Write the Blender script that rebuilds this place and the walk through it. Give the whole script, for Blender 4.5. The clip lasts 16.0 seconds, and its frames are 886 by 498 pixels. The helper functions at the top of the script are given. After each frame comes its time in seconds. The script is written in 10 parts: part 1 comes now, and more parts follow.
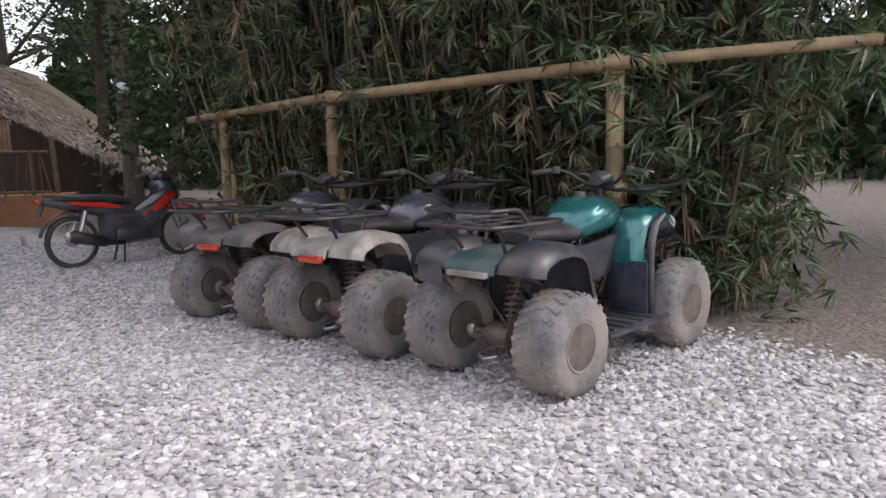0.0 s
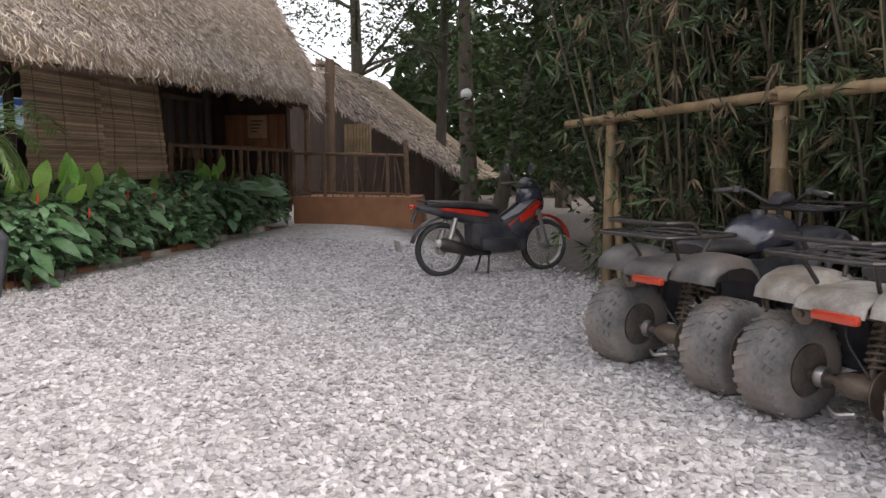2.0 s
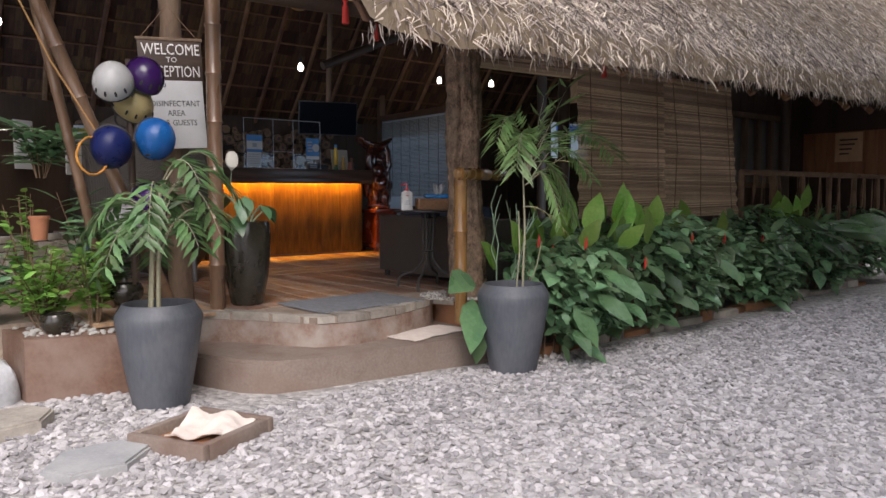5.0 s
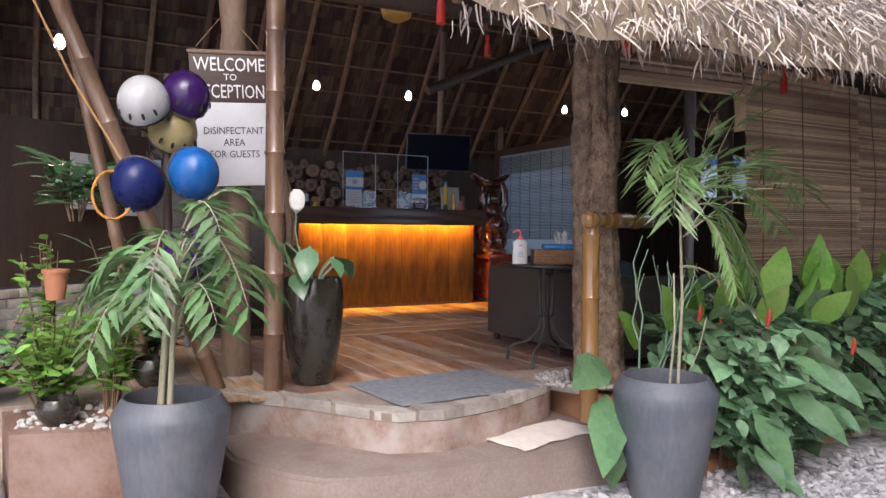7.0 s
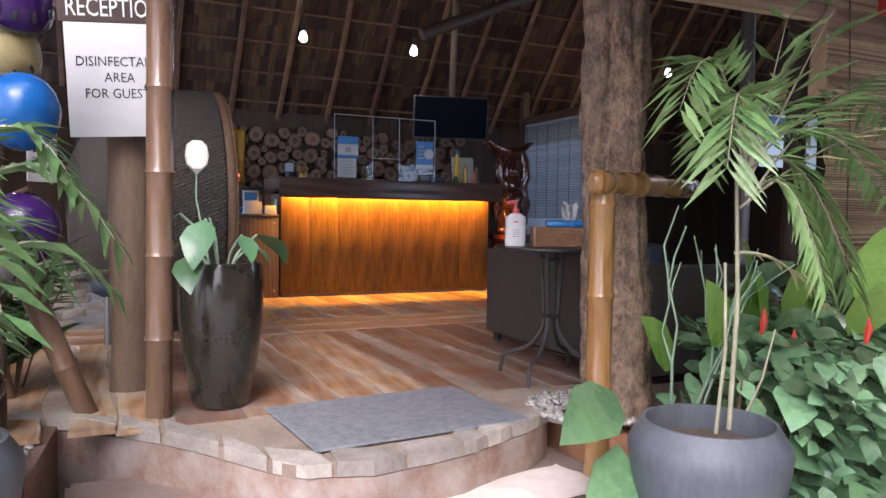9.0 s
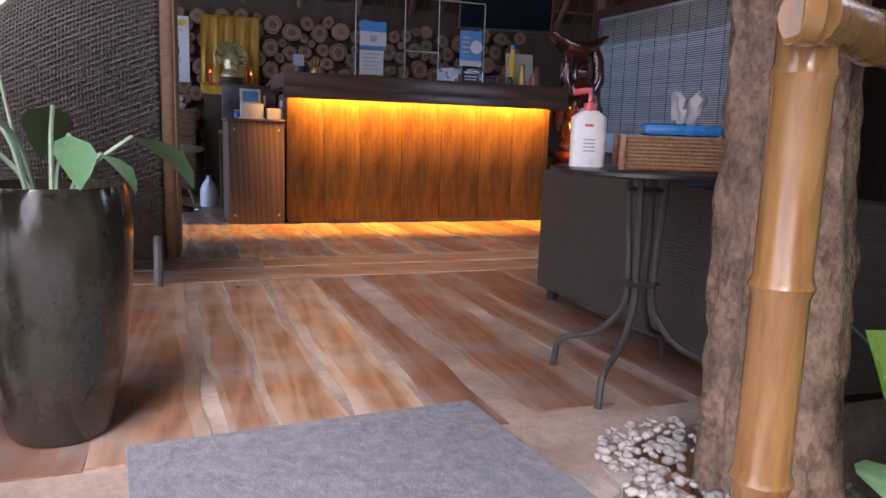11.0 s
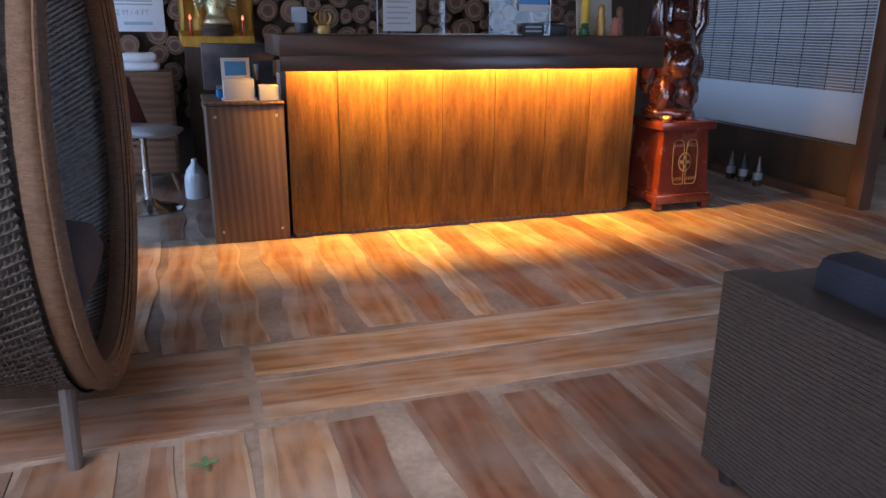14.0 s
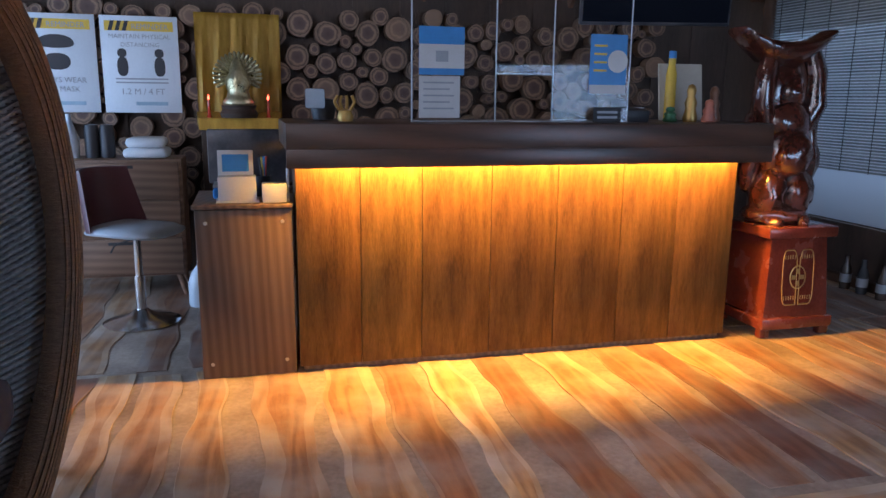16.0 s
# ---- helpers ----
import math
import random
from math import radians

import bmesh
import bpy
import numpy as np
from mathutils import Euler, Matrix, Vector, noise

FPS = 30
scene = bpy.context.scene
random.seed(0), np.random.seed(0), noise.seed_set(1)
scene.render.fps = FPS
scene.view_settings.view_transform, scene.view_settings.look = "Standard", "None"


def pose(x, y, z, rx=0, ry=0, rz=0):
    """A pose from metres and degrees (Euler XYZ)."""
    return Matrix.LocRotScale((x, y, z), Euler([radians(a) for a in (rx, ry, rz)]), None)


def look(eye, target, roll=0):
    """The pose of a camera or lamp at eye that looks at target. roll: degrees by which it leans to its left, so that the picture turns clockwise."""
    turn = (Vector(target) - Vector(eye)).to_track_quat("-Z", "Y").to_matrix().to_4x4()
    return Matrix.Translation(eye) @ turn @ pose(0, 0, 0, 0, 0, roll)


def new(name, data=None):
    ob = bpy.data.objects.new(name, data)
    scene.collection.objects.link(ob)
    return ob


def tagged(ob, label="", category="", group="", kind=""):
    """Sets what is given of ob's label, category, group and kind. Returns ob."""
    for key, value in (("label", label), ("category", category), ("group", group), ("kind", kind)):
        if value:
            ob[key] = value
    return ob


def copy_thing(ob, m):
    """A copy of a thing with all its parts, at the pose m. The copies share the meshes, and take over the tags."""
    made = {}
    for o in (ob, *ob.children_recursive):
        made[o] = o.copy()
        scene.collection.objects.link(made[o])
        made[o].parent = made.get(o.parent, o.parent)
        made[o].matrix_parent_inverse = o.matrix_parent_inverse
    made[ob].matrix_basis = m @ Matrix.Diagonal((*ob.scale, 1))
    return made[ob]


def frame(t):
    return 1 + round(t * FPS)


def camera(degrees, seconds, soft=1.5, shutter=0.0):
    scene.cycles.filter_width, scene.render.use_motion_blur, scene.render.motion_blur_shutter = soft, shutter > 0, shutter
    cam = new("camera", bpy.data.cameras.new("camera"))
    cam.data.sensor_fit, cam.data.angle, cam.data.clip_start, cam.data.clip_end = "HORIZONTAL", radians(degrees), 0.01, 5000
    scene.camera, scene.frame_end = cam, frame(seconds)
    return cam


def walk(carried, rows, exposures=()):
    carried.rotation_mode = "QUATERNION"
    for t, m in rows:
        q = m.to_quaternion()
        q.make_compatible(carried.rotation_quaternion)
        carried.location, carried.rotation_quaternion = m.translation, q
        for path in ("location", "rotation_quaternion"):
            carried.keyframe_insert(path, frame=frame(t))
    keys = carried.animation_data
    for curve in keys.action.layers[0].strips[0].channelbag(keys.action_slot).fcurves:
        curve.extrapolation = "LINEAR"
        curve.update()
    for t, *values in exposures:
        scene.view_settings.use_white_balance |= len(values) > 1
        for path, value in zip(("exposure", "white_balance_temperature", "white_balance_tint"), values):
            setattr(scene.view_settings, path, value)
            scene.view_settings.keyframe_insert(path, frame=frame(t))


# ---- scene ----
cam = camera(62.0, 16.0)
METRES, EYE, TILT, LEAN, TURN = 10.98, 1.256, 0.0, 0.0, -10.5
ROWS = [
    (0.0, 0.0, 0.0, 0.0, -0.23, -7.51, 1.75),
    (0.5, -0.0253, 0.0225, 0.0014, -1.2, -7.78, 1.29),
    (1.0, -0.0506, 0.0456, 0.0005, 7.05, -7.61, 1.78),
    (1.5, -0.0798, 0.069, 0.0008, 18.18, -7.02, 0.43),
    (2.0, -0.11, 0.0879, 0.0025, 22.22, -6.46, 0.18),
    (2.5, -0.1421, 0.1133, 0.0011, 29.59, -6.35, 0.76),
    (3.0, -0.1733, 0.1359, 0.0002, 34.44, -6.56, 0.62),
    (3.5, -0.2036, 0.1596, 0.0025, 41.29, -6.82, 1.56),
    (4.0, -0.2281, 0.1847, 0.0048, 55.13, -5.7, 1.26),
    (4.5, -0.2579, 0.2082, 0.0057, 59.2, -4.86, 0.04),
    (5.0, -0.2837, 0.2302, 0.0071, 62.13, -4.06, 0.25),
    (7.5, -0.4175, 0.3034, 0.0158, 72.47, -0.99, -0.23),
    (8.0, -0.4394, 0.3217, 0.0135, 72.7, -0.98, 0.27),
    (8.5, -0.4617, 0.3395, 0.012, 73.93, -1.58, -0.26),
    (11.0, -0.6183, 0.4024, 0.0054, 79.9, -9.17, -1.89),
    (11.5, -0.6469, 0.4067, 0.0045, 82.09, -11.33, -2.6),
    (12.0, -0.6778, 0.4063, 0.0061, 82.79, -12.17, -2.61),
    (12.5, -0.7106, 0.408, 0.0098, 82.87, -13.83, -1.64),
    (13.0, -0.7303, 0.408, 0.0245, 81.51, -16.48, -1.21),
    (13.5, -0.7504, 0.4069, 0.0329, 80.88, -16.73, -1.27),
    (14.0, -0.7662, 0.4071, 0.0466, 81.26, -16.77, -0.52),
    (14.5, -0.7865, 0.4147, 0.0493, 82.61, -16.19, -0.16),
    (15.0, -0.8092, 0.418, 0.0534, 85.1, -14.4, -0.78),
    (15.5, -0.8331, 0.4171, 0.0535, 85.83, -12.15, -0.86),
    (16.0, -0.8558, 0.4251, 0.053, 85.85, -11.64, -0.58),
]
EXPOSURES = [(0.0, 0.36, 6450, 16), (2.0, 0.50, 6800, 15), (3.5, 0.43, 6750, 17), (5.0, 0.50, 6600, 17), (7.4, 1.30, 6300, 20), (8.7, 1.50, 6200, 22), (11.0, 1.66, 6250, 30), (12.0, 1.84, 6050, 26), (12.7, 1.84, 5900, 24), (13.6, 1.70, 5800, 23), (16.0, 1.72, 5600, 19)]
walk(cam, [(t, pose(0, 0, EYE, TILT, LEAN, TURN) @ pose(METRES * x, METRES * y, METRES * z, 90 + pitch, roll, yaw)) for t, x, y, z, yaw, pitch, roll in ROWS], EXPOSURES)

# ---- light ----
world = bpy.data.worlds.new("sky")
world.use_nodes = True
scene.world = world
wn = world.node_tree
sky = wn.nodes.new("ShaderNodeTexSky")
sky.sky_type, sky.sun_disc, sky.sun_elevation, sky.sun_rotation = "NISHITA", False, radians(43), radians(117)
sky.air_density, sky.dust_density, sky.ozone_density = 1.0, 4.0, 1.0
cloud = wn.nodes.new("ShaderNodeMix")
cloud.data_type = "RGBA"
cloud.inputs[0].default_value = 0.75
cloud.inputs[7].default_value = (9.0, 9.3, 9.8, 1)
wn.links.new(sky.outputs[0], cloud.inputs[6])
wn.links.new(cloud.outputs[2], wn.nodes["Background"].inputs[0])
wn.nodes["Background"].inputs[1].default_value = 0.15
sun = new("sun", bpy.data.lights.new("sun", "SUN"))
sun.data.energy, sun.data.angle, sun.data.color = 1.5, radians(35), (1.0, 0.96, 0.9)
sun.matrix_world = look((10, -5, 10.5), (0, 0, 0))


# ---- small tools ----
def link(ob, parent=None, m=None):
    if parent is not None:
        ob.parent = parent
    if m is not None:
        ob.matrix_local = m
    return ob


def obj(name, bm, material, parent=None, label="", smooth=None, m=None):
    """One mesh object out of a bmesh; smooth: angle in degrees."""
    me = bpy.data.meshes.new(name)
    bmesh.ops.recalc_face_normals(bm, faces=bm.faces)
    if smooth:
        for e in bm.edges:
            if len(e.link_faces) == 2 and e.calc_face_angle(0) > radians(smooth):
                e.smooth = False
        for f in bm.faces:
            f.smooth = True
    bm.to_mesh(me)
    bm.free()
    me.materials.append(material)
    ob = new(name, me)
    if label:
        ob["label"] = label
    return link(ob, parent, m)


def part(name, bm, material, parent, label="", smooth=35, m=None):
    return obj(name, bm, material, parent, label, smooth, m)


def thing(name, m, label, category, group="", kind=""):
    ob = new(name)
    ob.empty_display_size = 0.1
    ob.matrix_world = m
    return tagged(ob, label, category, group, kind)


def box(bm, x0, x1, y0, y1, z0, z1, bevel=0.0, m=None):
    vs = [bm.verts.new((x, y, z)) for x in (x0, x1) for y in (y0, y1) for z in (z0, z1)]
    fs = [bm.faces.new([vs[i] for i in q]) for q in ((0, 1, 3, 2), (4, 6, 7, 5), (0, 4, 5, 1), (2, 3, 7, 6), (0, 2, 6, 4), (1, 5, 7, 3))]
    out = vs
    if bevel > 0:
        es = list({e for f in fs for e in f.edges})
        r = bmesh.ops.bevel(bm, geom=es, offset=bevel, segments=2, affect="EDGES", profile=0.5)
        out = list({v for f in r["faces"] for v in f.verts} | {v for v in vs if v.is_valid})
    if m is not None:
        bmesh.ops.transform(bm, matrix=m, verts=out)
    return bm


def B():
    return bmesh.new()


def boxed(*a, **k):
    return box(B(), *a, **k)


def tube(bm, pts, r, seg=8, caps=True):
    """A round bar along pts; r: one radius or one for each point."""
    pts = [Vector(p) for p in pts]
    n = len(pts)
    rs = r if isinstance(r, (list, tuple)) else [r] * n
    rings, side = [], None
    for i, p in enumerate(pts):
        d = (pts[min(i + 1, n - 1)] - pts[max(i - 1, 0)]).normalized()
        if side is None:
            side = d.cross(Vector((0, 0, 1)) if abs(d.z) < 0.9 else Vector((1, 0, 0))).normalized()
        side = (side - d * side.dot(d)).normalized()
        up = d.cross(side)
        rings.append([bm.verts.new(p + (side * math.cos(a) + up * math.sin(a)) * rs[i]) for a in (2 * math.pi * k / seg for k in range(seg))])
    for a, b in zip(rings, rings[1:]):
        for k in range(seg):
            bm.faces.new((a[k], a[(k + 1) % seg], b[(k + 1) % seg], b[k]))
    if caps:
        bm.faces.new(rings[0][::-1])
        bm.faces.new(rings[-1])
    return bm


def arc(pts, steps=4):
    """A rounded path through the corner points."""
    pts = [Vector(p) for p in pts]
    out = [pts[0]]
    for a, b, c in zip(pts, pts[1:], pts[2:]):
        p, q = b.lerp(a, 0.3), b.lerp(c, 0.3)
        for k in range(steps + 1):
            s = k / steps
            out.append(p.lerp(b, s).lerp(b.lerp(q, s), s))
    return out + [pts[-1]]


def lathe(bm, prof, seg=24, axis="z", m=None, closed=False):
    """A turned body: prof holds (radius, height)."""
    rings = []
    for r, h in prof:
        ring = []
        for k in range(seg):
            a = 2 * math.pi * k / seg
            c, s = r * math.cos(a), r * math.sin(a)
            v = Vector((c, s, h)) if axis == "z" else Vector((c, h, s)) if axis == "y" else Vector((h, c, s))
            ring.append(bm.verts.new(m @ v if m is not None else v))
        rings.append(ring)
    if closed:
        rings.append(rings[0])
    for a, b in zip(rings, rings[1:]):
        for k in range(seg):
            bm.faces.new((a[k], a[(k + 1) % seg], b[(k + 1) % seg], b[k]))
    if not closed:
        for ring, (r, h) in ((rings[0], prof[0]), (rings[-1], prof[-1])):
            if r > 1e-4:
                bm.faces.new(ring)
    bmesh.ops.remove_doubles(bm, verts=bm.verts, dist=1e-5)
    return bm


def shell(path, y0, y1, th, crown=0.0, lip=0.0, ny=6):
    """A bent sheet that follows path in x and z and spans y0 to y1."""
    bm = B()
    n = len(path)
    norm = []
    for i in range(n):
        a, b = path[max(i - 1, 0)], path[min(i + 1, n - 1)]
        d = Vector((b[0] - a[0], b[1] - a[1])).normalized()
        norm.append((-d.y, d.x))
    layers = []
    for off in (0.0, -th):
        g = []
        for i, (x, z) in enumerate(path):
            row = []
            for j in range(ny + 1):
                v = j / ny
                u = 2 * v - 1
                h = crown * (1 - u * u) - lip * max(0, abs(u) - 0.75) * 4 + off
                row.append(bm.verts.new((x + norm[i][0] * h, y0 + (y1 - y0) * v, z + norm[i][1] * h)))
            g.append(row)
        layers.append(g)
    for i in range(n - 1):
        for j in range(ny):
            for k, g in enumerate(layers):
                q = (g[i][j], g[i + 1][j], g[i + 1][j + 1], g[i][j + 1])
                bm.faces.new(q if k else q[::-1])
    a, b = layers
    for i in range(n - 1):
        for j in (0, ny):
            bm.faces.new((a[i][j], b[i][j], b[i + 1][j], a[i + 1][j]))
    for j in range(ny):
        for i in (0, n - 1):
            bm.faces.new((a[i][j], a[i][j + 1], b[i][j + 1], b[i][j]))
    return bm


def fast(name, V, F, material, parent=None, smooth=False, label=""):
    """A mesh out of arrays: vertices (n, 3), faces (m, k)."""
    V, F = np.asarray(V, np.float32), np.asarray(F, np.int32)
    me = bpy.data.meshes.new(name)
    m, k = F.shape
    me.vertices.add(len(V))
    me.vertices.foreach_set("co", V.ravel())
    me.loops.add(m * k)
    me.loops.foreach_set("vertex_index", F.ravel())
    me.polygons.add(m)
    me.polygons.foreach_set("loop_start", np.arange(0, m * k, k, dtype=np.int32))
    me.polygons.foreach_set("use_smooth", np.full(m, smooth))
    me.update(calc_edges=True)
    me.materials.append(material)
    ob = new(name, me)
    if label:
        ob["label"] = label
    return link(ob, parent)


def unit(a):
    return a / np.maximum(np.linalg.norm(a, axis=-1, keepdims=True), 1e-9)


def spread(tv, tf, pos, along, up, size):
    """Many placed copies of a small template (its x goes along, its z towards up), joined into arrays."""
    x = unit(np.asarray(along, float))
    y = unit(np.cross(np.asarray(up, float), x))
    z = np.cross(x, y)
    s = np.asarray(size, float)
    tv, tf = np.asarray(tv, float), np.asarray(tf, int)
    V = pos[:, None, :] + (tv[None, :, 0, None] * s[:, None, 0, None] * x[:, None, :] + tv[None, :, 1, None] * s[:, None, 1, None] * y[:, None, :]
                           + tv[None, :, 2, None] * s[:, None, 2, None] * z[:, None, :])
    n = len(pos)
    F = tf[None, :, :] + (np.arange(n) * len(tv))[:, None, None]
    return V.reshape(-1, 3), F.reshape(-1, tf.shape[1])


LEAF = ([(0, 0, 0), (0.4, 0.5, 0.12), (0.4, -0.5, 0.12), (0.45, 0, 0.03), (1, 0, -0.16)], [(0, 2, 3), (0, 3, 1), (3, 2, 4), (3, 4, 1)])
BLADE = ([(0, 0.5, 0), (0, -0.5, 0), (0.55, -0.42, 0.06), (0.55, 0.42, 0.06), (1, -0.12, -0.05), (1, 0.12, -0.05)], [(0, 1, 2, 3), (3, 2, 4, 5)])
_t = (1 + 5 ** 0.5) / 2
PEBBLE = (np.array([(-1, _t, 0), (1, _t, 0), (-1, -_t, 0), (1, -_t, 0), (0, -1, _t), (0, 1, _t), (0, -1, -_t), (0, 1, -_t), (_t, 0, -1), (_t, 0, 1), (-_t, 0, -1), (-_t, 0, 1)]) / 1.9,
          [(0, 11, 5), (0, 5, 1), (0, 1, 7), (0, 7, 10), (0, 10, 11), (1, 5, 9), (5, 11, 4), (11, 10, 2), (10, 7, 6), (7, 1, 8),
           (3, 9, 4), (3, 4, 2), (3, 2, 6), (3, 6, 8), (3, 8, 9), (4, 9, 5), (2, 4, 11), (6, 2, 10), (8, 6, 7), (9, 8, 1)])
rng = np.random.default_rng(7)


def dirs(n, zlo=-1.0, zhi=1.0):
    z = rng.uniform(zlo, zhi, n)
    a = rng.uniform(0, 2 * math.pi, n)
    r = np.sqrt(np.maximum(0, 1 - z * z))
    return np.stack([r * np.cos(a), r * np.sin(a), z], 1)


# ---- materials ----
def mat(name, a, b, rough=0.7, scale=8.0, fine=80.0, bump=0.3, metal=0.0, stretch=(1, 1, 1), spec=0.5, vary=0.0, island=0.0, coords="Object", coat=0.0, dirt=None, dirt_amount=0.5, dirt_scale=3.0, translucent=0.0, rough_var=0.12):
    """A procedural surface: two colours mixed by coarse and fine noise, with relief; vary: spread by object; island: spread by loose piece."""
    m = bpy.data.materials.new(name)
    m.use_nodes = True
    nt = m.node_tree
    N, L = nt.nodes, nt.links
    p = N["Principled BSDF"]
    tc = N.new("ShaderNodeTexCoord")
    mp = N.new("ShaderNodeMapping")
    mp.inputs["Scale"].default_value = stretch
    L.new(tc.outputs[coords], mp.inputs[0])
    n1, n2 = N.new("ShaderNodeTexNoise"), N.new("ShaderNodeTexNoise")
    for n, s, d in ((n1, scale, 4), (n2, fine, 3)):
        n.inputs["Scale"].default_value, n.inputs["Detail"].default_value, n.inputs["Roughness"].default_value = s, d, 0.6
        L.new(mp.outputs[0], n.inputs["Vector"])
    add = N.new("ShaderNodeMath")
    add.operation = "MULTIPLY_ADD"
    L.new(n2.outputs[0], add.inputs[0])
    add.inputs[1].default_value = 0.45
    L.new(n1.outputs[0], add.inputs[2])
    ramp = N.new("ShaderNodeMapRange")
    ramp.inputs[1].default_value, ramp.inputs[2].default_value = 0.5, 0.95
    L.new(add.outputs[0], ramp.inputs[0])
    mix = N.new("ShaderNodeMix")
    mix.data_type = "RGBA"
    mix.inputs[6].default_value, mix.inputs[7].default_value = (*a, 1), (*b, 1)
    L.new(ramp.outputs[0], mix.inputs[0])
    col = mix.outputs[2]
    if dirt:
        n3 = N.new("ShaderNodeTexNoise")
        n3.inputs["Scale"].default_value, n3.inputs["Detail"].default_value = dirt_scale, 6
        L.new(tc.outputs[coords], n3.inputs["Vector"])
        r3 = N.new("ShaderNodeMapRange")
        r3.inputs[1].default_value, r3.inputs[2].default_value, r3.inputs[4].default_value = 0.42, 0.7, dirt_amount * 2
        L.new(n3.outputs[0], r3.inputs[0])
        r3.clamp = True
        md = N.new("ShaderNodeMix")
        md.data_type = "RGBA"
        md.inputs[7].default_value = (*dirt, 1)
        L.new(r3.outputs[0], md.inputs[0])
        L.new(col, md.inputs[6])
        col = md.outputs[2]
    if vary or island:
        src = N.new("ShaderNodeObjectInfo").outputs["Random"] if vary else N.new("ShaderNodeNewGeometry").outputs["Random Per Island"]
        k = vary or island
        mr = N.new("ShaderNodeMapRange")
        mr.inputs[3].default_value, mr.inputs[4].default_value = 1 - k, 1 + k
        L.new(src, mr.inputs[0])
        hs = N.new("ShaderNodeHueSaturation")
        L.new(mr.outputs[0], hs.inputs["Value"])
        mh = N.new("ShaderNodeMapRange")
        mh.inputs[3].default_value, mh.inputs[4].default_value = 0.5 - 0.04 * k, 0.5 + 0.04 * k
        L.new(src, mh.inputs[0])
        L.new(mh.outputs[0], hs.inputs["Hue"])
        L.new(col, hs.inputs["Color"])
        col = hs.outputs[0]
    L.new(col, p.inputs["Base Color"])
    rr = N.new("ShaderNodeMapRange")
    rr.inputs[3].default_value, rr.inputs[4].default_value = max(0.03, rough - rough_var), min(1, rough + rough_var)
    L.new(n1.outputs[0], rr.inputs[0])
    L.new(rr.outputs[0], p.inputs["Roughness"])
    p.inputs["Metallic"].default_value = metal
    p.inputs["Specular IOR Level"].default_value = spec
    p.inputs["Coat Weight"].default_value = coat
    p.inputs["Coat Roughness"].default_value = 0.12
    if bump:
        bp = N.new("ShaderNodeBump")
        bp.inputs["Strength"].default_value, bp.inputs["Distance"].default_value = bump, 0.01
        L.new(add.outputs[0], bp.inputs["Height"])
        L.new(bp.outputs[0], p.inputs["Normal"])
    if translucent:
        tr = N.new("ShaderNodeBsdfTranslucent")
        L.new(col, tr.inputs[0])
        ms = N.new("ShaderNodeMixShader")
        ms.inputs[0].default_value = translucent
        L.new(p.outputs[0], ms.inputs[1])
        L.new(tr.outputs[0], ms.inputs[2])
        L.new(ms.outputs[0], N["Material Output"].inputs[0])
    return m


def glow(name, colour, strength):
    m = bpy.data.materials.new(name)
    m.use_nodes = True
    p = m.node_tree.nodes["Principled BSDF"]
    p.inputs["Base Color"].default_value = (*colour, 1)
    p.inputs["Emission Color"].default_value, p.inputs["Emission Strength"].default_value = (*colour, 1), strength
    return m


def clear(name):
    """Thin clear sheet: lets light straight through, with a faint gloss."""
    m = bpy.data.materials.new(name)
    m.use_nodes = True
    n = m.node_tree
    tr, gl, mx = n.nodes.new("ShaderNodeBsdfTransparent"), n.nodes.new("ShaderNodeBsdfGlossy"), n.nodes.new("ShaderNodeMixShader")
    tr.inputs[0].default_value, gl.inputs["Roughness"].default_value, mx.inputs[0].default_value = (0.96, 0.98, 1, 1), 0.02, 0.02
    n.links.new(tr.outputs[0], mx.inputs[1])
    n.links.new(gl.outputs[0], mx.inputs[2])
    n.links.new(mx.outputs[0], n.nodes["Material Output"].inputs[0])
    return m


def plain(name, c, rough=0.5, metal=0.0, k=0.85, **kw):
    return mat(name, tuple(v * k for v in c), c, rough, 12, 140, kw.pop("bump", 0.06), metal, **kw)


GRAVEL = mat("gravel_pebble", (0.36, 0.345, 0.35), (0.55, 0.53, 0.54), 0.85, 6, 120, 0.2, island=0.4)
THATCH = mat("thatch", (0.32, 0.26, 0.225), (0.64, 0.545, 0.48), 0.9, 3, 60, 0.4, island=0.85)
THATCH_BASE = mat("thatch_base", (0.20, 0.15, 0.10), (0.34, 0.27, 0.19), 0.95, 7, 70, 1.0, stretch=(0.4, 3, 0.4))
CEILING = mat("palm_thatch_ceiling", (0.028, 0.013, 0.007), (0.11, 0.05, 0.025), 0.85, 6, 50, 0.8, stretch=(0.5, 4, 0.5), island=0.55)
RAFTER = mat("pole_rafter", (0.11, 0.052, 0.027), (0.25, 0.13, 0.07), 0.8, 6, 50, 0.4, island=0.3)
BAMBOO = mat("bamboo_pole", (0.22, 0.15, 0.08), (0.40, 0.29, 0.16), 0.55, 5, 50, 0.15, stretch=(1, 1, 0.3), dirt=(0.12, 0.085, 0.055), dirt_amount=0.4)
BAMBOO_GLOSS = mat("varnished_bamboo", (0.19, 0.09, 0.028), (0.40, 0.225, 0.08), 0.28, 5, 60, 0.08, stretch=(1, 1, 0.15), coat=0.6)
BAMBOO_BROWN = mat("brown_bamboo", (0.11, 0.062, 0.038), (0.21, 0.13, 0.082), 0.3, 5, 60, 0.1, stretch=(1, 1, 0.2), coat=0.4)
CULM = mat("green_culm", (0.03, 0.03, 0.016), (0.15, 0.12, 0.07), 0.5, 3, 30, 0.1, island=0.9)
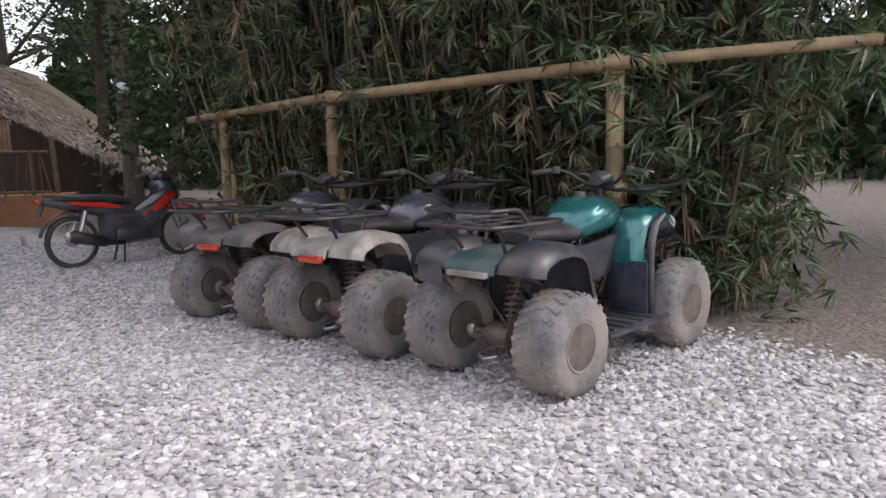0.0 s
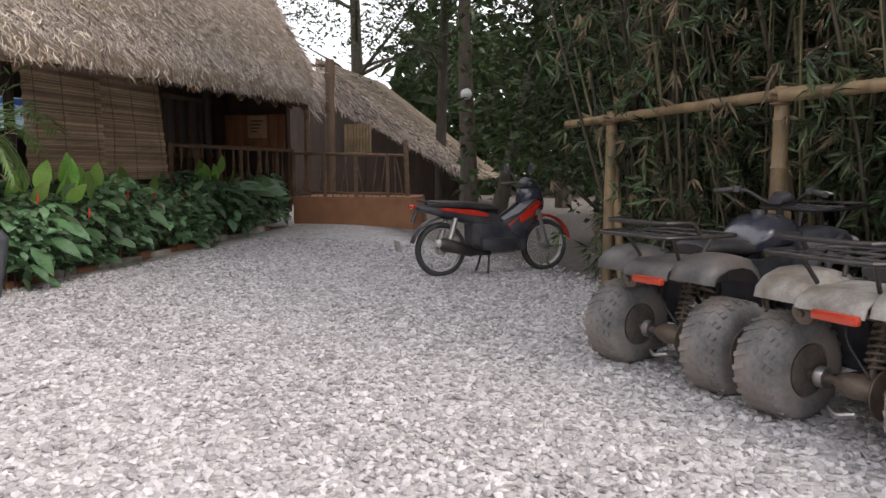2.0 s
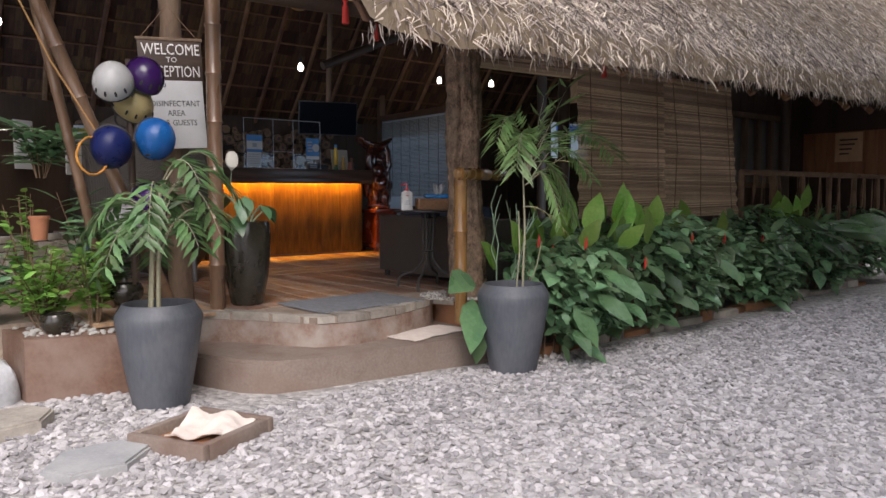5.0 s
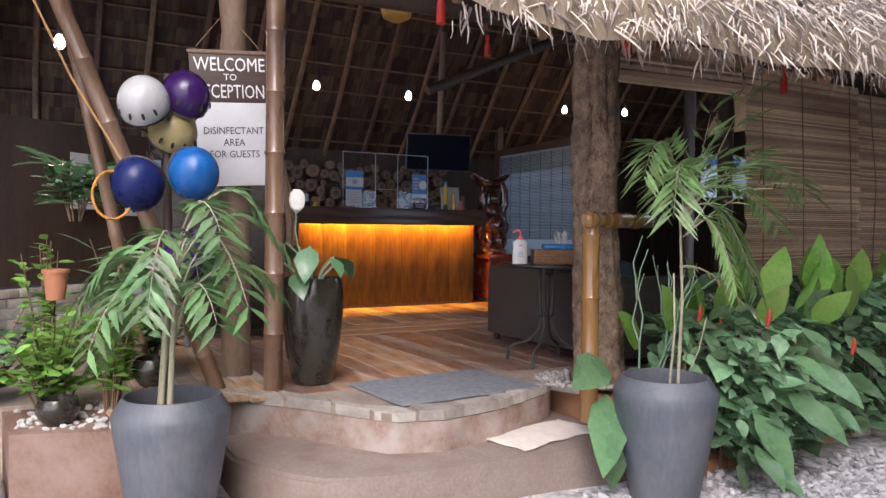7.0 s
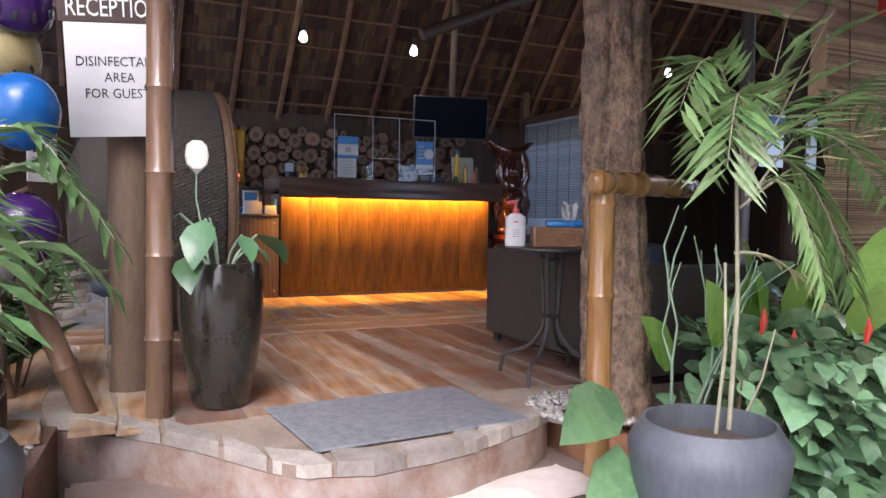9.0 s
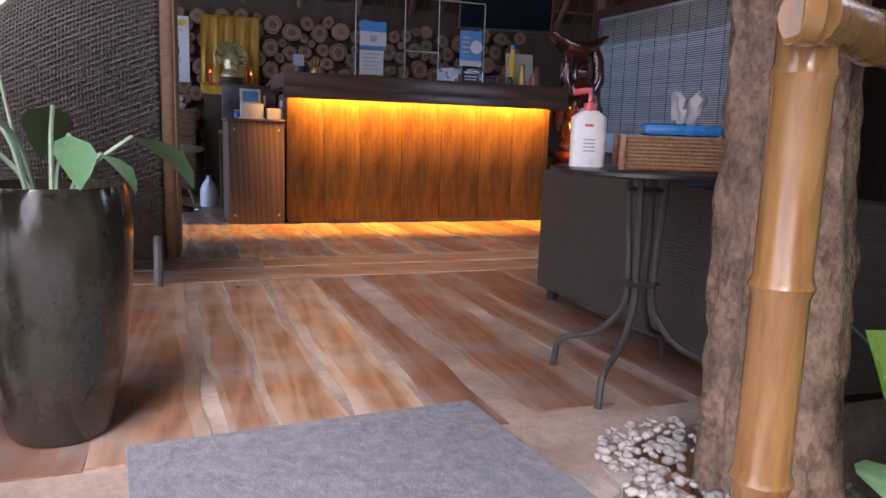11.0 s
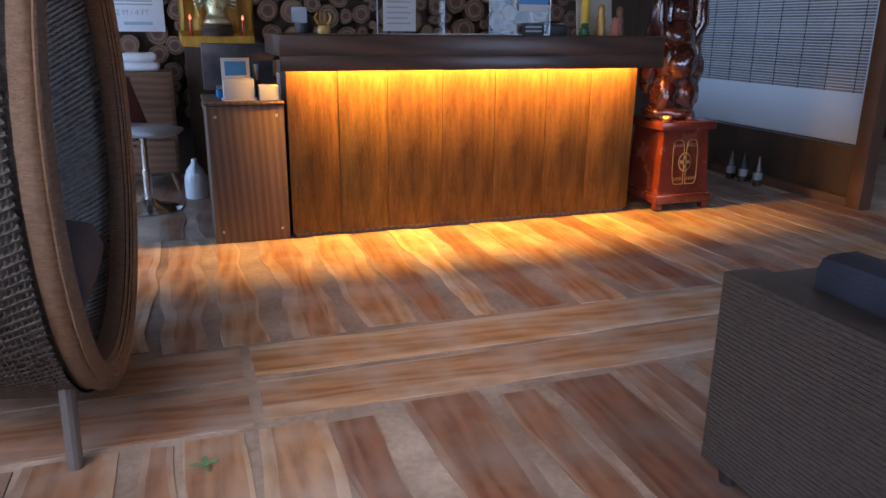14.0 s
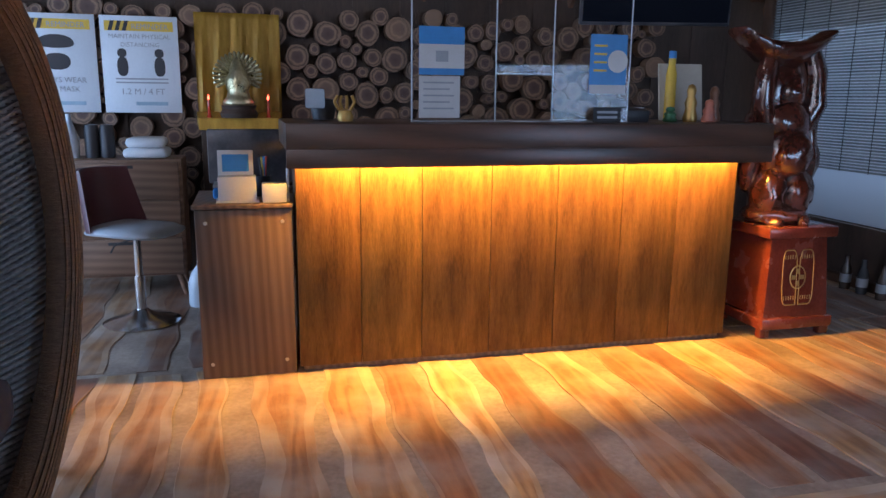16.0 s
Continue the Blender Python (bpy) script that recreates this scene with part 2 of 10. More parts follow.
BLEAF = mat("bamboo_leaf", (0.012, 0.027, 0.011), (0.17, 0.225, 0.11), 0.28, 3, 40, 0.1, island=0.95, translucent=0.25)
DRYLEAF = mat("dry_leaf", (0.12, 0.09, 0.055), (0.32, 0.25, 0.16), 0.8, 3, 40, 0.1, island=0.4, translucent=0.15)
TLEAF = mat("tree_leaf", (0.015, 0.03, 0.01), (0.065, 0.105, 0.032), 0.55, 1.2, 20, 0.1, island=0.5, translucent=0.3)
HLEAF = mat("hedge_leaf", (0.075, 0.165, 0.085), (0.25, 0.40, 0.21), 0.2, 3, 30, 0.15, island=0.55, spec=0.8, translucent=0.15)
CANNA = mat("broad_leaf", (0.15, 0.34, 0.06), (0.33, 0.53, 0.13), 0.3, 3, 40, 0.15, island=0.4, translucent=0.4)
PALM_LIGHT = mat("young_palm_leaf", (0.12, 0.24, 0.085), (0.34, 0.50, 0.20), 0.3, 4, 40, 0.1, island=0.4, translucent=0.3)
PALM = mat("palm_leaf", (0.055, 0.13, 0.05), (0.18, 0.31, 0.12), 0.33, 4, 40, 0.1, island=0.4, translucent=0.25)
GREYGREEN = mat("euphorbia_stem", (0.16, 0.27, 0.2), (0.30, 0.40, 0.26), 0.45, 6, 60, 0.1)
BARK = mat("bark", (0.08, 0.05, 0.034), (0.35, 0.24, 0.165), 0.9, 20, 80, 1.0, stretch=(1, 1, 0.7), dirt=(0.10, 0.085, 0.06), dirt_amount=0.25, dirt_scale=9)
TREEBARK = mat("tree_bark", (0.05, 0.04, 0.03), (0.12, 0.10, 0.08), 0.9, 9, 60, 0.8, stretch=(1, 1, 0.3))
DARKWOOD = mat("dark_wood", (0.035, 0.022, 0.015), (0.08, 0.05, 0.035), 0.6, 4, 60, 0.3, stretch=(1, 1, 0.2))
POSTWOOD = mat("post_wood", (0.10, 0.065, 0.045), (0.22, 0.15, 0.10), 0.75, 5, 60, 0.5, stretch=(1, 1, 0.2))
TWIG = mat("twig", (0.11, 0.065, 0.04), (0.22, 0.14, 0.09), 0.85, 8, 60, 0.5)
BLIND = mat("bamboo_blind_slat", (0.40, 0.27, 0.175), (0.64, 0.475, 0.335), 0.6, 3, 60, 0.2, stretch=(1, 0.3, 1), island=0.45)
CONCRETE = mat("concrete_step", (0.23, 0.175, 0.145), (0.38, 0.315, 0.27), 0.9, 3, 60, 0.5, coords="Object", dirt=(0.17, 0.105, 0.08), dirt_amount=0.5)
PLANTER = mat("worn_brown_render", (0.16, 0.09, 0.062), (0.27, 0.165, 0.12), 0.9, 3, 50, 0.4, dirt=(0.30, 0.25, 0.22), dirt_amount=0.3)
STONE = mat("edge_stone", (0.27, 0.24, 0.21), (0.46, 0.42, 0.37), 0.85, 7, 60, 0.6, vary=0.25)
SLAB = mat("grey_slab", (0.33, 0.34, 0.35), (0.48, 0.48, 0.48), 0.85, 4, 70, 0.4)
WALLBROWN = mat("terracotta_wall", (0.30, 0.14, 0.07), (0.40, 0.20, 0.11), 0.9, 2, 50, 0.2, dirt=(0.2, 0.1, 0.06), dirt_amount=0.25)
MORTAR = mat("floor_cement", (0.26, 0.19, 0.145), (0.52, 0.43, 0.355), 0.7, 2.2, 40, 0.3, dirt=(0.13, 0.10, 0.08), dirt_amount=0.3)
SOIL = mat("soil", (0.06, 0.045, 0.035), (0.13, 0.10, 0.075), 0.95, 8, 70, 0.8)


def wave_wood(name, a, b, scale, stretch, rough, vary=0.0, distort=5.0, coat=0.0, bump=0.12, dirt=None):
    """Wood with drawn-out wavy grain."""
    m = mat(name, a, b, rough, 3, 60, bump, stretch=stretch, vary=vary, coat=coat, dirt=dirt, dirt_amount=0.35, dirt_scale=4)
    nt = m.node_tree
    N, L = nt.nodes, nt.links
    w = N.new("ShaderNodeTexWave")
    w.wave_type, w.bands_direction = "BANDS", "DIAGONAL"
    w.inputs["Scale"].default_value, w.inputs["Distortion"].default_value, w.inputs["Detail"].default_value, w.inputs["Detail Scale"].default_value = scale, distort, 3, 1.3
    mp = next(n for n in N if n.type == "MAPPING")
    off = N.new("ShaderNodeVectorMath")
    L.new(mp.outputs[0], off.inputs[0])
    if vary:
        oi = N.new("ShaderNodeObjectInfo")
        sc = N.new("ShaderNodeVectorMath")
        sc.operation = "SCALE"
        sc.inputs[0].default_value = (7, 11, 3)
        L.new(oi.outputs["Random"], sc.inputs["Scale"])
        L.new(sc.outputs[0], off.inputs[1])
    L.new(off.outputs[0], w.inputs["Vector"])
    mix = next(n for n in N if n.type == "MIX" and n.data_type == "RGBA" and n.inputs[6].default_value[0] == np.float32(a[0]))
    old = mix.inputs[0].links[0].from_socket
    mm = N.new("ShaderNodeMath")
    mm.operation = "MULTIPLY_ADD"
    mm.inputs[1].default_value = 0.55
    half = N.new("ShaderNodeMath")
    half.operation = "MULTIPLY"
    half.inputs[1].default_value = 0.5
    L.new(old, half.inputs[0])
    L.new(w.outputs[1], mm.inputs[0])
    L.new(half.outputs[0], mm.inputs[2])
    L.new(mm.outputs[0], mix.inputs[0])
    return m


PLANK = wave_wood("floor_plank", (0.188, 0.08, 0.036), (0.43, 0.236, 0.117), 2.6, (0.4, 3.2, 1), 0.46, vary=0.4, distort=9, dirt=(0.42, 0.36, 0.31))
SAPWOOD = wave_wood("sapwood_edge", (0.28, 0.165, 0.095), (0.48, 0.33, 0.21), 2.6, (0.45, 2.4, 1), 0.45, vary=0.4, coat=0.1, distort=8, dirt=(0.5, 0.46, 0.42))
COUNTERWOOD = mat("counter_board", (0.065, 0.029, 0.005), (0.20, 0.10, 0.02), 0.5, 6, 55, 0.6, stretch=(1, 3.2, 0.5), vary=0.14, spec=0.2, dirt=(0.07, 0.03, 0.015), dirt_amount=0.25, dirt_scale=2.5)
CABINET = wave_wood("cabinet_laminate", (0.075, 0.045, 0.03), (0.17, 0.11, 0.075), 5, (1, 3, 0.12), 0.5, distort=2)
DRESSERWOOD = wave_wood("dresser_laminate", (0.12, 0.065, 0.04), (0.25, 0.15, 0.095), 4, (1, 0.15, 3), 0.5, distort=2)
TOPWOOD = wave_wood("counter_top", (0.04, 0.022, 0.015), (0.11, 0.06, 0.04), 3, (1, 0.2, 2), 0.35, distort=3)
LOGEND = bpy.data.materials.new("log_end")
LOGEND.use_nodes = True


def log_end_nodes():
    nt = LOGEND.node_tree
    N, L = nt.nodes, nt.links
    p = N["Principled BSDF"]
    tc = N.new("ShaderNodeTexCoord")
    ln = N.new("ShaderNodeVectorMath")
    ln.operation = "LENGTH"
    sep = N.new("ShaderNodeVectorMath")
    sep.operation = "MULTIPLY"
    sep.inputs[1].default_value = (0, 1, 1)
    L.new(tc.outputs["Object"], sep.inputs[0])
    L.new(sep.outputs[0], ln.inputs[0])
    noise_t = N.new("ShaderNodeTexNoise")
    noise_t.inputs["Scale"].default_value = 3
    L.new(tc.outputs["Object"], noise_t.inputs["Vector"])
    ad = N.new("ShaderNodeMath")
    ad.operation = "MULTIPLY_ADD"
    ad.inputs[1].default_value = 0.35
    L.new(noise_t.outputs[0], ad.inputs[0])
    L.new(ln.outputs["Value"], ad.inputs[2])
    cr = N.new("ShaderNodeValToRGB")
    e = cr.color_ramp.elements
    e[0].position, e[0].color = 0.25, (0.085, 0.048, 0.042, 1)
    e[1].position, e[1].color = 1.12, (0.05, 0.03, 0.02, 1)
    for pos, c in ((0.62, (0.12, 0.072, 0.056, 1)), (0.76, (0.30, 0.185, 0.115, 1)), (1.0, (0.22, 0.135, 0.085, 1))):
        k = e.new(pos)
        k.color = c
    L.new(ad.outputs[0], cr.inputs[0])
    oi = N.new("ShaderNodeObjectInfo")
    light = N.new("ShaderNodeMapRange")
    light.inputs[1].default_value, light.inputs[2].default_value, light.inputs[4].default_value = 0.82, 0.95, 0.75
    light.clamp = True
    L.new(oi.outputs["Random"], light.inputs[0])
    mx = N.new("ShaderNodeMix")
    mx.data_type = "RGBA"
    mx.inputs[7].default_value = (0.28, 0.17, 0.10, 1)
    L.new(light.outputs[0], mx.inputs[0])
    L.new(cr.outputs[0], mx.inputs[6])
    L.new(mx.outputs[2], p.inputs["Base Color"])
    p.inputs["Roughness"].default_value = 0.55
    n2 = N.new("ShaderNodeTexWave")
    n2.wave_type, n2.rings_direction = "RINGS", "X"
    n2.inputs["Scale"].default_value, n2.inputs["Distortion"].default_value = 4, 3
    L.new(tc.outputs["Object"], n2.inputs["Vector"])
    bp = N.new("ShaderNodeBump")
    bp.inputs["Strength"].default_value, bp.inputs["Distance"].default_value = 0.25, 0.004
    L.new(n2.outputs[1], bp.inputs["Height"])
    L.new(bp.outputs[0], p.inputs["Normal"])


log_end_nodes()

# ---- ground ----
def ground_z(x, y):
    """The yard rises a little towards the building."""
    s = np.clip((-np.asarray(x, float) - 3.2) / 2.8, 0, 1)
    return 0.12 * s * s * (3 - 2 * s)


FENCE_A, FENCE_C = Vector((2.06, 4.72)), Vector((-0.89, 8.95))


def past_fence(x, y):
    """Metres beyond the bamboo fence's line."""
    d = (FENCE_C - FENCE_A).normalized()
    return (np.asarray(x) - FENCE_A.x) * d.y - (np.asarray(y) - FENCE_A.y) * d.x


def ground_material():
    m = mat("gravel_ground", (0.34, 0.325, 0.32), (0.62, 0.60, 0.585), 0.9, 14, 45, 1.0, coords="Object")
    nt = m.node_tree
    N, L = nt.nodes, nt.links
    p = N["Principled BSDF"]
    vo = N.new("ShaderNodeTexVoronoi")
    vo.inputs["Scale"].default_value = 24
    tc = next(n for n in N if n.type == "TEX_COORD")
    L.new(tc.outputs["Object"], vo.inputs["Vector"])
    base = p.inputs["Base Color"].links[0].from_socket
    stone = N.new("ShaderNodeMix")
    stone.data_type, stone.blend_type = "RGBA", "MULTIPLY"
    bw = N.new("ShaderNodeMapRange")
    sepc = N.new("ShaderNodeSeparateColor")
    L.new(vo.outputs["Color"], sepc.inputs[0])
    bw.inputs[3].default_value, bw.inputs[4].default_value = 0.75, 1.3
    L.new(sepc.outputs[0], bw.inputs[0])
    cmb = N.new("ShaderNodeCombineColor")
    for i in range(3):
        L.new(bw.outputs[0], cmb.inputs[i])
    stone.inputs[0].default_value = 1
    L.new(base, stone.inputs[6])
    L.new(cmb.outputs[0], stone.inputs[7])
    # earth and litter past the fence
    d = (FENCE_C - FENCE_A).normalized()
    dot = N.new("ShaderNodeVectorMath")
    dot.operation = "DOT_PRODUCT"
    dot.inputs[1].default_value = (d.y, -d.x, 0)
    L.new(tc.outputs["Object"], dot.inputs[0])
    nz = N.new("ShaderNodeTexNoise")
    nz.inputs["Scale"].default_value, nz.inputs["Detail"].default_value = 2.5, 5
    L.new(tc.outputs["Object"], nz.inputs["Vector"])
    sm = N.new("ShaderNodeMath")
    sm.operation = "MULTIPLY_ADD"
    sm.inputs[1].default_value = 0.9
    L.new(nz.outputs[0], sm.inputs[0])
    L.new(dot.outputs["Value"], sm.inputs[2])
    edge = FENCE_A.x * d.y - FENCE_A.y * d.x
    mr = N.new("ShaderNodeMapRange")
    mr.inputs[1].default_value, mr.inputs[2].default_value = edge + 0.1, edge + 0.7
    L.new(sm.outputs[0], mr.inputs[0])
    earth = N.new("ShaderNodeMix")
    earth.data_type = "RGBA"
    nf = N.new("ShaderNodeTexNoise")
    nf.inputs["Scale"].default_value, nf.inputs["Detail"].default_value = 9, 6
    L.new(tc.outputs["Object"], nf.inputs["Vector"])
    L.new(nf.outputs[0], earth.inputs[0])
    earth.inputs[6].default_value, earth.inputs[7].default_value = (0.08, 0.068, 0.058, 1), (0.30, 0.265, 0.235, 1)
    fin = N.new("ShaderNodeMix")
    fin.data_type = "RGBA"
    L.new(mr.outputs[0], fin.inputs[0])
    L.new(stone.outputs[2], fin.inputs[6])
    L.new(earth.outputs[2], fin.inputs[7])
    L.new(fin.outputs[2], p.inputs["Base Color"])
    bp = next(n for n in N if n.type == "BUMP")
    inv = N.new("ShaderNodeMath")
    inv.operation = "SUBTRACT"
    inv.inputs[0].default_value = 1
    L.new(vo.outputs["Distance"], inv.inputs[1])
    bp.inputs["Distance"].default_value = 0.02
    L.new(inv.outputs[0], bp.inputs["Height"])
    return m


GROUND = ground_material()


def make_ground():
    xs = np.concatenate([[-600, -200, -80, -40], np.arange(-24, 14.1, 0.4), [30, 80, 200, 600]])
    ys = np.concatenate([[-600, -200, -80, -30], np.arange(-12, 30.1, 0.4), [50, 90, 200, 600]])
    X, Y = np.meshgrid(xs, ys, indexing="ij")
    Z = ground_z(X, Y) + 0.012 * np.sin(X * 2.1 + Y) * np.cos(Y * 1.7)
    V = np.stack([X, Y, Z], -1).reshape(-1, 3)
    i, j = np.meshgrid(np.arange(len(xs) - 1), np.arange(len(ys) - 1), indexing="ij")
    k = i * len(ys) + j
    F = np.stack([k, k + len(ys), k + len(ys) + 1, k + 1], -1).reshape(-1, 4)
    tagged(fast("ground", V, F, GROUND, smooth=True), "grey crushed gravel yard with earth under the bamboo", "ground", kind="structure")
    # loose pebbles where the walk passes
    n = 84000
    P = np.stack([rng.uniform(-7.4, 3.2, n * 2), rng.uniform(0.6, 12.5, n * 2)], 1)
    mid = np.array([(0, 0), (-1, 1.2), (-2.6, 3.05), (-4.3, 4.6), (-6, 5.5)])
    dist = np.min(np.linalg.norm(P[:, None] - mid[None], axis=2), 1)
    keep = (rng.uniform(0, 1, len(P)) < np.clip(1.35 - dist / 6.5, 0.16, 1)) & (past_fence(P[:, 0], P[:, 1]) < 0.1 + 0.4 * rng.uniform(0, 1, len(P)))
    keep &= ~((P[:, 0] < -6.55) & (P[:, 1] > 4.9)) & (P[:, 0] + 6.5 > 0.0 + (P[:, 1] > 7.2) * 0.15 - (P[:, 1] < 4.6) * 0.9)
    P = P[keep][:n]
    n = len(P)
    s = rng.uniform(0.009, 0.026, n)
    pos = np.stack([P[:, 0], P[:, 1], ground_z(P[:, 0], P[:, 1]) + 0.012 * np.sin(P[:, 0] * 2.1 + P[:, 1]) * np.cos(P[:, 1] * 1.7) + s * 0.25], 1)
    size = np.stack([s * rng.uniform(0.9, 1.6, n), s * rng.uniform(0.7, 1.1, n), s * rng.uniform(0.35, 0.7, n)], 1)
    up = unit(np.stack([rng.normal(0, 0.35, n), rng.normal(0, 0.35, n), np.ones(n)], 1))
    V, F = spread(*PEBBLE, pos, np.cross(up, dirs(n)), up, size)
    V += rng.normal(0, 0.0022, V.shape)
    tagged(fast("gravel", V, F, GRAVEL, smooth=False), "loose light grey river pebbles over the yard", "gravel", kind="stuff")


make_ground()


# ---- bamboo, trees ----
def bamboo_pole(bm, a, b, r, nodes=True, seg=12):
    """A jointed bamboo stem from a to b."""
    a, b = Vector(a), Vector(b)
    L = (b - a).length
    pts, rs, s = [], [], 0.0
    step = 0.34
    while s < L:
        e = min(s + step, L)
        for t, k in ((s, 1.14 if s > 0 else 1.0), (min(s + 0.018, e), 1.0), (max(e - 0.018, s), 1.0)):
            pts.append(a.lerp(b, t / L))
            rs.append(r * k)
        s = e
    pts.append(b)
    rs.append(r)
    q, qr = [pts[0]], [rs[0]]
    for p, rr in zip(pts[1:], rs[1:]):
        if (p - q[-1]).length > 1e-3:
            q.append(p)
            qr.append(rr)
    return tube(bm, q, qr, seg)


def fence():
    th = thing("bamboo_fence", pose(0, 0, 0), "weathered tan bamboo post and rail fence before the thicket", "fence")
    posts = [((2.06, 4.72), 1.86, 0.06), ((0.27, 6.95), 1.84, 0.055), ((-0.89, 8.95), 1.82, 0.055)]
    for (x, y), h, r in posts:
        part("post", bamboo_pole(B(), (x, y, -0.1), (x + 0.02, y, h), r), BAMBOO, th)
    part("post", bamboo_pole(B(), (-0.72, 8.75, -0.1), (-0.86, 9.1, 1.6), 0.045), BAMBOO, th)
    part("post", bamboo_pole(B(), (0.42, 6.85, -0.1), (0.3, 7.02, 1.5), 0.04), BAMBOO, th)
    for a, b, r in (((3.35, 3.85, 1.83), (2.0, 4.69, 1.80), 0.038), ((2.2, 4.52, 1.80), (0.27, 6.90, 1.77), 0.045), ((0.42, 6.72, 1.79), (-1.35, 9.75, 1.74), 0.043)):
        part("rail", bamboo_pole(B(), a, b, r), BAMBOO, th)
    for (x, y), h, r in posts:
        bm = B()
        for k in range(3):
            lathe(bm, [(r + 0.01, 0), (r + 0.018, 0.01), (r + 0.01, 0.02)], 14, m=pose(x, y, h - 0.13 + k * 0.03, 6, 4 * k, 0), closed=True)
        part("lashing", bm, TWIG, th, "twisted fibre lashing")


fence()


def sprays(n, centres, spread_r, lmin, lmax, w, droop=0.5, per=6):
    """Fans of narrow leaves round twig ends."""
    c = centres[rng.integers(0, len(centres), n)] + rng.normal(0, spread_r, (n, 3))
    c = np.repeat(c, per, axis=0)
    m = len(c)
    main = np.repeat(dirs(n, -0.7, 0.35), per, axis=0)
    along = unit(main + 0.75 * dirs(m) + np.array([0, 0, -droop * 0.5]))
    up = unit(dirs(m, 0.1, 1.0))
    L = rng.uniform(lmin, lmax, m)
    return c, along, up, np.stack([L, L * w * rng.uniform(0.8, 1.2, m), L * 0.5], 1)


def bamboo_clump(seed, loc, nculm, height, leaves, spreadr=0.45, low=0.35, thick=0.02):
    """Thin culms from one root, with leaf fans all the way up."""
    global rng
    rng = np.random.default_rng(seed)
    rnd = random.Random(seed)
    th = thing("bamboo_clump", pose(*loc, 0, 0, 0), "dense clump of thin dark green bamboo with dry tan stems", "bamboo", "bamboo thicket behind the fence")
    bm, tips = B(), []
    for i in range(nculm):
        a = rnd.uniform(0, 6.28)
        q = rnd.uniform(0, 1) ** 0.5 * spreadr
        p0 = Vector((q * math.cos(a), q * math.sin(a), -0.05))
        h = height * rnd.uniform(0.6, 1.1)
        lean = Vector((rnd.gauss(0, 0.09), rnd.gauss(0, 0.09), 1)) + Vector((math.cos(a), math.sin(a), 0)) * 0.08
        r = rnd.uniform(0.3, 1.0) ** 1.5 * thick
        pts = [p0 + lean * (h * s) + Vector((math.cos(a), math.sin(a), 0)) * (s * s * h * rnd.uniform(0, 0.16)) for s in (0, 0.2, 0.4, 0.6, 0.8, 1)]
        tube(bm, pts, [r, r, r * 0.9, r * 0.8, r * 0.6, r * 0.3], 5, caps=False)
        for s in np.linspace(low, 1, 9):
            k = min(4, int(s * 5))
            tips.append(pts[k].lerp(pts[k + 1], s * 5 - k) + Vector((rnd.gauss(0, 0.22), rnd.gauss(0, 0.22), 0)))
            if rnd.random() < 0.4:
                tube(bm, [pts[k].lerp(pts[k + 1], s * 5 - k), tips[-1]], [0.003, 0.002], 3, caps=False)
    part("culm_growth", bm, CULM, th, "thin green and tan bamboo stems", smooth=None)["kind"] = "stuff"
    C = np.array([tuple(t) for t in tips])
    V, F = spread(*LEAF, *sprays(leaves // 6, C, 0.12, 0.10, 0.24, 0.13))
    fast("foliage", V, F, BLEAF, th, label="narrow pointed dark green leaves")["kind"] = "stuff"
    V, F = spread(*LEAF, *sprays(leaves // 34, C[C[:, 2] < height * 0.6] if (C[:, 2] < height * 0.6).any() else C, 0.15, 0.10, 0.22, 0.12, 1.6))
    fast("dry_foliage", V, F, DRYLEAF, th, label="withered tan leaves and sheaths")["kind"] = "stuff"
    return th


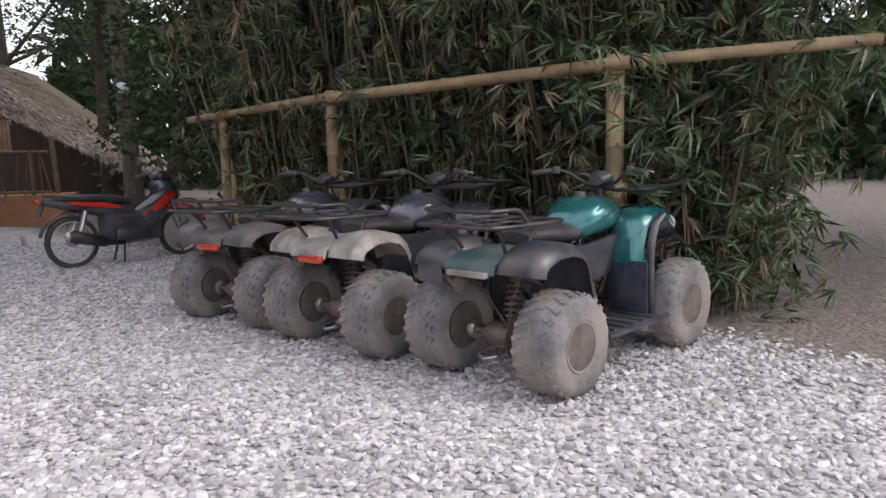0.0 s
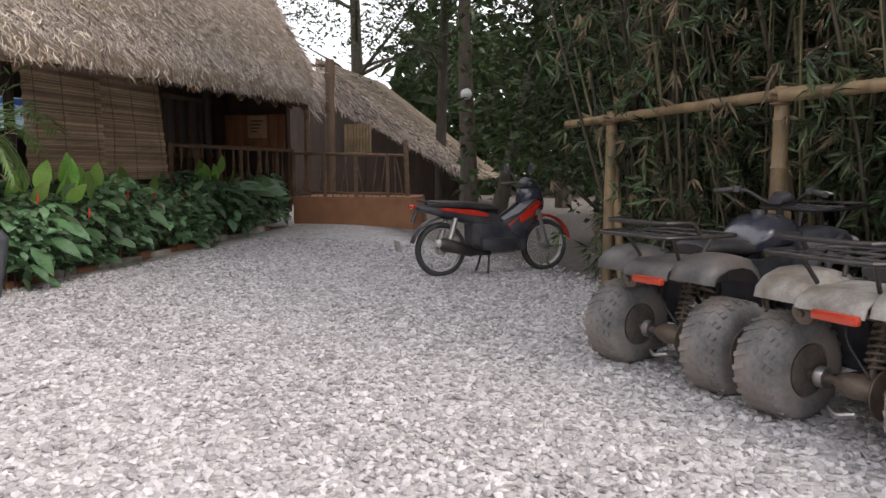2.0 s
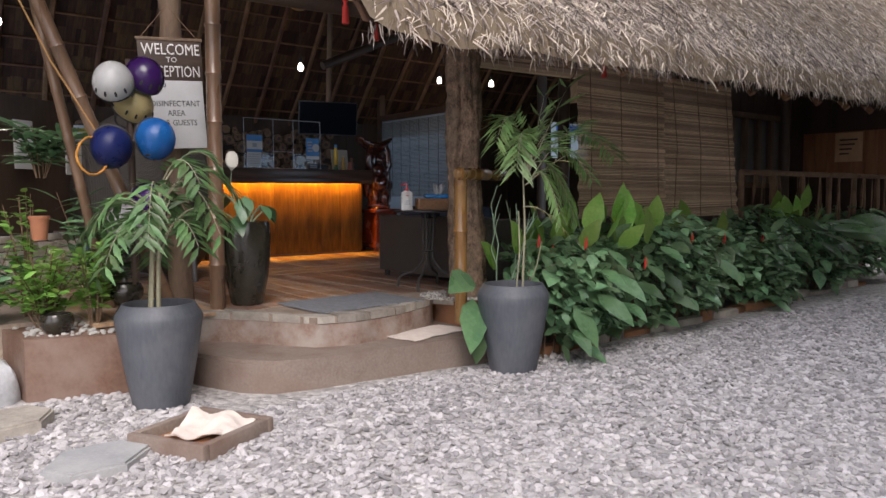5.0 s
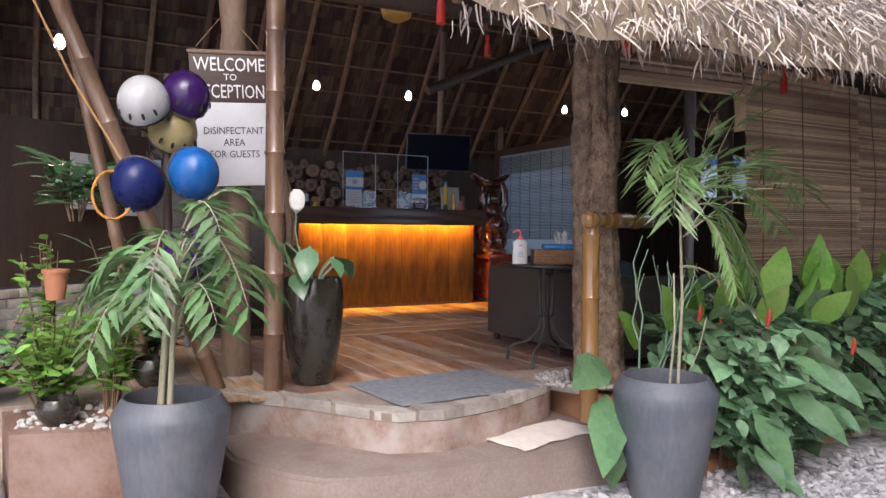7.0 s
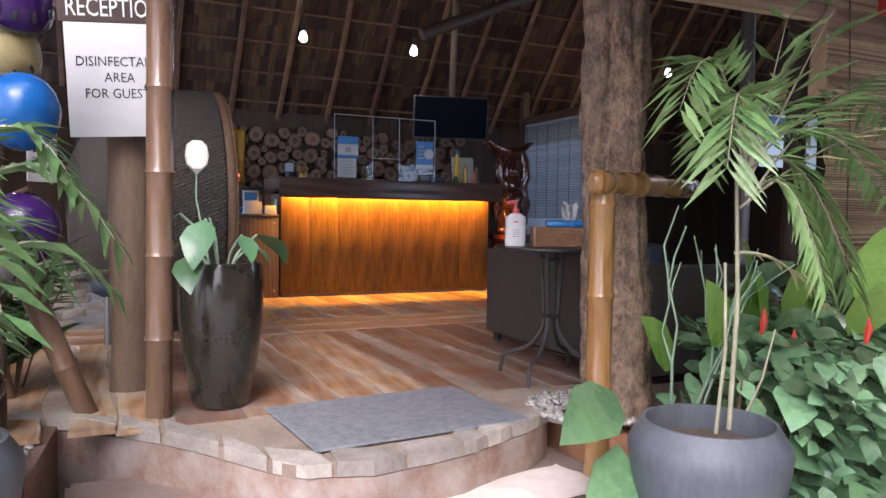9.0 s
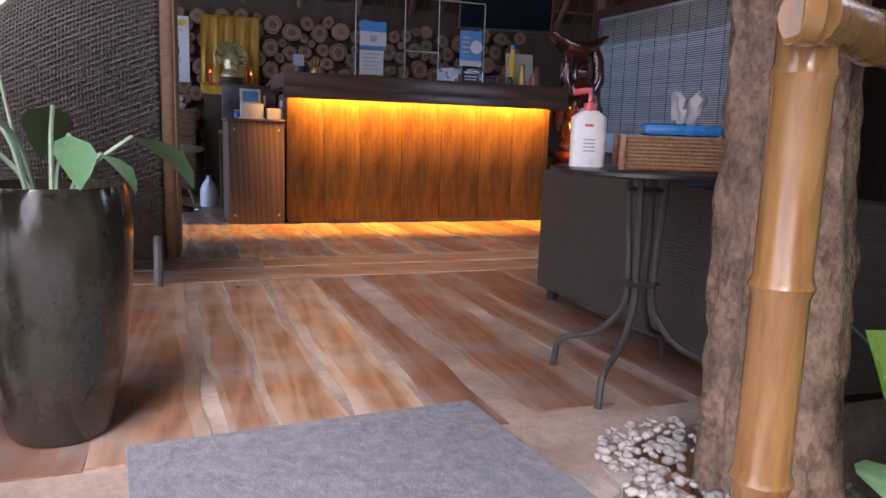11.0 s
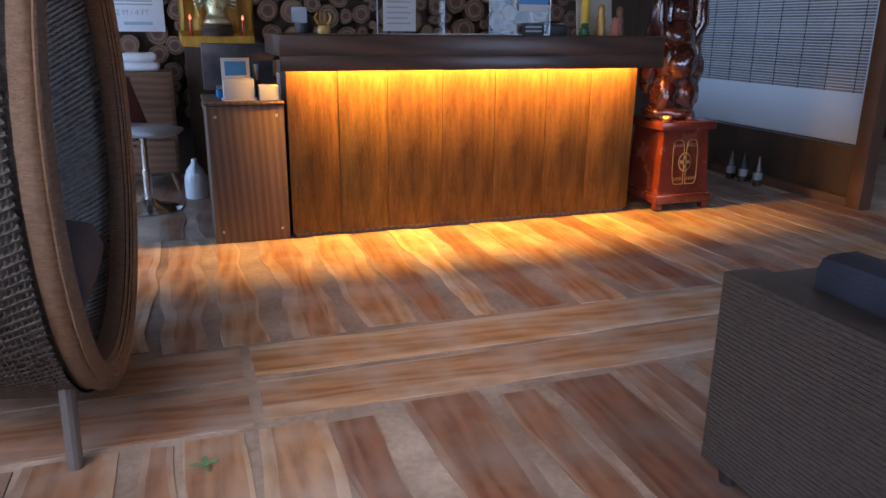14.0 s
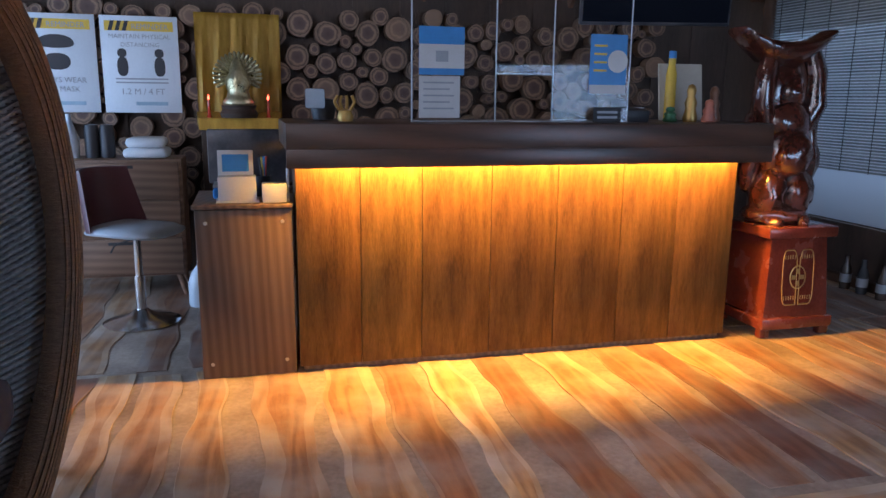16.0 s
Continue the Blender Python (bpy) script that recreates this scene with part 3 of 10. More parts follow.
def thicket():
    d = (FENCE_C - FENCE_A).normalized()
    nrm = Vector((d.y, -d.x))
    # clumps reach well above view; the added upper leaf mass only blocks the sky
    base = [bamboo_clump(11, (0, 0, 0), 40, 7.2, 9600, low=0.08), bamboo_clump(12, (0, 0, 0), 36, 8.0, 10200, low=0.07), bamboo_clump(13, (0, 0, 0), 42, 6.4, 9000, low=0.09)]
    rnd = random.Random(5)
    spots = [(s, off) for s in np.arange(-0.1, 5.6, 0.78) for off in (0.8,)] + [(s, 1.6) for s in np.arange(0.3, 6.3, 0.9)] + [(s, 2.9) for s in np.arange(1.2, 7.5, 1.3)]
    used = 0
    for s, off in spots:
        p = FENCE_A + d * (s + rnd.uniform(-0.2, 0.2)) + nrm * (off + rnd.uniform(-0.12, 0.2))
        z = rnd.uniform(0, 360)
        sc = rnd.uniform(0.85, 1.2)
        m = pose(p.x, p.y, 0, 0, 0, z)
        if used < 3:
            base[used].matrix_basis = m
        else:
            c = copy_thing(base[used % 3], m)
            c.scale = (sc, sc, sc)
        used += 1
    # low broad growth and thin stems by the first post
    for k, (x, y) in enumerate(((2.5, 5.05), (2.85, 4.85), (3.15, 5.1), (2.7, 5.5), (3.42, 4.95), (3.62, 5.35), (3.0, 5.6))):
        c = bamboo_clump(30 + k, (x, y, 0), 6, 2.8, 1100, 0.16, 0.12, 0.009)
        c["label"] = "thin young bamboo shoots with bright leaves beside the post"
    # a bough of bamboo that hangs in from above; the higher ones, unseen, shade the rail
    th = thing("bamboo_bough", pose(0, 0, 0), "drooping bamboo bough with long green leaves, higher unseen boughs added for shade", "bamboo")
    global rng
    rng = np.random.default_rng(77)
    bm = B()
    C = []
    for a, b in (((5.5, 5.2, 3.6), (3.0, 4.6, 1.9)), ((5.6, 5.0, 3.4), (3.3, 4.2, 1.55)), ((4.5, 5.6, 4.2), (2.8, 4.6, 2.5)), ((2.5, 5.6, 4.0), (0.95, 4.9, 2.55)), ((3.5, 6, 4.2), (1.9, 5.0, 2.6)), ((5.6, 4.6, 4.4), (3.4, 3.2, 3.0)), ((5.2, 5.0, 4.6), (2.6, 3.6, 3.0)), ((4.4, 5.6, 4.6), (2.0, 4.2, 3.1)), ((6.0, 4.2, 4.0), (4.0, 3.2, 2.9)), ((5.4, 4.9, 4.2), (3.6, 4.2, 2.6)), ((3.2, 6.0, 4.6), (1.2, 4.6, 3.1))):
        a, b = Vector(a), Vector(b)
        pts = [a.lerp(b, s) + Vector((0, 0, 0.5 * s * (1 - s))) for s in np.linspace(0, 1, 7)]
        tube(bm, pts, [0.012, 0.011, 0.01, 0.008, 0.006, 0.004, 0.002], 5)
        C += [tuple(p) for p in pts[2:]]
    part("bough", bm, CULM, th, smooth=None)
    V, F = spread(*LEAF, *sprays(800, np.array(C), 0.24, 0.14, 0.32, 0.13, 0.9))
    fast("foliage", V, F, BLEAF, th)["kind"] = "stuff"


thicket()


def tree(seed, loc, height, trunk_r, crown_r, crown_z, leaves, lean=(0, 0), label="tall dark leafy tree at the yard's end", twigs=26, leaf=0.16, low=0.34):
    """A tapered trunk with limbs and a crown of loose leaf clumps."""
    global rng
    rng = np.random.default_rng(seed)
    rnd = random.Random(seed)
    th = thing("tree", pose(*loc), label, "tree", "trees round the yard")
    bm = B()
    top = Vector((lean[0], lean[1], height))
    stem = [Vector((0, 0, -0.1)).lerp(top, s) + Vector((rnd.gauss(0, 0.08), rnd.gauss(0, 0.08), 0)) * s * 2 for s in (0, 0.15, 0.3, 0.5, 0.7, 0.85, 1)]
    tube(bm, stem, [trunk_r * k for k in (1.25, 1, 0.9, 0.75, 0.55, 0.35, 0.12)], 10)
    ends = []
    for i in range(twigs):
        s = rnd.uniform(low, 1.0)
        k = min(5, int(s * 6))
        p = stem[k].lerp(stem[k + 1], s * 6 - k)
        a = rnd.uniform(0, 6.28)
        l = crown_r * rnd.uniform(0.55, 1.1) * (1.15 - 0.5 * s)
        q = p + Vector((math.cos(a) * l, math.sin(a) * l, rnd.uniform(0.1, 0.7) * l + 0.2))
        mid = p.lerp(q, 0.5) + Vector((rnd.gauss(0, 0.15), rnd.gauss(0, 0.15), 0.15))
        tube(bm, [p, mid, q], [trunk_r * 0.32, trunk_r * 0.2, trunk_r * 0.06], 5)
        ends += [q, q, mid.lerp(q, 0.5)]
    part("trunk", bm, TREEBARK, th, "dark furrowed trunk and limbs", smooth=50)
    C = np.array([tuple(e) for e in ends])
    n = leaves
    sub = C[rng.integers(0, len(C), n // 14)] + rng.normal(0, crown_r * 0.22, (n // 14, 3))
    c = np.repeat(sub, 14, axis=0) + rng.normal(0, 0.22, (len(sub) * 14, 3))
    m = len(c)
    L = rng.uniform(0.6, 1.3, m) * leaf
    V, F = spread(*LEAF, c, dirs(m, -0.8, 0.5), dirs(m, 0.0, 1.0), np.stack([L, L * 0.45, L], 1))
    fast("crown", V, F, TLEAF, th, label="uneven dark green foliage")["kind"] = "stuff"
    return th


def woods():
    tree(1, (-4.15, 19.5, 0), 10.0, 0.21, 3.2, 6, 11000, (-0.1, 0.3), "leaning dark tree beside the thatched lean-to", low=0.55)
    tree(2, (-3.55, 20.3, 0), 10, 0.18, 3.2, 6, 11000, (2.2, 0.3), "slender forked tree behind the motorcycle", low=0.45)
    tree(3, (-0.5, 14.0, 0), 9.0, 0.14, 3.0, 6, 9000, (0.4, 0.2))
    tree(4, (-5.6, 23.0, 0), 12.0, 0.16, 3.0, 7, 8000, (0, 0))
    tree(5, (-2.0, 24.0, 0), 12, 0.22, 4.5, 7, 12000)
    tree(6, (2.5, 19.5, 0), 11, 0.22, 4.2, 6, 12000)
    tree(7, (5.5, 14.5, 0), 10, 0.2, 4.0, 6, 11000)
    tree(8, (7.2, 12.5, 0), 10, 0.2, 4.0, 6, 11000)
    tree(9, (10.5, 5.5, 0), 9, 0.2, 3.6, 6, 9000)
    tree(10, (-9.5, 27, 0), 13, 0.25, 4.2, 8, 9000)
    tree(11, (-14, 24, 0), 13, 0.25, 4.5, 8, 9000)
    tree(14, (7.6, 6.2, 0), 6.5, 0.14, 3.0, 5, 12000, (-0.6, -0.6), "dark overhanging tree past the fence's end", low=0.4)
    tree(15, (5.2, 9.5, 0), 7.5, 0.15, 3.0, 5, 11000, (0, 0), low=0.25)
    tree(12, (6, -9, 0), 10, 0.25, 4.5, 7, 5000)
    tree(13, (-6, -12, 0), 10, 0.25, 4.5, 7, 5000)
    # added trees: their crowns stay out of view and shade the thicket
    for seed, x, y, lean in ((31, 3.9, 8.0, -1.6), (32, 3.0, 9.0, -1.6), (33, 1.6, 11.2, -1.2)):
        tree(seed, (x, y, 0), 9.5, 0.13, 4.2, 6, 16000, (lean, lean * 0.8), "tall dark tree with an unseen crown added to shade the bamboo", low=0.5, leaf=0.22)
    for seed, x, y, h in ((21, -0.9, 12.8, 4.6), (22, 0.1, 12.0, 5.0), (23, -1.0, 19.4, 5.0), (24, 0.0, 16.5, 5.5), (25, 1.1, 13.4, 5.5)):
        tree(seed, (x, y, 0), h, 0.06, 1.7, 3, 7000, (0.2, 0.1), "low dense dark-leaved tree behind the motorcycle", low=0.12)
    th = thing("globe_lamp", pose(-4.17, 19.22, 3.02), "small white globe lamp fixed to the tree trunk", "lamp")
    part("globe", lathe(B(), [(0, -0.14), (0.08, -0.12), (0.135, -0.05), (0.14, 0.02), (0.11, 0.09), (0.05, 0.13), (0, 0.135)], 20), plain("opal_globe", (0.7, 0.72, 0.72), 0.35), th)
    part("bracket", tube(B(), [(0, 0.0, -0.13), (0, 0.1, -0.2), (0, 0.22, -0.2)], 0.02, 7), DARKWOOD, th)
    # far woods round the place
    global rng
    rng = np.random.default_rng(3)
    n = 34000
    a = rng.uniform(-0.35, 2.3, n)
    r = rng.uniform(26, 44, n)
    z = rng.uniform(0, 1, n) ** 0.8 * (5.5 + 2.5 * np.sin(a * 9) + 1.5 * np.sin(a * 23))
    pos = np.stack([r * np.cos(a) - 4, r * np.sin(a) + 4, z], 1)
    L = rng.uniform(0.5, 1.1, n)
    V, F = spread(*LEAF, pos, dirs(n), dirs(n), np.stack([L, L * 0.6, L], 1))
    tagged(fast("far_woods", V, F, TLEAF), "far belt of dark green woodland foliage", "woodland", kind="stuff")


woods()

# ---- the building ----
RISER = mat("worn_render", (0.22, 0.13, 0.10), (0.40, 0.30, 0.25), 0.9, 5, 50, 0.6, dirt=(0.46, 0.42, 0.38), dirt_amount=0.35, dirt_scale=6)
FLOOR = 0.53
EAVE_X, EAVE_Z, PITCH = -5.9, 2.37, 1.25


def eave_z(y):
    return EAVE_Z + 0.02 * max(0.0, y - 6.0)


def edge_x(y):
    """The curved front edge of the raised floor."""
    pts = [(-1.0, -8.1), (4.4, -8.0), (4.78, -7.86), (5.13, -7.45), (5.42, -6.98), (5.7, -6.9), (6.08, -6.97), (6.5, -7.16), (6.62, -7.25), (6.7, -6.95), (20, -6.95)]
    return float(np.interp(y, [p[0] for p in pts], [p[1] for p in pts]))


def slab(bm, outline, z0, z1):
    """A flat body with the outline."""
    lo = [bm.verts.new((x, y, z0)) for x, y in outline]
    hi = [bm.verts.new((x, y, z1)) for x, y in outline]
    bm.faces.new(lo[::-1])
    bm.faces.new(hi)
    n = len(outline)
    for i in range(n):
        bm.faces.new((lo[i], lo[(i + 1) % n], hi[(i + 1) % n], hi[i]))
    return bm


def platform():
    front = [(edge_x(y), y) for y in [2.6, 4.4, 4.78, 4.95, 5.13, 5.28, 5.42, 5.56, 5.7, 5.9, 6.08, 6.3, 6.5, 6.62]]
    out = front + [(-7.45, 6.75), (-7.45, 15.2), (-16, 15.2), (-16, 2.6)]
    tagged(obj("floor", slab(B(), out, -0.05, FLOOR - 0.004), MORTAR), "grey cement floor under inset timber slabs", "floor", kind="structure")
    # lower step
    ys = np.linspace(4.72, 6.72, 15)
    xs = np.interp(ys, [4.72, 4.85, 5.0, 5.3, 5.84, 6.2, 6.55, 6.72], [-7.3, -6.95, -6.76, -6.68, -6.63, -6.62, -6.58, -6.6])
    bm = slab(B(), list(zip(xs, ys)) + [(-7.6, 6.72), (-7.7, 4.72)], 0.0, 0.325)
    bmesh.ops.bevel(bm, geom=[e for e in bm.edges if all(v.co.z > 0.3 for v in e.verts)], offset=0.02, segments=2, affect="EDGES")
    tagged(obj("entrance_step", bm, CONCRETE, smooth=50), "curved worn concrete entrance step", "step", kind="structure")
    # brown kerb block to the right of the steps
    bm = boxed(-7.4, -6.62, 6.71, 6.98, 0.0, 0.48, 0.02)
    tagged(obj("step_wall", bm, WALLBROWN, smooth=40), "low brown rendered cheek wall beside the steps", "wall", kind="structure")
    # flat stones set along the floor's edge
    rnd = random.Random(8)
    th = tagged(new("edge_paving"), "broken flat stones cemented along the floor edge", "paving", kind="structure")
    y = 4.5
    while y < 6.55:
        w = rnd.uniform(0.12, 0.26)
        a, b = y + 0.008, y + w - 0.008
        d = rnd.uniform(0.09, 0.17)
        out = [(edge_x(a) + 0.012, a), (edge_x((a + b) / 2) + 0.02, (a + b) / 2), (edge_x(b) + 0.012, b), (edge_x(b) - d * rnd.uniform(0.6, 1), b - 0.02 * rnd.random()), (edge_x(a) - d, a + 0.03 * rnd.random())]
        part("stone", slab(B(), out, FLOOR - 0.045, FLOOR + rnd.uniform(0.0, 0.012)), STONE, th, smooth=None)
        y += w
    ys = np.linspace(4.5, 6.6, 40)
    out = [(edge_x(v) + 0.01 + 0.004 * math.sin(v * 17), v) for v in ys] + [(edge_x(v) - 0.03, v) for v in ys[::-1]]
    tagged(obj("riser", slab(B(), out, 0.10, FLOOR - 0.05), RISER, smooth=60), "reddish-brown worn rendered riser under the floor edge", "step", kind="structure")


platform()


def plank_mesh(length, width, seed, wavy=0.03):
    """A live-edge floor slab, its long way along x, top at z = 0."""
    rnd = random.Random(seed)
    n = 26
    ph = [rnd.uniform(0, 6.28) for _ in range(4)]
    edge = [rnd.choice((0.05, 0.12, 0.2, 0.3)), rnd.choice((0.05, 0.1, 0.18, 0.26))]
    bm = B()
    rows = []
    for i in range(n + 1):
        x = length * (i / n - 0.5)
        w = wavy * (math.sin(x * 3.1 + ph[0]) * 0.6 + math.sin(x * 7.7 + ph[1]) * 0.4 + math.sin(x * 17 + ph[3]) * 0.2)
        v = wavy * (math.sin(x * 2.7 + ph[2]) * 0.6 + math.sin(x * 8.3 + ph[3]) * 0.4 + math.sin(x * 15 + ph[0]) * 0.2)
        e0, e1 = (edge[0] + wavy * 0.5 * math.sin(x * 4.3 + ph[1])) * width, (edge[1] + wavy * 0.5 * math.sin(x * 5.1 + ph[2])) * width
        rows.append([bm.verts.new(p) for p in ((x, -width / 2 + w, -0.02), (x, -width / 2 + w + 0.004, 0), (x, -width / 2 + w + e0, 0), (x, width / 2 + v - e1, 0), (x, width / 2 + v - 0.004, 0), (x, width / 2 + v, -0.02))])
    for a, b in zip(rows, rows[1:]):
        for k in range(5):
            bm.faces.new((a[k], b[k], b[k + 1], a[k + 1])).material_index = int(k in (1, 3))
    bm.faces.new(rows[0][::-1])
    bm.faces.new(rows[-1])
    me = bpy.data.meshes.new("plank")
    bmesh.ops.recalc_face_normals(bm, faces=bm.faces)
    bm.to_mesh(me)
    bm.free()
    me.materials.append(PLANK)
    me.materials.append(SAPWOOD)
    return me


def floor_planks():
    floor = bpy.data.objects["floor"]
    rnd = random.Random(21)
    def lay(x0, x1, y, w, wavy, turn=0.0):
        me = plank_mesh(abs(x1 - x0), w, rnd.random(), wavy)
        ob = link(new("plank", me), floor)
        ob.matrix_local = pose((x0 + x1) / 2, y, FLOOR + rnd.uniform(-0.001, 0.002), 0, 0, turn)
    def row(x0, x1, y0, y1, wmin, wmax, gap, wavy):
        y = y0
        while y < y1:
            w = rnd.uniform(wmin, wmax)
            j = rnd.uniform(-0.03, 0.03)
            lay(x0 + j, x1 + j, y + w / 2, w, wavy)
            y += w + rnd.choice((0.3, 0.5, 0.9, 1.5, 2.4)) * gap
    row(-9.62, -7.62, 4.2, 7.4, 0.12, 0.27, 0.045, 0.016)
    row(-9.62, -7.5, 7.45, 11.2, 0.14, 0.26, 0.045, 0.02)
    row(-11.95, -10.33, 5.0, 10.4, 0.13, 0.26, 0.045, 0.028)
    row(-14.05, -12.0, 4.2, 6.6, 0.16, 0.26, 0.05, 0.03)
    row(-14.05, -12.0, 9.0, 10.5, 0.16, 0.26, 0.05, 0.03)
    for x, a, b in ((-10.14, 6.1, 8.9), (-9.82, 6.1, 9.3), (-10.14, 8.93, 11.2), (-9.82, 9.33, 11.2), (-10.14, 4.2, 6.06), (-9.8, 4.4, 6.06)):
        me = plank_mesh(b - a, 0.29, rnd.random(), 0.008)
        ob = link(new("plank", me), floor)
        ob.matrix_local = pose(x, (a + b) / 2, FLOOR, 0, 0, 90)


def strands(n, x0, x1, y0, y1, zf, pitch, lmin, lmax, jitter=0.25, lift=0.03, limit=None):
    """Straw laid down a roof slope that falls towards +x."""
    x, y = rng.uniform(x0, x1, n), rng.uniform(y0, y1, n)
    if limit:
        keep = np.array([b < limit(a) + 0.05 for a, b in zip(x, y)])
        x, y = x[keep], y[keep]
        n = len(x)
    pos = np.stack([x, y, np.array([zf(a, b) for a, b in zip(x, y)]) + rng.uniform(0, lift, n)], 1)
    down = np.array([1, 0, -pitch]) / math.hypot(1, pitch)
    along = unit(down + np.stack([np.zeros(n), rng.normal(0, jitter, n), rng.uniform(-0.05, 0.22, n)], 1))
    L = rng.uniform(lmin, lmax, n)
    up = unit(np.array([pitch, 0, 1.0]) + rng.normal(0, 0.5, (n, 3)))
    return pos, along, up, np.stack([L, rng.uniform(0.005, 0.014, n), L * 0.5], 1)


def roof():
    global rng
    rng = np.random.default_rng(17)
    Y0, Y1, RX = -3.0, 13.35, -10.2
    def z_at(x, y):
        return eave_z(min(y, 13.4)) + (EAVE_X - x) * PITCH
    def y_end(x):
        """The flared far end of the slope."""
        return float(np.interp(EAVE_X - x, [0, 0.2, 0.5, 1.1, 1.7, 4.3], [Y1, 14.1, 14.75, 15.15, 15.75, 17.6]))
    th = tagged(new("roof"), "steep thick grey-brown cogon thatch roof with ragged eave", "roof", kind="structure")
    # front slope as a thick body; its end leans outwards towards the ridge
    bm = B()
    grid = []
    for off in (0.0, -0.3):
        g = []
        for i in range(25):
            s = i / 24
            x = EAVE_X + (RX - EAVE_X) * s
            row = []
            for j in range(25):
                v = j / 24
                y = Y0 + (5.28 - Y0) * j / 7 if j < 8 else 5.3 + (y_end(EAVE_X + (RX - EAVE_X) * s) - 5.3) * (j - 8) / 16
                x = (EAVE_X if j > 7 else -7.7) + (RX - (EAVE_X if j > 7 else -7.7)) * s
                row.append(bm.verts.new((x, y, z_at(x, y) + off * (0.55 if i == 0 else 1) + 0.03 * math.sin(y * 5 + x * 3))))
            g.append(row)
        grid.append(g)
    for i in range(24):
        for j in range(24):
            for k, g in enumerate(grid):
                q = (g[i][j], g[i + 1][j], g[i + 1][j + 1], g[i][j + 1])
                bm.faces.new(q)
    a, b = grid
    for i in range(24):
        for j in (0, 24):
            bm.faces.new((a[i][j], b[i][j], b[i + 1][j], a[i + 1][j]))
    for j in range(24):
        bm.faces.new((a[0][j], a[0][j + 1], b[0][j + 1], b[0][j]))
    part("front_slope", bm, THATCH_BASE, th, "matted weathered thatch body", smooth=60)
    arr = [spread(*BLADE, *strands(56000, -9.0, EAVE_X - 0.06, 5.3, 15.9, z_at, PITCH, 0.04, 0.12, 1.1, 0.06, y_end)),
           spread(*BLADE, *strands(20000, -6.3, EAVE_X - 0.01, 5.3, Y1 + 0.3, lambda x, y: z_at(x, y) - rng.uniform(-0.03, 0.16), PITCH * 1.3, 0.05, 0.19, 1.1, 0.03))]
    n = 1500
    y = rng.uniform(5.3, Y1, n)
    pos = np.stack([np.full(n, EAVE_X - 0.1) + rng.uniform(-0.2, 0.15, n), y, np.array([eave_z(v) for v in y]) - rng.uniform(0.02, 0.12, n)], 1)
    al = unit(np.stack([rng.normal(0.1, 0.25, n), rng.normal(0, 0.25, n), np.full(n, -1.0)], 1))
    L = rng.uniform(0.04, 0.13, n)
    arr.append(spread(*BLADE, pos, al, dirs(n), np.stack([L, rng.uniform(0.006, 0.014, n), L], 1)))
    # ragged end of the slope
    n = 2500
    s = rng.uniform(0, 0.8, n)
    x = EAVE_X + (RX - EAVE_X) * s
    pos = np.stack([x, np.array([y_end(p) for p in x]) + rng.uniform(-0.1, 0.05, n), np.array([z_at(p, Y1) for p in x]) - rng.uniform(-0.03, 0.3, n)], 1)
    al = unit(np.stack([rng.normal(0.6, 0.3, n), rng.normal(0.25, 0.3, n), rng.normal(-0.8, 0.2, n)], 1))
    L = rng.uniform(0.12, 0.4, n)
    arr.append(spread(*BLADE, pos, al, dirs(n), np.stack([L, rng.uniform(0.008, 0.02, n), L], 1)))
    V, F, k = [], [], 0
    for v, f in arr:
        V.append(v)
        F.append(f + k)
        k += len(v)
    fast("straw", np.concatenate(V), np.concatenate(F), THATCH, th, label="loose dry straw ends")["kind"] = "stuff"
    # back slope, outside skin
    bm = B()
    vs = [bm.verts.new(p) for p in ((RX, Y0, z_at(RX, 6) + 0.05), (RX, 17.6, z_at(RX, 13) + 0.1), (-15.2, 17.6, 1.9), (-15.2, Y0, 1.9))]
    bm.faces.new(vs)
    bmesh.ops.solidify(bm, geom=bm.faces[:], thickness=0.2)
    part("back_slope", bm, THATCH_BASE, th, smooth=None)
    # ceiling: palm shingles on battens and rafters, in one mesh
    bm = B()
    ridge = z_at(RX, 8) - 0.38
    def under(x):
        """Underside height: front slope, then back slope."""
        return (EAVE_Z - 0.33 + (EAVE_X - x) * PITCH) if x > RX else (1.98 + (x + 14.75) * (ridge - 1.98) / (RX + 14.75))
    rnd = random.Random(4)
    poles = []
    for x0, x1, nrow in ((-14.7, RX, 17), (EAVE_X - 0.25, RX, 15)):
        for r in range(nrow):
            a, b = x0 + (x1 - x0) * r / nrow, x0 + (x1 - x0) * (r + 1.25) / nrow
            y = 5.3 if min(a, b) > -7.7 else 0.5
            while y < 15.0:
                w = rnd.uniform(0.05, 0.13)
                t = rnd.uniform(0, 0.02)
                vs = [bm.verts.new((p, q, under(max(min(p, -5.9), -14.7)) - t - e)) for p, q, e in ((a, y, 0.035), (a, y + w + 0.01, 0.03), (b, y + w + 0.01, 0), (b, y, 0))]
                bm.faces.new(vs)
                y += w
        first = len(bm.faces)
        for r in range(nrow):
            x = x0 + (x1 - x0) * (r + 0.5) / nrow
            tube(bm, [(x, 5.3 if x > -7.7 else 0.5, under(x) - 0.06), (x, 15, under(x) - 0.06)], 0.017, 5)
        for y in np.arange(0.8, 15, 0.62):
            xs = -7.7 if x0 > -7.7 and y < 5.3 else x0
            pts = [(xs + (x1 - xs) * s, y + rnd.uniform(-0.04, 0.04), under(xs + (x1 - xs) * s) - 0.1) for s in (0, 0.25, 0.5, 0.75, 1)]
            tube(bm, pts, 0.036, 6)
        poles.append((first, len(bm.faces)))
    bm.faces.ensure_lookup_table()
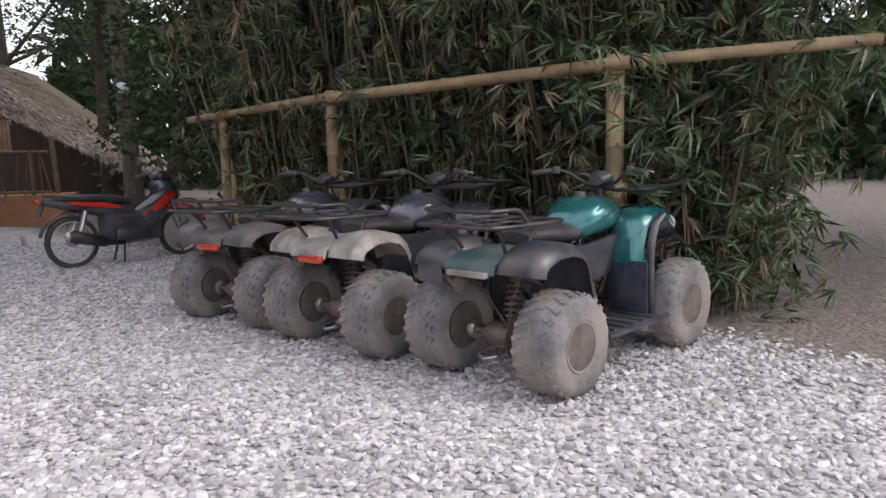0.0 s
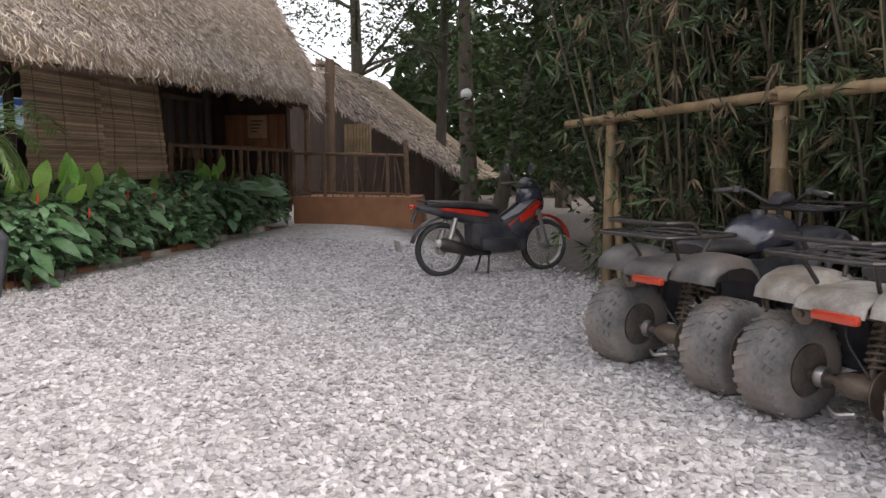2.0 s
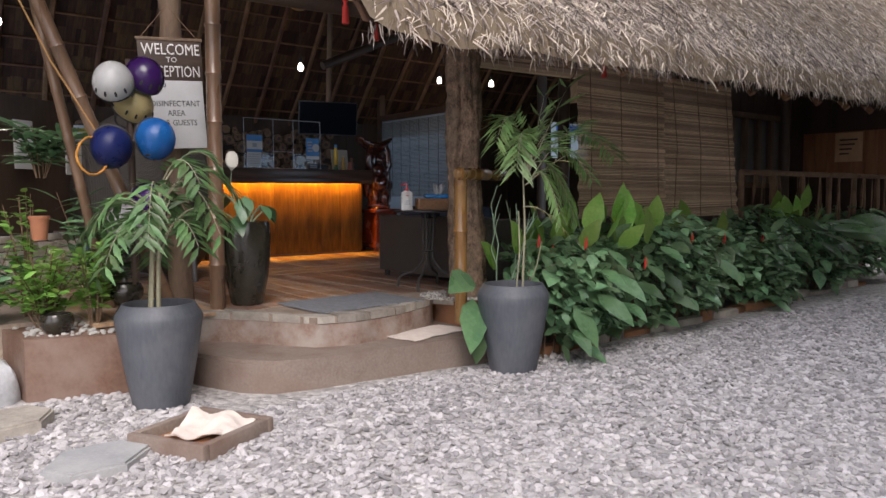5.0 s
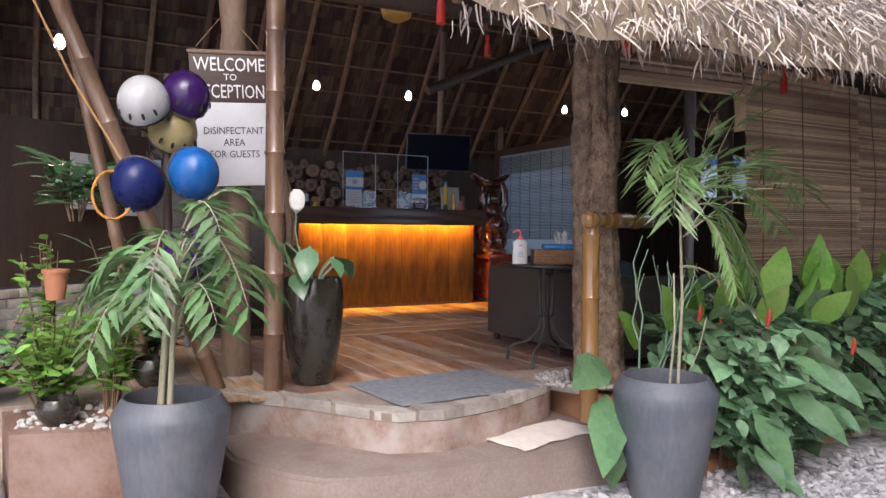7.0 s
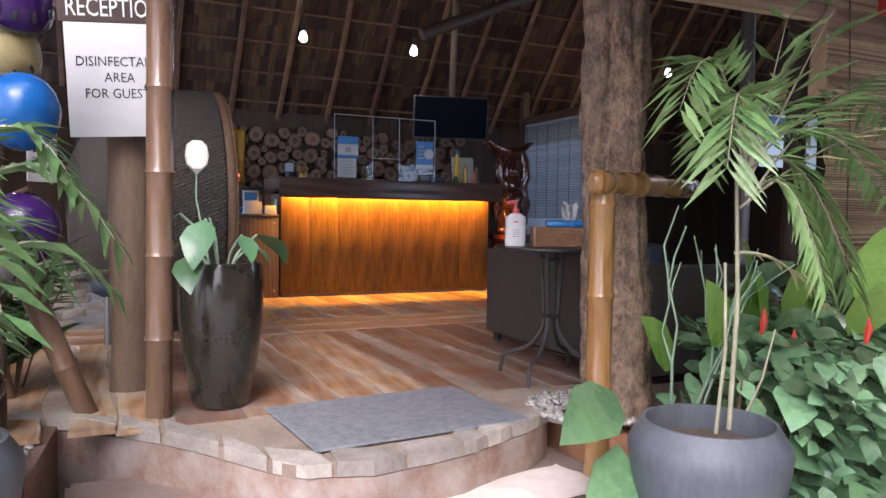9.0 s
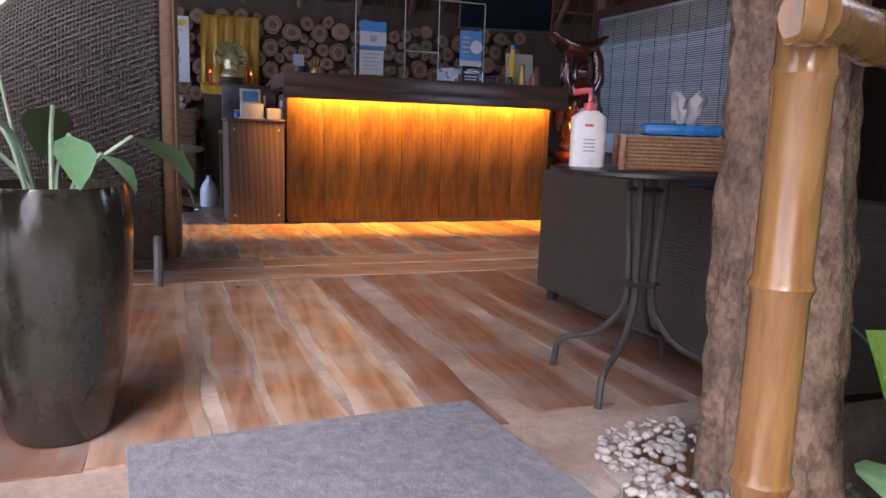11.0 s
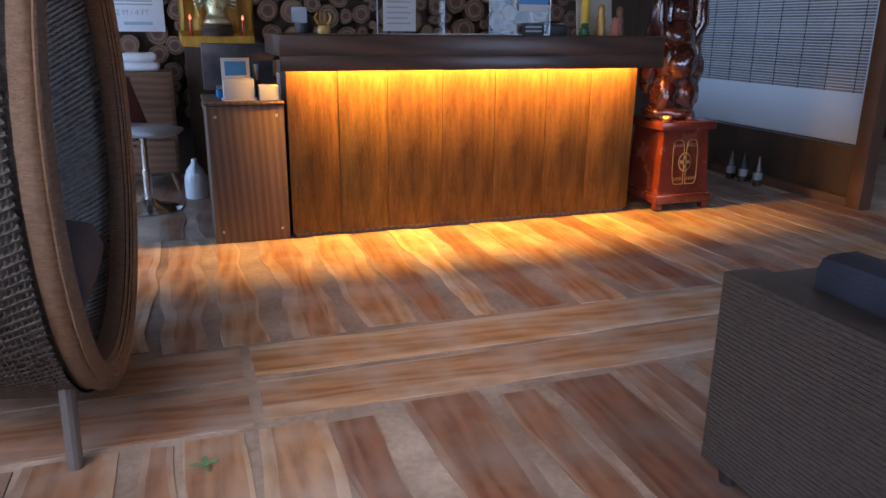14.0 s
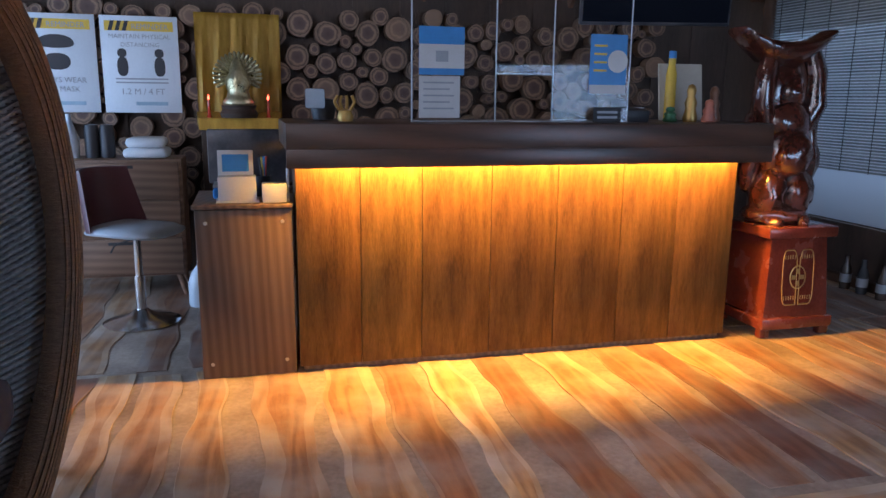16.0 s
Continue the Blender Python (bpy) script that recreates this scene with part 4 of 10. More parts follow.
    for a, b in poles:
        for f in bm.faces[a:b]:
            f.material_index = 1
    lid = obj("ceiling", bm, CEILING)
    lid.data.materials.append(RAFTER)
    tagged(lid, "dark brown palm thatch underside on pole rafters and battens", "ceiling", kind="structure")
    # the low lean-to roof further on
    th = tagged(new("lean_to_roof"), "low thatched lean-to roof sloping down to the trees", "roof", kind="structure")
    bm = B()
    def lz(x):
        return 1.26 + (-4.7 - x) * 0.757
    prof = [(-4.3, 0), (-5.4, 0), (-6.6, 0.02), (-7.4, 0.03), (-8.55, 0.03)]
    top = [[bm.verts.new((x, y, lz(x) + d)) for x, d in prof] for y in (20.5, 22, 24, 27)]
    bot = [[bm.verts.new((x, y, lz(x) - (0.08, 0.25, 0.5, 0.75, 0.95)[i])) for i, (x, d) in enumerate(prof)] for y in (20.5, 22, 24, 27)]
    for g in (top, bot):
        for a, b in zip(g, g[1:]):
            for k in range(4):
                bm.faces.new((a[k], a[k + 1], b[k + 1], b[k]))
    for i in (0, 3):
        for k in range(4):
            bm.faces.new((top[i][k], bot[i][k], bot[i][k + 1], top[i][k + 1]))
    for i in range(3):
        bm.faces.new((top[i][0], top[i + 1][0], bot[i + 1][0], bot[i][0]))
    part("slope", bm, THATCH_BASE, th, smooth=None)
    n = 9000
    x = rng.uniform(-8.55, -4.3, n)
    face = rng.uniform(0, 1, n) < 0.75
    dz = rng.uniform(0, 1, n) * np.interp(x, [-9.6, -7.8, -6.6, -5.4, -4.3], [1.3, 0.85, 0.5, 0.25, 0.08])
    pos = np.stack([x, np.where(face, 20.47 + rng.uniform(-0.05, 0.02, n), rng.uniform(20.5, 25, n)), np.array([lz(v) for v in x]) + np.where(face, -dz, 0.02)], 1)
    al = unit(np.stack([rng.normal(0.7, 0.3, n), rng.normal(-0.1, 0.2, n), rng.normal(-0.75, 0.25, n)], 1))
    L = rng.uniform(0.08, 0.26, n)
    V, F = spread(*BLADE, pos, al, unit(dirs(n) + np.array([0, -1, 0.3])), np.stack([L, rng.uniform(0.012, 0.028, n), L], 1))
    fast("straw", V, F, THATCH, th, label="loose dry straw ends")["kind"] = "stuff"


roof()


def log_pole(bm, a, b, r0, r1, seg=14, rough=0.06, seed=1, steps=14):
    """A crooked natural pole."""
    rnd = random.Random(seed)
    a, b = Vector(a), Vector(b)
    pts, rs = [], []
    for i in range(steps + 1):
        s = i / steps
        pts.append(a.lerp(b, s) + Vector((rnd.gauss(0, 0.25), rnd.gauss(0, 0.25), 0)) * rough * r0)
        rs.append((r0 + (r1 - r0) * s) * (1 + rnd.gauss(0, rough)))
    return tube(bm, pts, rs, seg)


def trunk_post():
    bm = B()
    rnd = random.Random(3)
    rings = []
    seg = 56
    for i in range(90):
        s = i / 89
        z = FLOOR - 0.03 + s * 3.0
        r = 0.130 + 0.035 * math.exp(-s * 3.0 / 0.25) - 0.01 * s
        c = Vector((-7.13 - 0.06 * s, 6.885 + 0.015 * math.sin(z * 2.5), z))
        ring = []
        for k in range(seg):
            a = 2 * math.pi * k / seg
            groove = noise.noise(Vector((math.cos(a) * 3.4, math.sin(a) * 3.4, z * 2.6))) * 0.03 + abs(noise.noise(Vector((math.cos(a) * 9, math.sin(a) * 9, z * 9)))) * 0.018 + noise.noise(Vector((math.cos(a) * 7, math.sin(a) * 7, z * 14))) * 0.012
            rr = r + groove + 0.012 * math.sin(3 * a + 1)
            ring.append(bm.verts.new(c + Vector((math.cos(a) * rr, math.sin(a) * rr, 0))))
        rings.append(ring)
    for a, b in zip(rings, rings[1:]):
        for k in range(seg):
            bm.faces.new((a[k], a[(k + 1) % seg], b[(k + 1) % seg], b[k]))
    tagged(obj("tree_trunk_post", bm, BARK, smooth=80), "rough-barked tree trunk post beside the entrance", "post")
    # white pebbles in the hole at its foot
    th = thing("pebble_ring", pose(-7.2, 6.8, FLOOR), "white rounded pebbles round the trunk's foot", "pebbles")
    P = [(rnd.uniform(-0.32, 0.3), rnd.uniform(-0.28, 0.3)) for _ in range(520)]
    P = np.array([p for p in P if math.hypot(p[0] - 0.06, p[1] - 0.06) > 0.15 and math.hypot(p[0], p[1] - 0.02) < 0.29])
    s = rng.uniform(0.009, 0.021, len(P))
    pos = np.stack([P[:, 0], P[:, 1], s * 0.4], 1)
    up = unit(np.stack([rng.normal(0, 0.3, len(P)), rng.normal(0, 0.3, len(P)), np.ones(len(P))], 1))
    V, F = spread(*PEBBLE, pos, np.cross(up, dirs(len(P))), up, np.stack([s, s * 0.8, s * 0.55], 1))
    fast("pebble_layer", V, F, plain("white_pebble", (0.40, 0.385, 0.36), 0.75, island=0.3), th, smooth=True)["kind"] = "stuff"


trunk_post()


def entrance_bamboo():
    th = thing("bamboo_railing", pose(0, 0, 0), "glossy varnished golden bamboo corner post and rail", "railing")
    part("post", bamboo_pole(B(), (-6.79, 6.535, 0.40), (-6.79, 6.535, 1.50), 0.047, seg=18), BAMBOO_GLOSS, th)
    part("rail", bamboo_pole(B(), (-6.735, 6.475, 1.50), (-7.13, 7.30, 1.51), 0.045, seg=18), BAMBOO_GLOSS, th)
    part("rail_end", lathe(B(), [(0.0, 0), (0.03, 0.0), (0.04, 0.012), (0.046, 0.02), (0.048, 0.0), (0.046, -0.01)], 18, m=Matrix.Translation((-6.73, 6.465, 1.50)) @ pose(0, 0, 0, 90, 0, -25) ), BAMBOO_GLOSS, th, "dished cut end of the bamboo")
    th = thing("bamboo_post", pose(-7.78, 5.065, FLOOR), "tall glossy brown bamboo post beside the entrance", "post")
    part("pole", bamboo_pole(B(), (0, 0, -0.02), (0.0, 0.02, 3.0), 0.053, seg=18), BAMBOO_BROWN, th)
    th = thing("wooden_post", pose(-8.34, 4.99, FLOOR), "weathered round timber post behind the bamboo", "post")
    part("pole", log_pole(B(), (0, 0, -0.02), (-0.03, -0.02, 3.0), 0.10, 0.09, seed=2), POSTWOOD, th)
    th = thing("leaning_pole", pose(-7.95, 4.84, FLOOR - 0.12), "brown bamboo pole leaning across the planting bed", "pole")
    part("pole", bamboo_pole(B(), (0, 0, 0), (0.0, -0.98, 2.55), 0.045, seg=14), BAMBOO_BROWN, th)
    th = thing("leaning_pole", pose(-8.35, 4.5, FLOOR - 0.12), "thin leaning bamboo prop behind the plants", "pole")
    part("pole", bamboo_pole(B(), (0, 0, 0), (0.15, -0.5, 2.4), 0.035, seg=12), BAMBOO_BROWN, th)
    bm = tube(B(), [(-7.9, 3.6, 3.2), (-7.85, 4.05, 2.2), (-7.8, 4.3, 1.75), (-7.75, 4.28, 1.6)], 0.006, 5)
    tagged(obj("rope", bm, plain("jute_rope", (0.45, 0.25, 0.1), 0.9)), "thin tan rope hanging from the rafters", "rope")


entrance_bamboo()


def facade():
    """Posts, beams, blinds and back walls along the front."""
    for i, (x, y, r) in enumerate(((-7.5, 8.42, 0.06), (-7.6, 11.35, 0.07), (-7.7, 13.1, 0.07))):
        th = thing("timber_post", pose(x, y, FLOOR - 0.03), "dark round timber roof post", "post", "roof posts")
        part("pole", log_pole(B(), (0, 0, 0), (0, 0, 2.3 if i < 3 else 3.6), r, r * 0.9, seed=i + 9), DARKWOOD if i < 3 else POSTWOOD, th)
    th = thing("roof_beam", pose(0, 0, 0), "dark round timber beam under the eave", "beam")
    part("pole", log_pole(B(), (-7.45, 2.0, 2.72), (-7.6, 14, 2.85), 0.07, 0.06, seed=30), DARKWOOD, th)
    th = thing("roof_beam", pose(0, 0, 0), "dark slanting timber brace under the thatch", "beam")
    part("pole", log_pole(B(), (-10.0, 7.2, 2.8), (-10.0, 9.8, 3.95), 0.05, 0.05, seed=31), DARKWOOD, th)
    def blind(name, x, y0, y1, z0, z1, label, sag=0.0):
        th = thing(name, pose(x, y0, z1), label, "blind")
        n = int((z1 - z0) / 0.0135)
        rnd = random.Random(y0)
        V, F, k = [], [], 0
        for i in range(n):
            z = -(i + 0.5) * (z1 - z0) / n
            t = i / n
            dy = sag * t
            xo = 0.02 * math.sin(i * 0.55) * (0.3 + t) * 0.5 + 0.03 * t
            dz = 0.03 * t * t * math.sin(i * 0.2)
            h = 0.0055
            a = [(xo - 0.002, 0, z - h), (xo - 0.002, 0, z + h), (xo - 0.002, y1 - y0 + dy, z + h + dz), (xo - 0.002, y1 - y0 + dy, z - h + dz)]
            b = [(p[0] + 0.004 + rnd.uniform(0, 0.003), p[1], p[2]) for p in a]
            V += a + b
            F += [(k, k + 1, k + 2, k + 3), (k + 4, k + 7, k + 6, k + 5), (k, k + 4, k + 5, k + 1), (k + 3, k + 2, k + 6, k + 7), (k + 1, k + 5, k + 6, k + 2), (k, k + 3, k + 7, k + 4)]
            k += 8
        fast("slats", np.array(V), np.array(F), BLIND, th, label="split bamboo slats")["kind"] = "stuff"
        for s in (0.12, 0.46, 0.9):
            yy = (y1 - y0) * s
            part("cord", tube(B(), [(0.012, yy, 0), (0.03, yy + sag * 0.5, (z0 - z1) * 0.5), (0.045, yy + sag * s, z0 - z1)], 0.004, 5), TWIG, th)
        return th
    blind("bamboo_blind", -7.3, 8.38, 9.72, 1.12, 2.62, "lowered brown split-bamboo roller blind", 0.03)
    blind("bamboo_blind", -7.32, 9.74, 11.05, 1.10, 2.58, "lowered brown split-bamboo blind with skewed hem", 0.16)
    # a blind rolled up over the entrance side
    th = thing("rolled_blind", pose(-7.3, 6.95, 2.5), "rolled-up split-bamboo blind tied under the beam", "blind")
    bm = B()
    for k in range(11):
        a = k * 0.57
        tube(bm, [(0.055 * math.cos(a), 0, 0.07 * math.sin(a)), (0.055 * math.cos(a + 0.1), 1.42, 0.07 * math.sin(a + 0.1) + 0.02)], 0.028, 6)
    part("roll", bm, BLIND, th)["kind"] = "stuff"
    for y in (0.1, 1.3):
        part("cord", lathe(B(), [(0.1, -0.008), (0.108, 0), (0.1, 0.008)], 14, axis="y", m=pose(0, y, 0), closed=True), TWIG, th)
    part("upper_screen", boxed(-0.02, 0.0, 0.0, 1.42, 0.1, 0.45), BLIND, th, "unrolled top of the blind")
    # walls
    walls = [("wall_back", (-14.35, -14.15, 2.6, 15.2, 0.4, 3.3), DARKWOOD, "dark boarded back wall"),
             ("wall_left", (-14.15, -9.2, 2.55, 2.7, 0.4, 5.6), DARKWOOD, "dark boarded side wall"),
             ("wall_far", (-14.15, -7.05, 15.05, 15.2, 0.4, 3.3), DARKWOOD, "dark boarded end wall"),
             ("wall_inner", (-8.75, -8.65, 11.2, 15.05, 0.4, 3.2), DARKWOOD, "dark boarded inner wall behind the veranda"),
             ("wall_lean_to", (-12.5, -5.0, 23.4, 23.55, -0.05, 3.3), DARKWOOD, "dark boarded wall under the lean-to"),
             ("wall_gable", (-15, -6.4, -3.05, -2.9, 0.0, 6.5), THATCH_BASE, "thatched end gable wall")]
    for name, d, m_, lab in walls:
        bm = B()
        x0, x1, y0, y1, z0, z1 = d
        long_y = y1 - y0 > x1 - x0
        a, b = (y0, y1) if long_y else (x0, x1)
        n = max(1, int((b - a) / 0.18))
        for k in range(n):
            s, e = a + (b - a) * k / n, a + (b - a) * (k + 1) / n
            t = 0.004 + 0.008 * (k % 2)
            if long_y:
                box(bm, x0 - t, x1 + t, s, e, z0, z1)
            else:
                box(bm, s, e, y0 - t, y1 + t, z0, min(z1, 0.95 + (-4.7 - e) * 0.757) if name == "wall_lean_to" else z1)
        tagged(obj(name, bm, m_), lab, "wall", kind="structure")
    # boards and a window at the veranda's end
    th = thing("wooden_screen", pose(-7.7, 14.98, 1.62), "reddish-brown board screen at the veranda end", "screen")
    red_board = mat("red_board", (0.20, 0.085, 0.04), (0.34, 0.155, 0.075), 0.6, 3, 40, 0.2, stretch=(3, 1, 0.3))
    for k in range(7):
        part("board", boxed(-0.64 + k * 0.183, -0.64 + k * 0.183 + 0.178, -0.02, 0.0 + 0.004 * (k % 2), 0, 0.68, 0.004), red_board, th)
    th = thing("notice_board", pose(-7.64, 14.95, 2.06), "worn orange-brown wooden notice on the board screen", "sign")
    part("board", boxed(-0.2, 0.2, -0.022, 0.0, -0.22, 0.22, 0.005), mat("notice_wood", (0.42, 0.24, 0.13), (0.58, 0.37, 0.22), 0.7, 4, 40, 0.2), th)
    for k in range(4):
        part("lettering", boxed(-0.13, 0.13 - 0.04 * k, -0.025, -0.0225, 0.10 - k * 0.07, 0.125 - k * 0.07), DARKWOOD, th, "faint unreadable line of writing")
    th = tagged(new("window_2"), "dark timber window with upright bars behind the veranda", "window", kind="structure")
    for y in (13.2, 13.58, 13.96, 14.34, 14.72):
        part("mullion", boxed(-8.62, -8.55, y, y + 0.07, 1.5, 2.5, 0.005), POSTWOOD, th)
    for z in (1.45, 2.5):
        part("rail", boxed(-8.62, -8.54, 13.15, 14.84, z, z + 0.08, 0.005), POSTWOOD, th)
    part("pane", boxed(-8.64, -8.63, 13.2, 14.78, 1.5, 2.5), plain("dusty_pane", (0.22, 0.22, 0.22), 0.2), th)


facade()


def veranda():
    """Terracotta parapet with a twig railing round the far veranda."""
    bm = B()
    slab(bm, [(-7.0, 15.15), (-6.5, 15.12), (-4.5, 15.15), (-4.35, 15.5), (-4.5, 16.4), (-7.0, 16.4)], -0.05, 0.67)
    for v in bm.verts:
        if v.co.z > 0.3:
            v.co.x -= 0.08 if v.co.x > -5 else 0
    tagged(obj("parapet", bm, WALLBROWN, smooth=20), "terracotta-coloured rendered parapet base", "wall", kind="structure")
    rnd = random.Random(6)
    runs = [((-7.3, 11.3, FLOOR), (-7.02, 15.2, FLOOR), 1.08), ((-7.0, 15.22, 0.66), (-4.72, 15.24, 0.62), 0.88)]
    for a, b, h in runs:
        th = thing("twig_railing", pose(0, 0, 0), "rustic railing of crooked brown branches", "railing", "veranda railing")
        a, b = Vector(a), Vector(b)
        L = (b - a).length
        up = Vector((0, 0, h))
        part("handrail", log_pole(B(), a + up, b + up * 0.98, 0.035, 0.03, 8, 0.1, 5), TWIG, th)
        part("lower_rail", log_pole(B(), a + up * 0.12, b + up * 0.12, 0.025, 0.025, 8, 0.1, 6), TWIG, th)
        n = int(L / 0.16)
        for k in range(n + 1):
            p = a.lerp(b, k / n)
            if k % 4 == 0:
                part("post", log_pole(B(), p - Vector((0, 0, 0.02)), p + up * 1.02, 0.04, 0.035, 7, 0.12, k), TWIG, th)
            else:
                q = a.lerp(b, min(1, max(0, (k + rnd.uniform(-1.2, 1.2)) / n)))
                part("branch", log_pole(B(), p, q + up * 0.97, 0.014, 0.01, 5, 0.5, k, 6), TWIG, th)
    th = thing("hanging_screen", pose(-5.75, 15.6, 1.82), "small hanging panel of upright split bamboo", "panel")
    for k in range(9):
        part("slat", bamboo_pole(B(), (-0.28 + k * 0.065, 0, -0.3), (-0.28 + k * 0.065, 0, 0.3), 0.03, seg=8), BAMBOO, th)
    th = thing("timber_post", pose(-6.9, 15.7, 0.6), "dark timber post under the lean-to", "post", "roof posts")
    part("pole", log_pole(B(), (0, 0, 0), (0, 0, 2.4), 0.06, 0.05, seed=77), TWIG, th)
    th = thing("timber_post", pose(-4.75, 15.7, 0.6), "dark timber post under the lean-to", "post", "roof posts")
    part("pole", log_pole(B(), (0, 0, -0.02), (-0.1, 0.2, 1.2), 0.05, 0.045, seed=78), TWIG, th)
    th = thing("tall_pole", pose(-6.9, 17.0, 0), "bare timber pole rising past the lean-to roof", "post")
    part("pole", log_pole(B(), (0, 0, 0), (0.05, 0, 3.62), 0.11, 0.10, seed=79), POSTWOOD, th)
    part("crossbar", log_pole(B(), (0, 0.02, 3.5), (-0.5, 0.1, 3.53), 0.04, 0.035, seed=80), POSTWOOD, th)


veranda()


# ---- vehicles ----
TYRE = mat("dusty_tyre", (0.11, 0.107, 0.106), (0.27, 0.262, 0.26), 0.9, 5, 50, 0.3, dirt=(0.31, 0.26, 0.225), dirt_amount=0.5, dirt_scale=3.5)
TYRE_BLACK = mat("black_tyre", (0.03, 0.03, 0.03), (0.10, 0.10, 0.10), 0.85, 6, 60, 0.2)
DUSTY_RIM = mat("muddy_rim", (0.075, 0.065, 0.06), (0.22, 0.185, 0.155), 0.7, 6, 60, 0.3, metal=0.3)
BLACK_STEEL = mat("black_steel_tube", (0.02, 0.02, 0.022), (0.06, 0.06, 0.065), 0.45, 8, 60, 0.1, metal=0.5, dirt=(0.16, 0.13, 0.11), dirt_amount=0.25)
BLACK_PLASTIC = mat("scuffed_black_plastic", (0.025, 0.027, 0.034), (0.065, 0.07, 0.085), 0.32, 6, 60, 0.1, dirt=(0.20, 0.17, 0.15), dirt_amount=0.14, dirt_scale=6)
NAVY_PLASTIC = mat("dark_navy_paint", (0.016, 0.02, 0.036), (0.05, 0.056, 0.085), 0.2, 5, 60, 0.05, coat=0.8, dirt=(0.20, 0.17, 0.15), dirt_amount=0.12, dirt_scale=6)
TEAL_PAINT = mat("metallic_teal_paint", (0.005, 0.10, 0.105), (0.017, 0.19, 0.19), 0.15, 5, 200, 0.04, metal=0.35, coat=0.7, dirt=(0.3, 0.28, 0.26), dirt_amount=0.1)
PALE_PLASTIC = mat("dusty_white_plastic", (0.20, 0.185, 0.17), (0.44, 0.42, 0.39), 0.5, 5, 60, 0.1, dirt=(0.16, 0.13, 0.10), dirt_amount=0.5, dirt_scale=7)
RUSTY = mat("rusty_greasy_metal", (0.07, 0.05, 0.04), (0.22, 0.17, 0.135), 0.6, 9, 60, 0.4, metal=0.4, dirt=(0.34, 0.28, 0.23), dirt_amount=0.35)
STEEL = mat("worn_steel", (0.38, 0.37, 0.36), (0.6, 0.59, 0.57), 0.35, 9, 80, 0.1, metal=0.9)
RED_LENS = plain("red_lens", (0.55, 0.06, 0.03), 0.2, coat=0.5)
VINYL = mat("black_vinyl", (0.02, 0.02, 0.022), (0.045, 0.045, 0.05), 0.5, 6, 200, 0.2, dirt=(0.2, 0.17, 0.15), dirt_amount=0.15)


def tyre_profile(R, w, rim):
    h = w / 2
    return [(rim, -h * 0.78), (rim + 0.015, -h * 0.95), (R * 0.76, -h), (R * 0.88, -h * 0.93), (R * 0.955, -h * 0.72), (R * 0.985, -h * 0.4), (R * 0.99, 0.0), (R * 0.985, h * 0.4), (R * 0.955, h * 0.72), (R * 0.88, h * 0.93), (R * 0.76, h),
            (rim + 0.015, h * 0.95), (rim, h * 0.78), (rim - 0.012, h * 0.6), (rim - 0.012, -h * 0.6)]


def wheel(parent, x, y, R, w, rim, side, label=""):
    """Balloon tyre with knobs on a dished steel rim."""
    m = pose(x, y, R)
    bm = lathe(B(), tyre_profile(R, w, rim), 36, axis="y", closed=True)
    n = 24
    for k in range(n):
        for row, (yy, rr, ww) in enumerate(((-0.23, 0.985, 0.17), (0.23, 0.985, 0.17), (0.0, 0.99, 0.16), (-0.38, 0.955, 0.12), (0.38, 0.955, 0.12))):
            a = 2 * math.pi * (k + (0.5 if row in (1, 2, 4) else 0)) / n
            box(bm, -0.013, 0.013, (yy - ww / 2) * w, (yy + ww / 2) * w, R * rr - 0.02, R * rr + 0.0025,
                m=Matrix.Rotation(a, 4, "Y") @ pose(0, 0, 0, 0, 0, 22 * (1 if yy > 0 else -1 if yy < 0 else 0)))
    t = part("tyre", bm, TYRE, parent, "dusty grey knobbly balloon tyre", smooth=40, m=m)
    h = w / 2 * side
    prof = [(rim + 0.004, h * 0.92), (rim - 0.012, h * 0.9), (rim - 0.022, h * 0.6), (rim - 0.028, h * 0.1), (rim - 0.04, -h * 0.35), (rim * 0.62, -h * 0.5), (rim * 0.5, -h * 0.3), (0.045, -h * 0.28), (0.038, h * 0.0), (0.0, h * 0.02)]
    part("rim", lathe(B(), prof, 28, axis="y"), DUSTY_RIM, t, "mud-stained pressed steel rim", smooth=45)
    back = [(rim + 0.004, -h * 0.92), (rim - 0.012, -h * 0.88), (rim - 0.022, -h * 0.7), (rim - 0.03, -h * 0.56), (rim * 0.5, -h * 0.52), (0.0, -h * 0.52)]
    part("rim_lip", lathe(B(), [(rim - 0.002, h * 0.86), (rim + 0.012, h * 0.9), (rim + 0.01, h * 0.97), (rim - 0.004, h * 0.94)], 28, axis="y", closed=True), TYRE, t, "rolled dusty rim lip", smooth=60)
    part("rim", lathe(B(), back, 28, axis="y"), DUSTY_RIM, t, "mud-stained pressed steel rim", smooth=45)
    for k in range(4):
        a = k * math.pi / 2 + 0.4
        part("bolt", lathe(B(), [(0.009, 0), (0.009, 0.012 * side), (0.0, 0.013 * side)], 6, axis="y", m=pose(0.055 * math.cos(a), -h * 0.29, 0.055 * math.sin(a))), STEEL, t)
    return t


def loft(rings, closed_ends=True):
    """Skin through rings of equal point count."""
    bm = B()
    vs = [[bm.verts.new(p) for p in r] for r in rings]
    n = len(vs[0])
    for a, b in zip(vs, vs[1:]):
        for k in range(n):
            bm.faces.new((a[k], a[(k + 1) % n], b[(k + 1) % n], b[k]))
    if closed_ends:
        bm.faces.new(vs[0][::-1])
        bm.faces.new(vs[-1])
    return bm


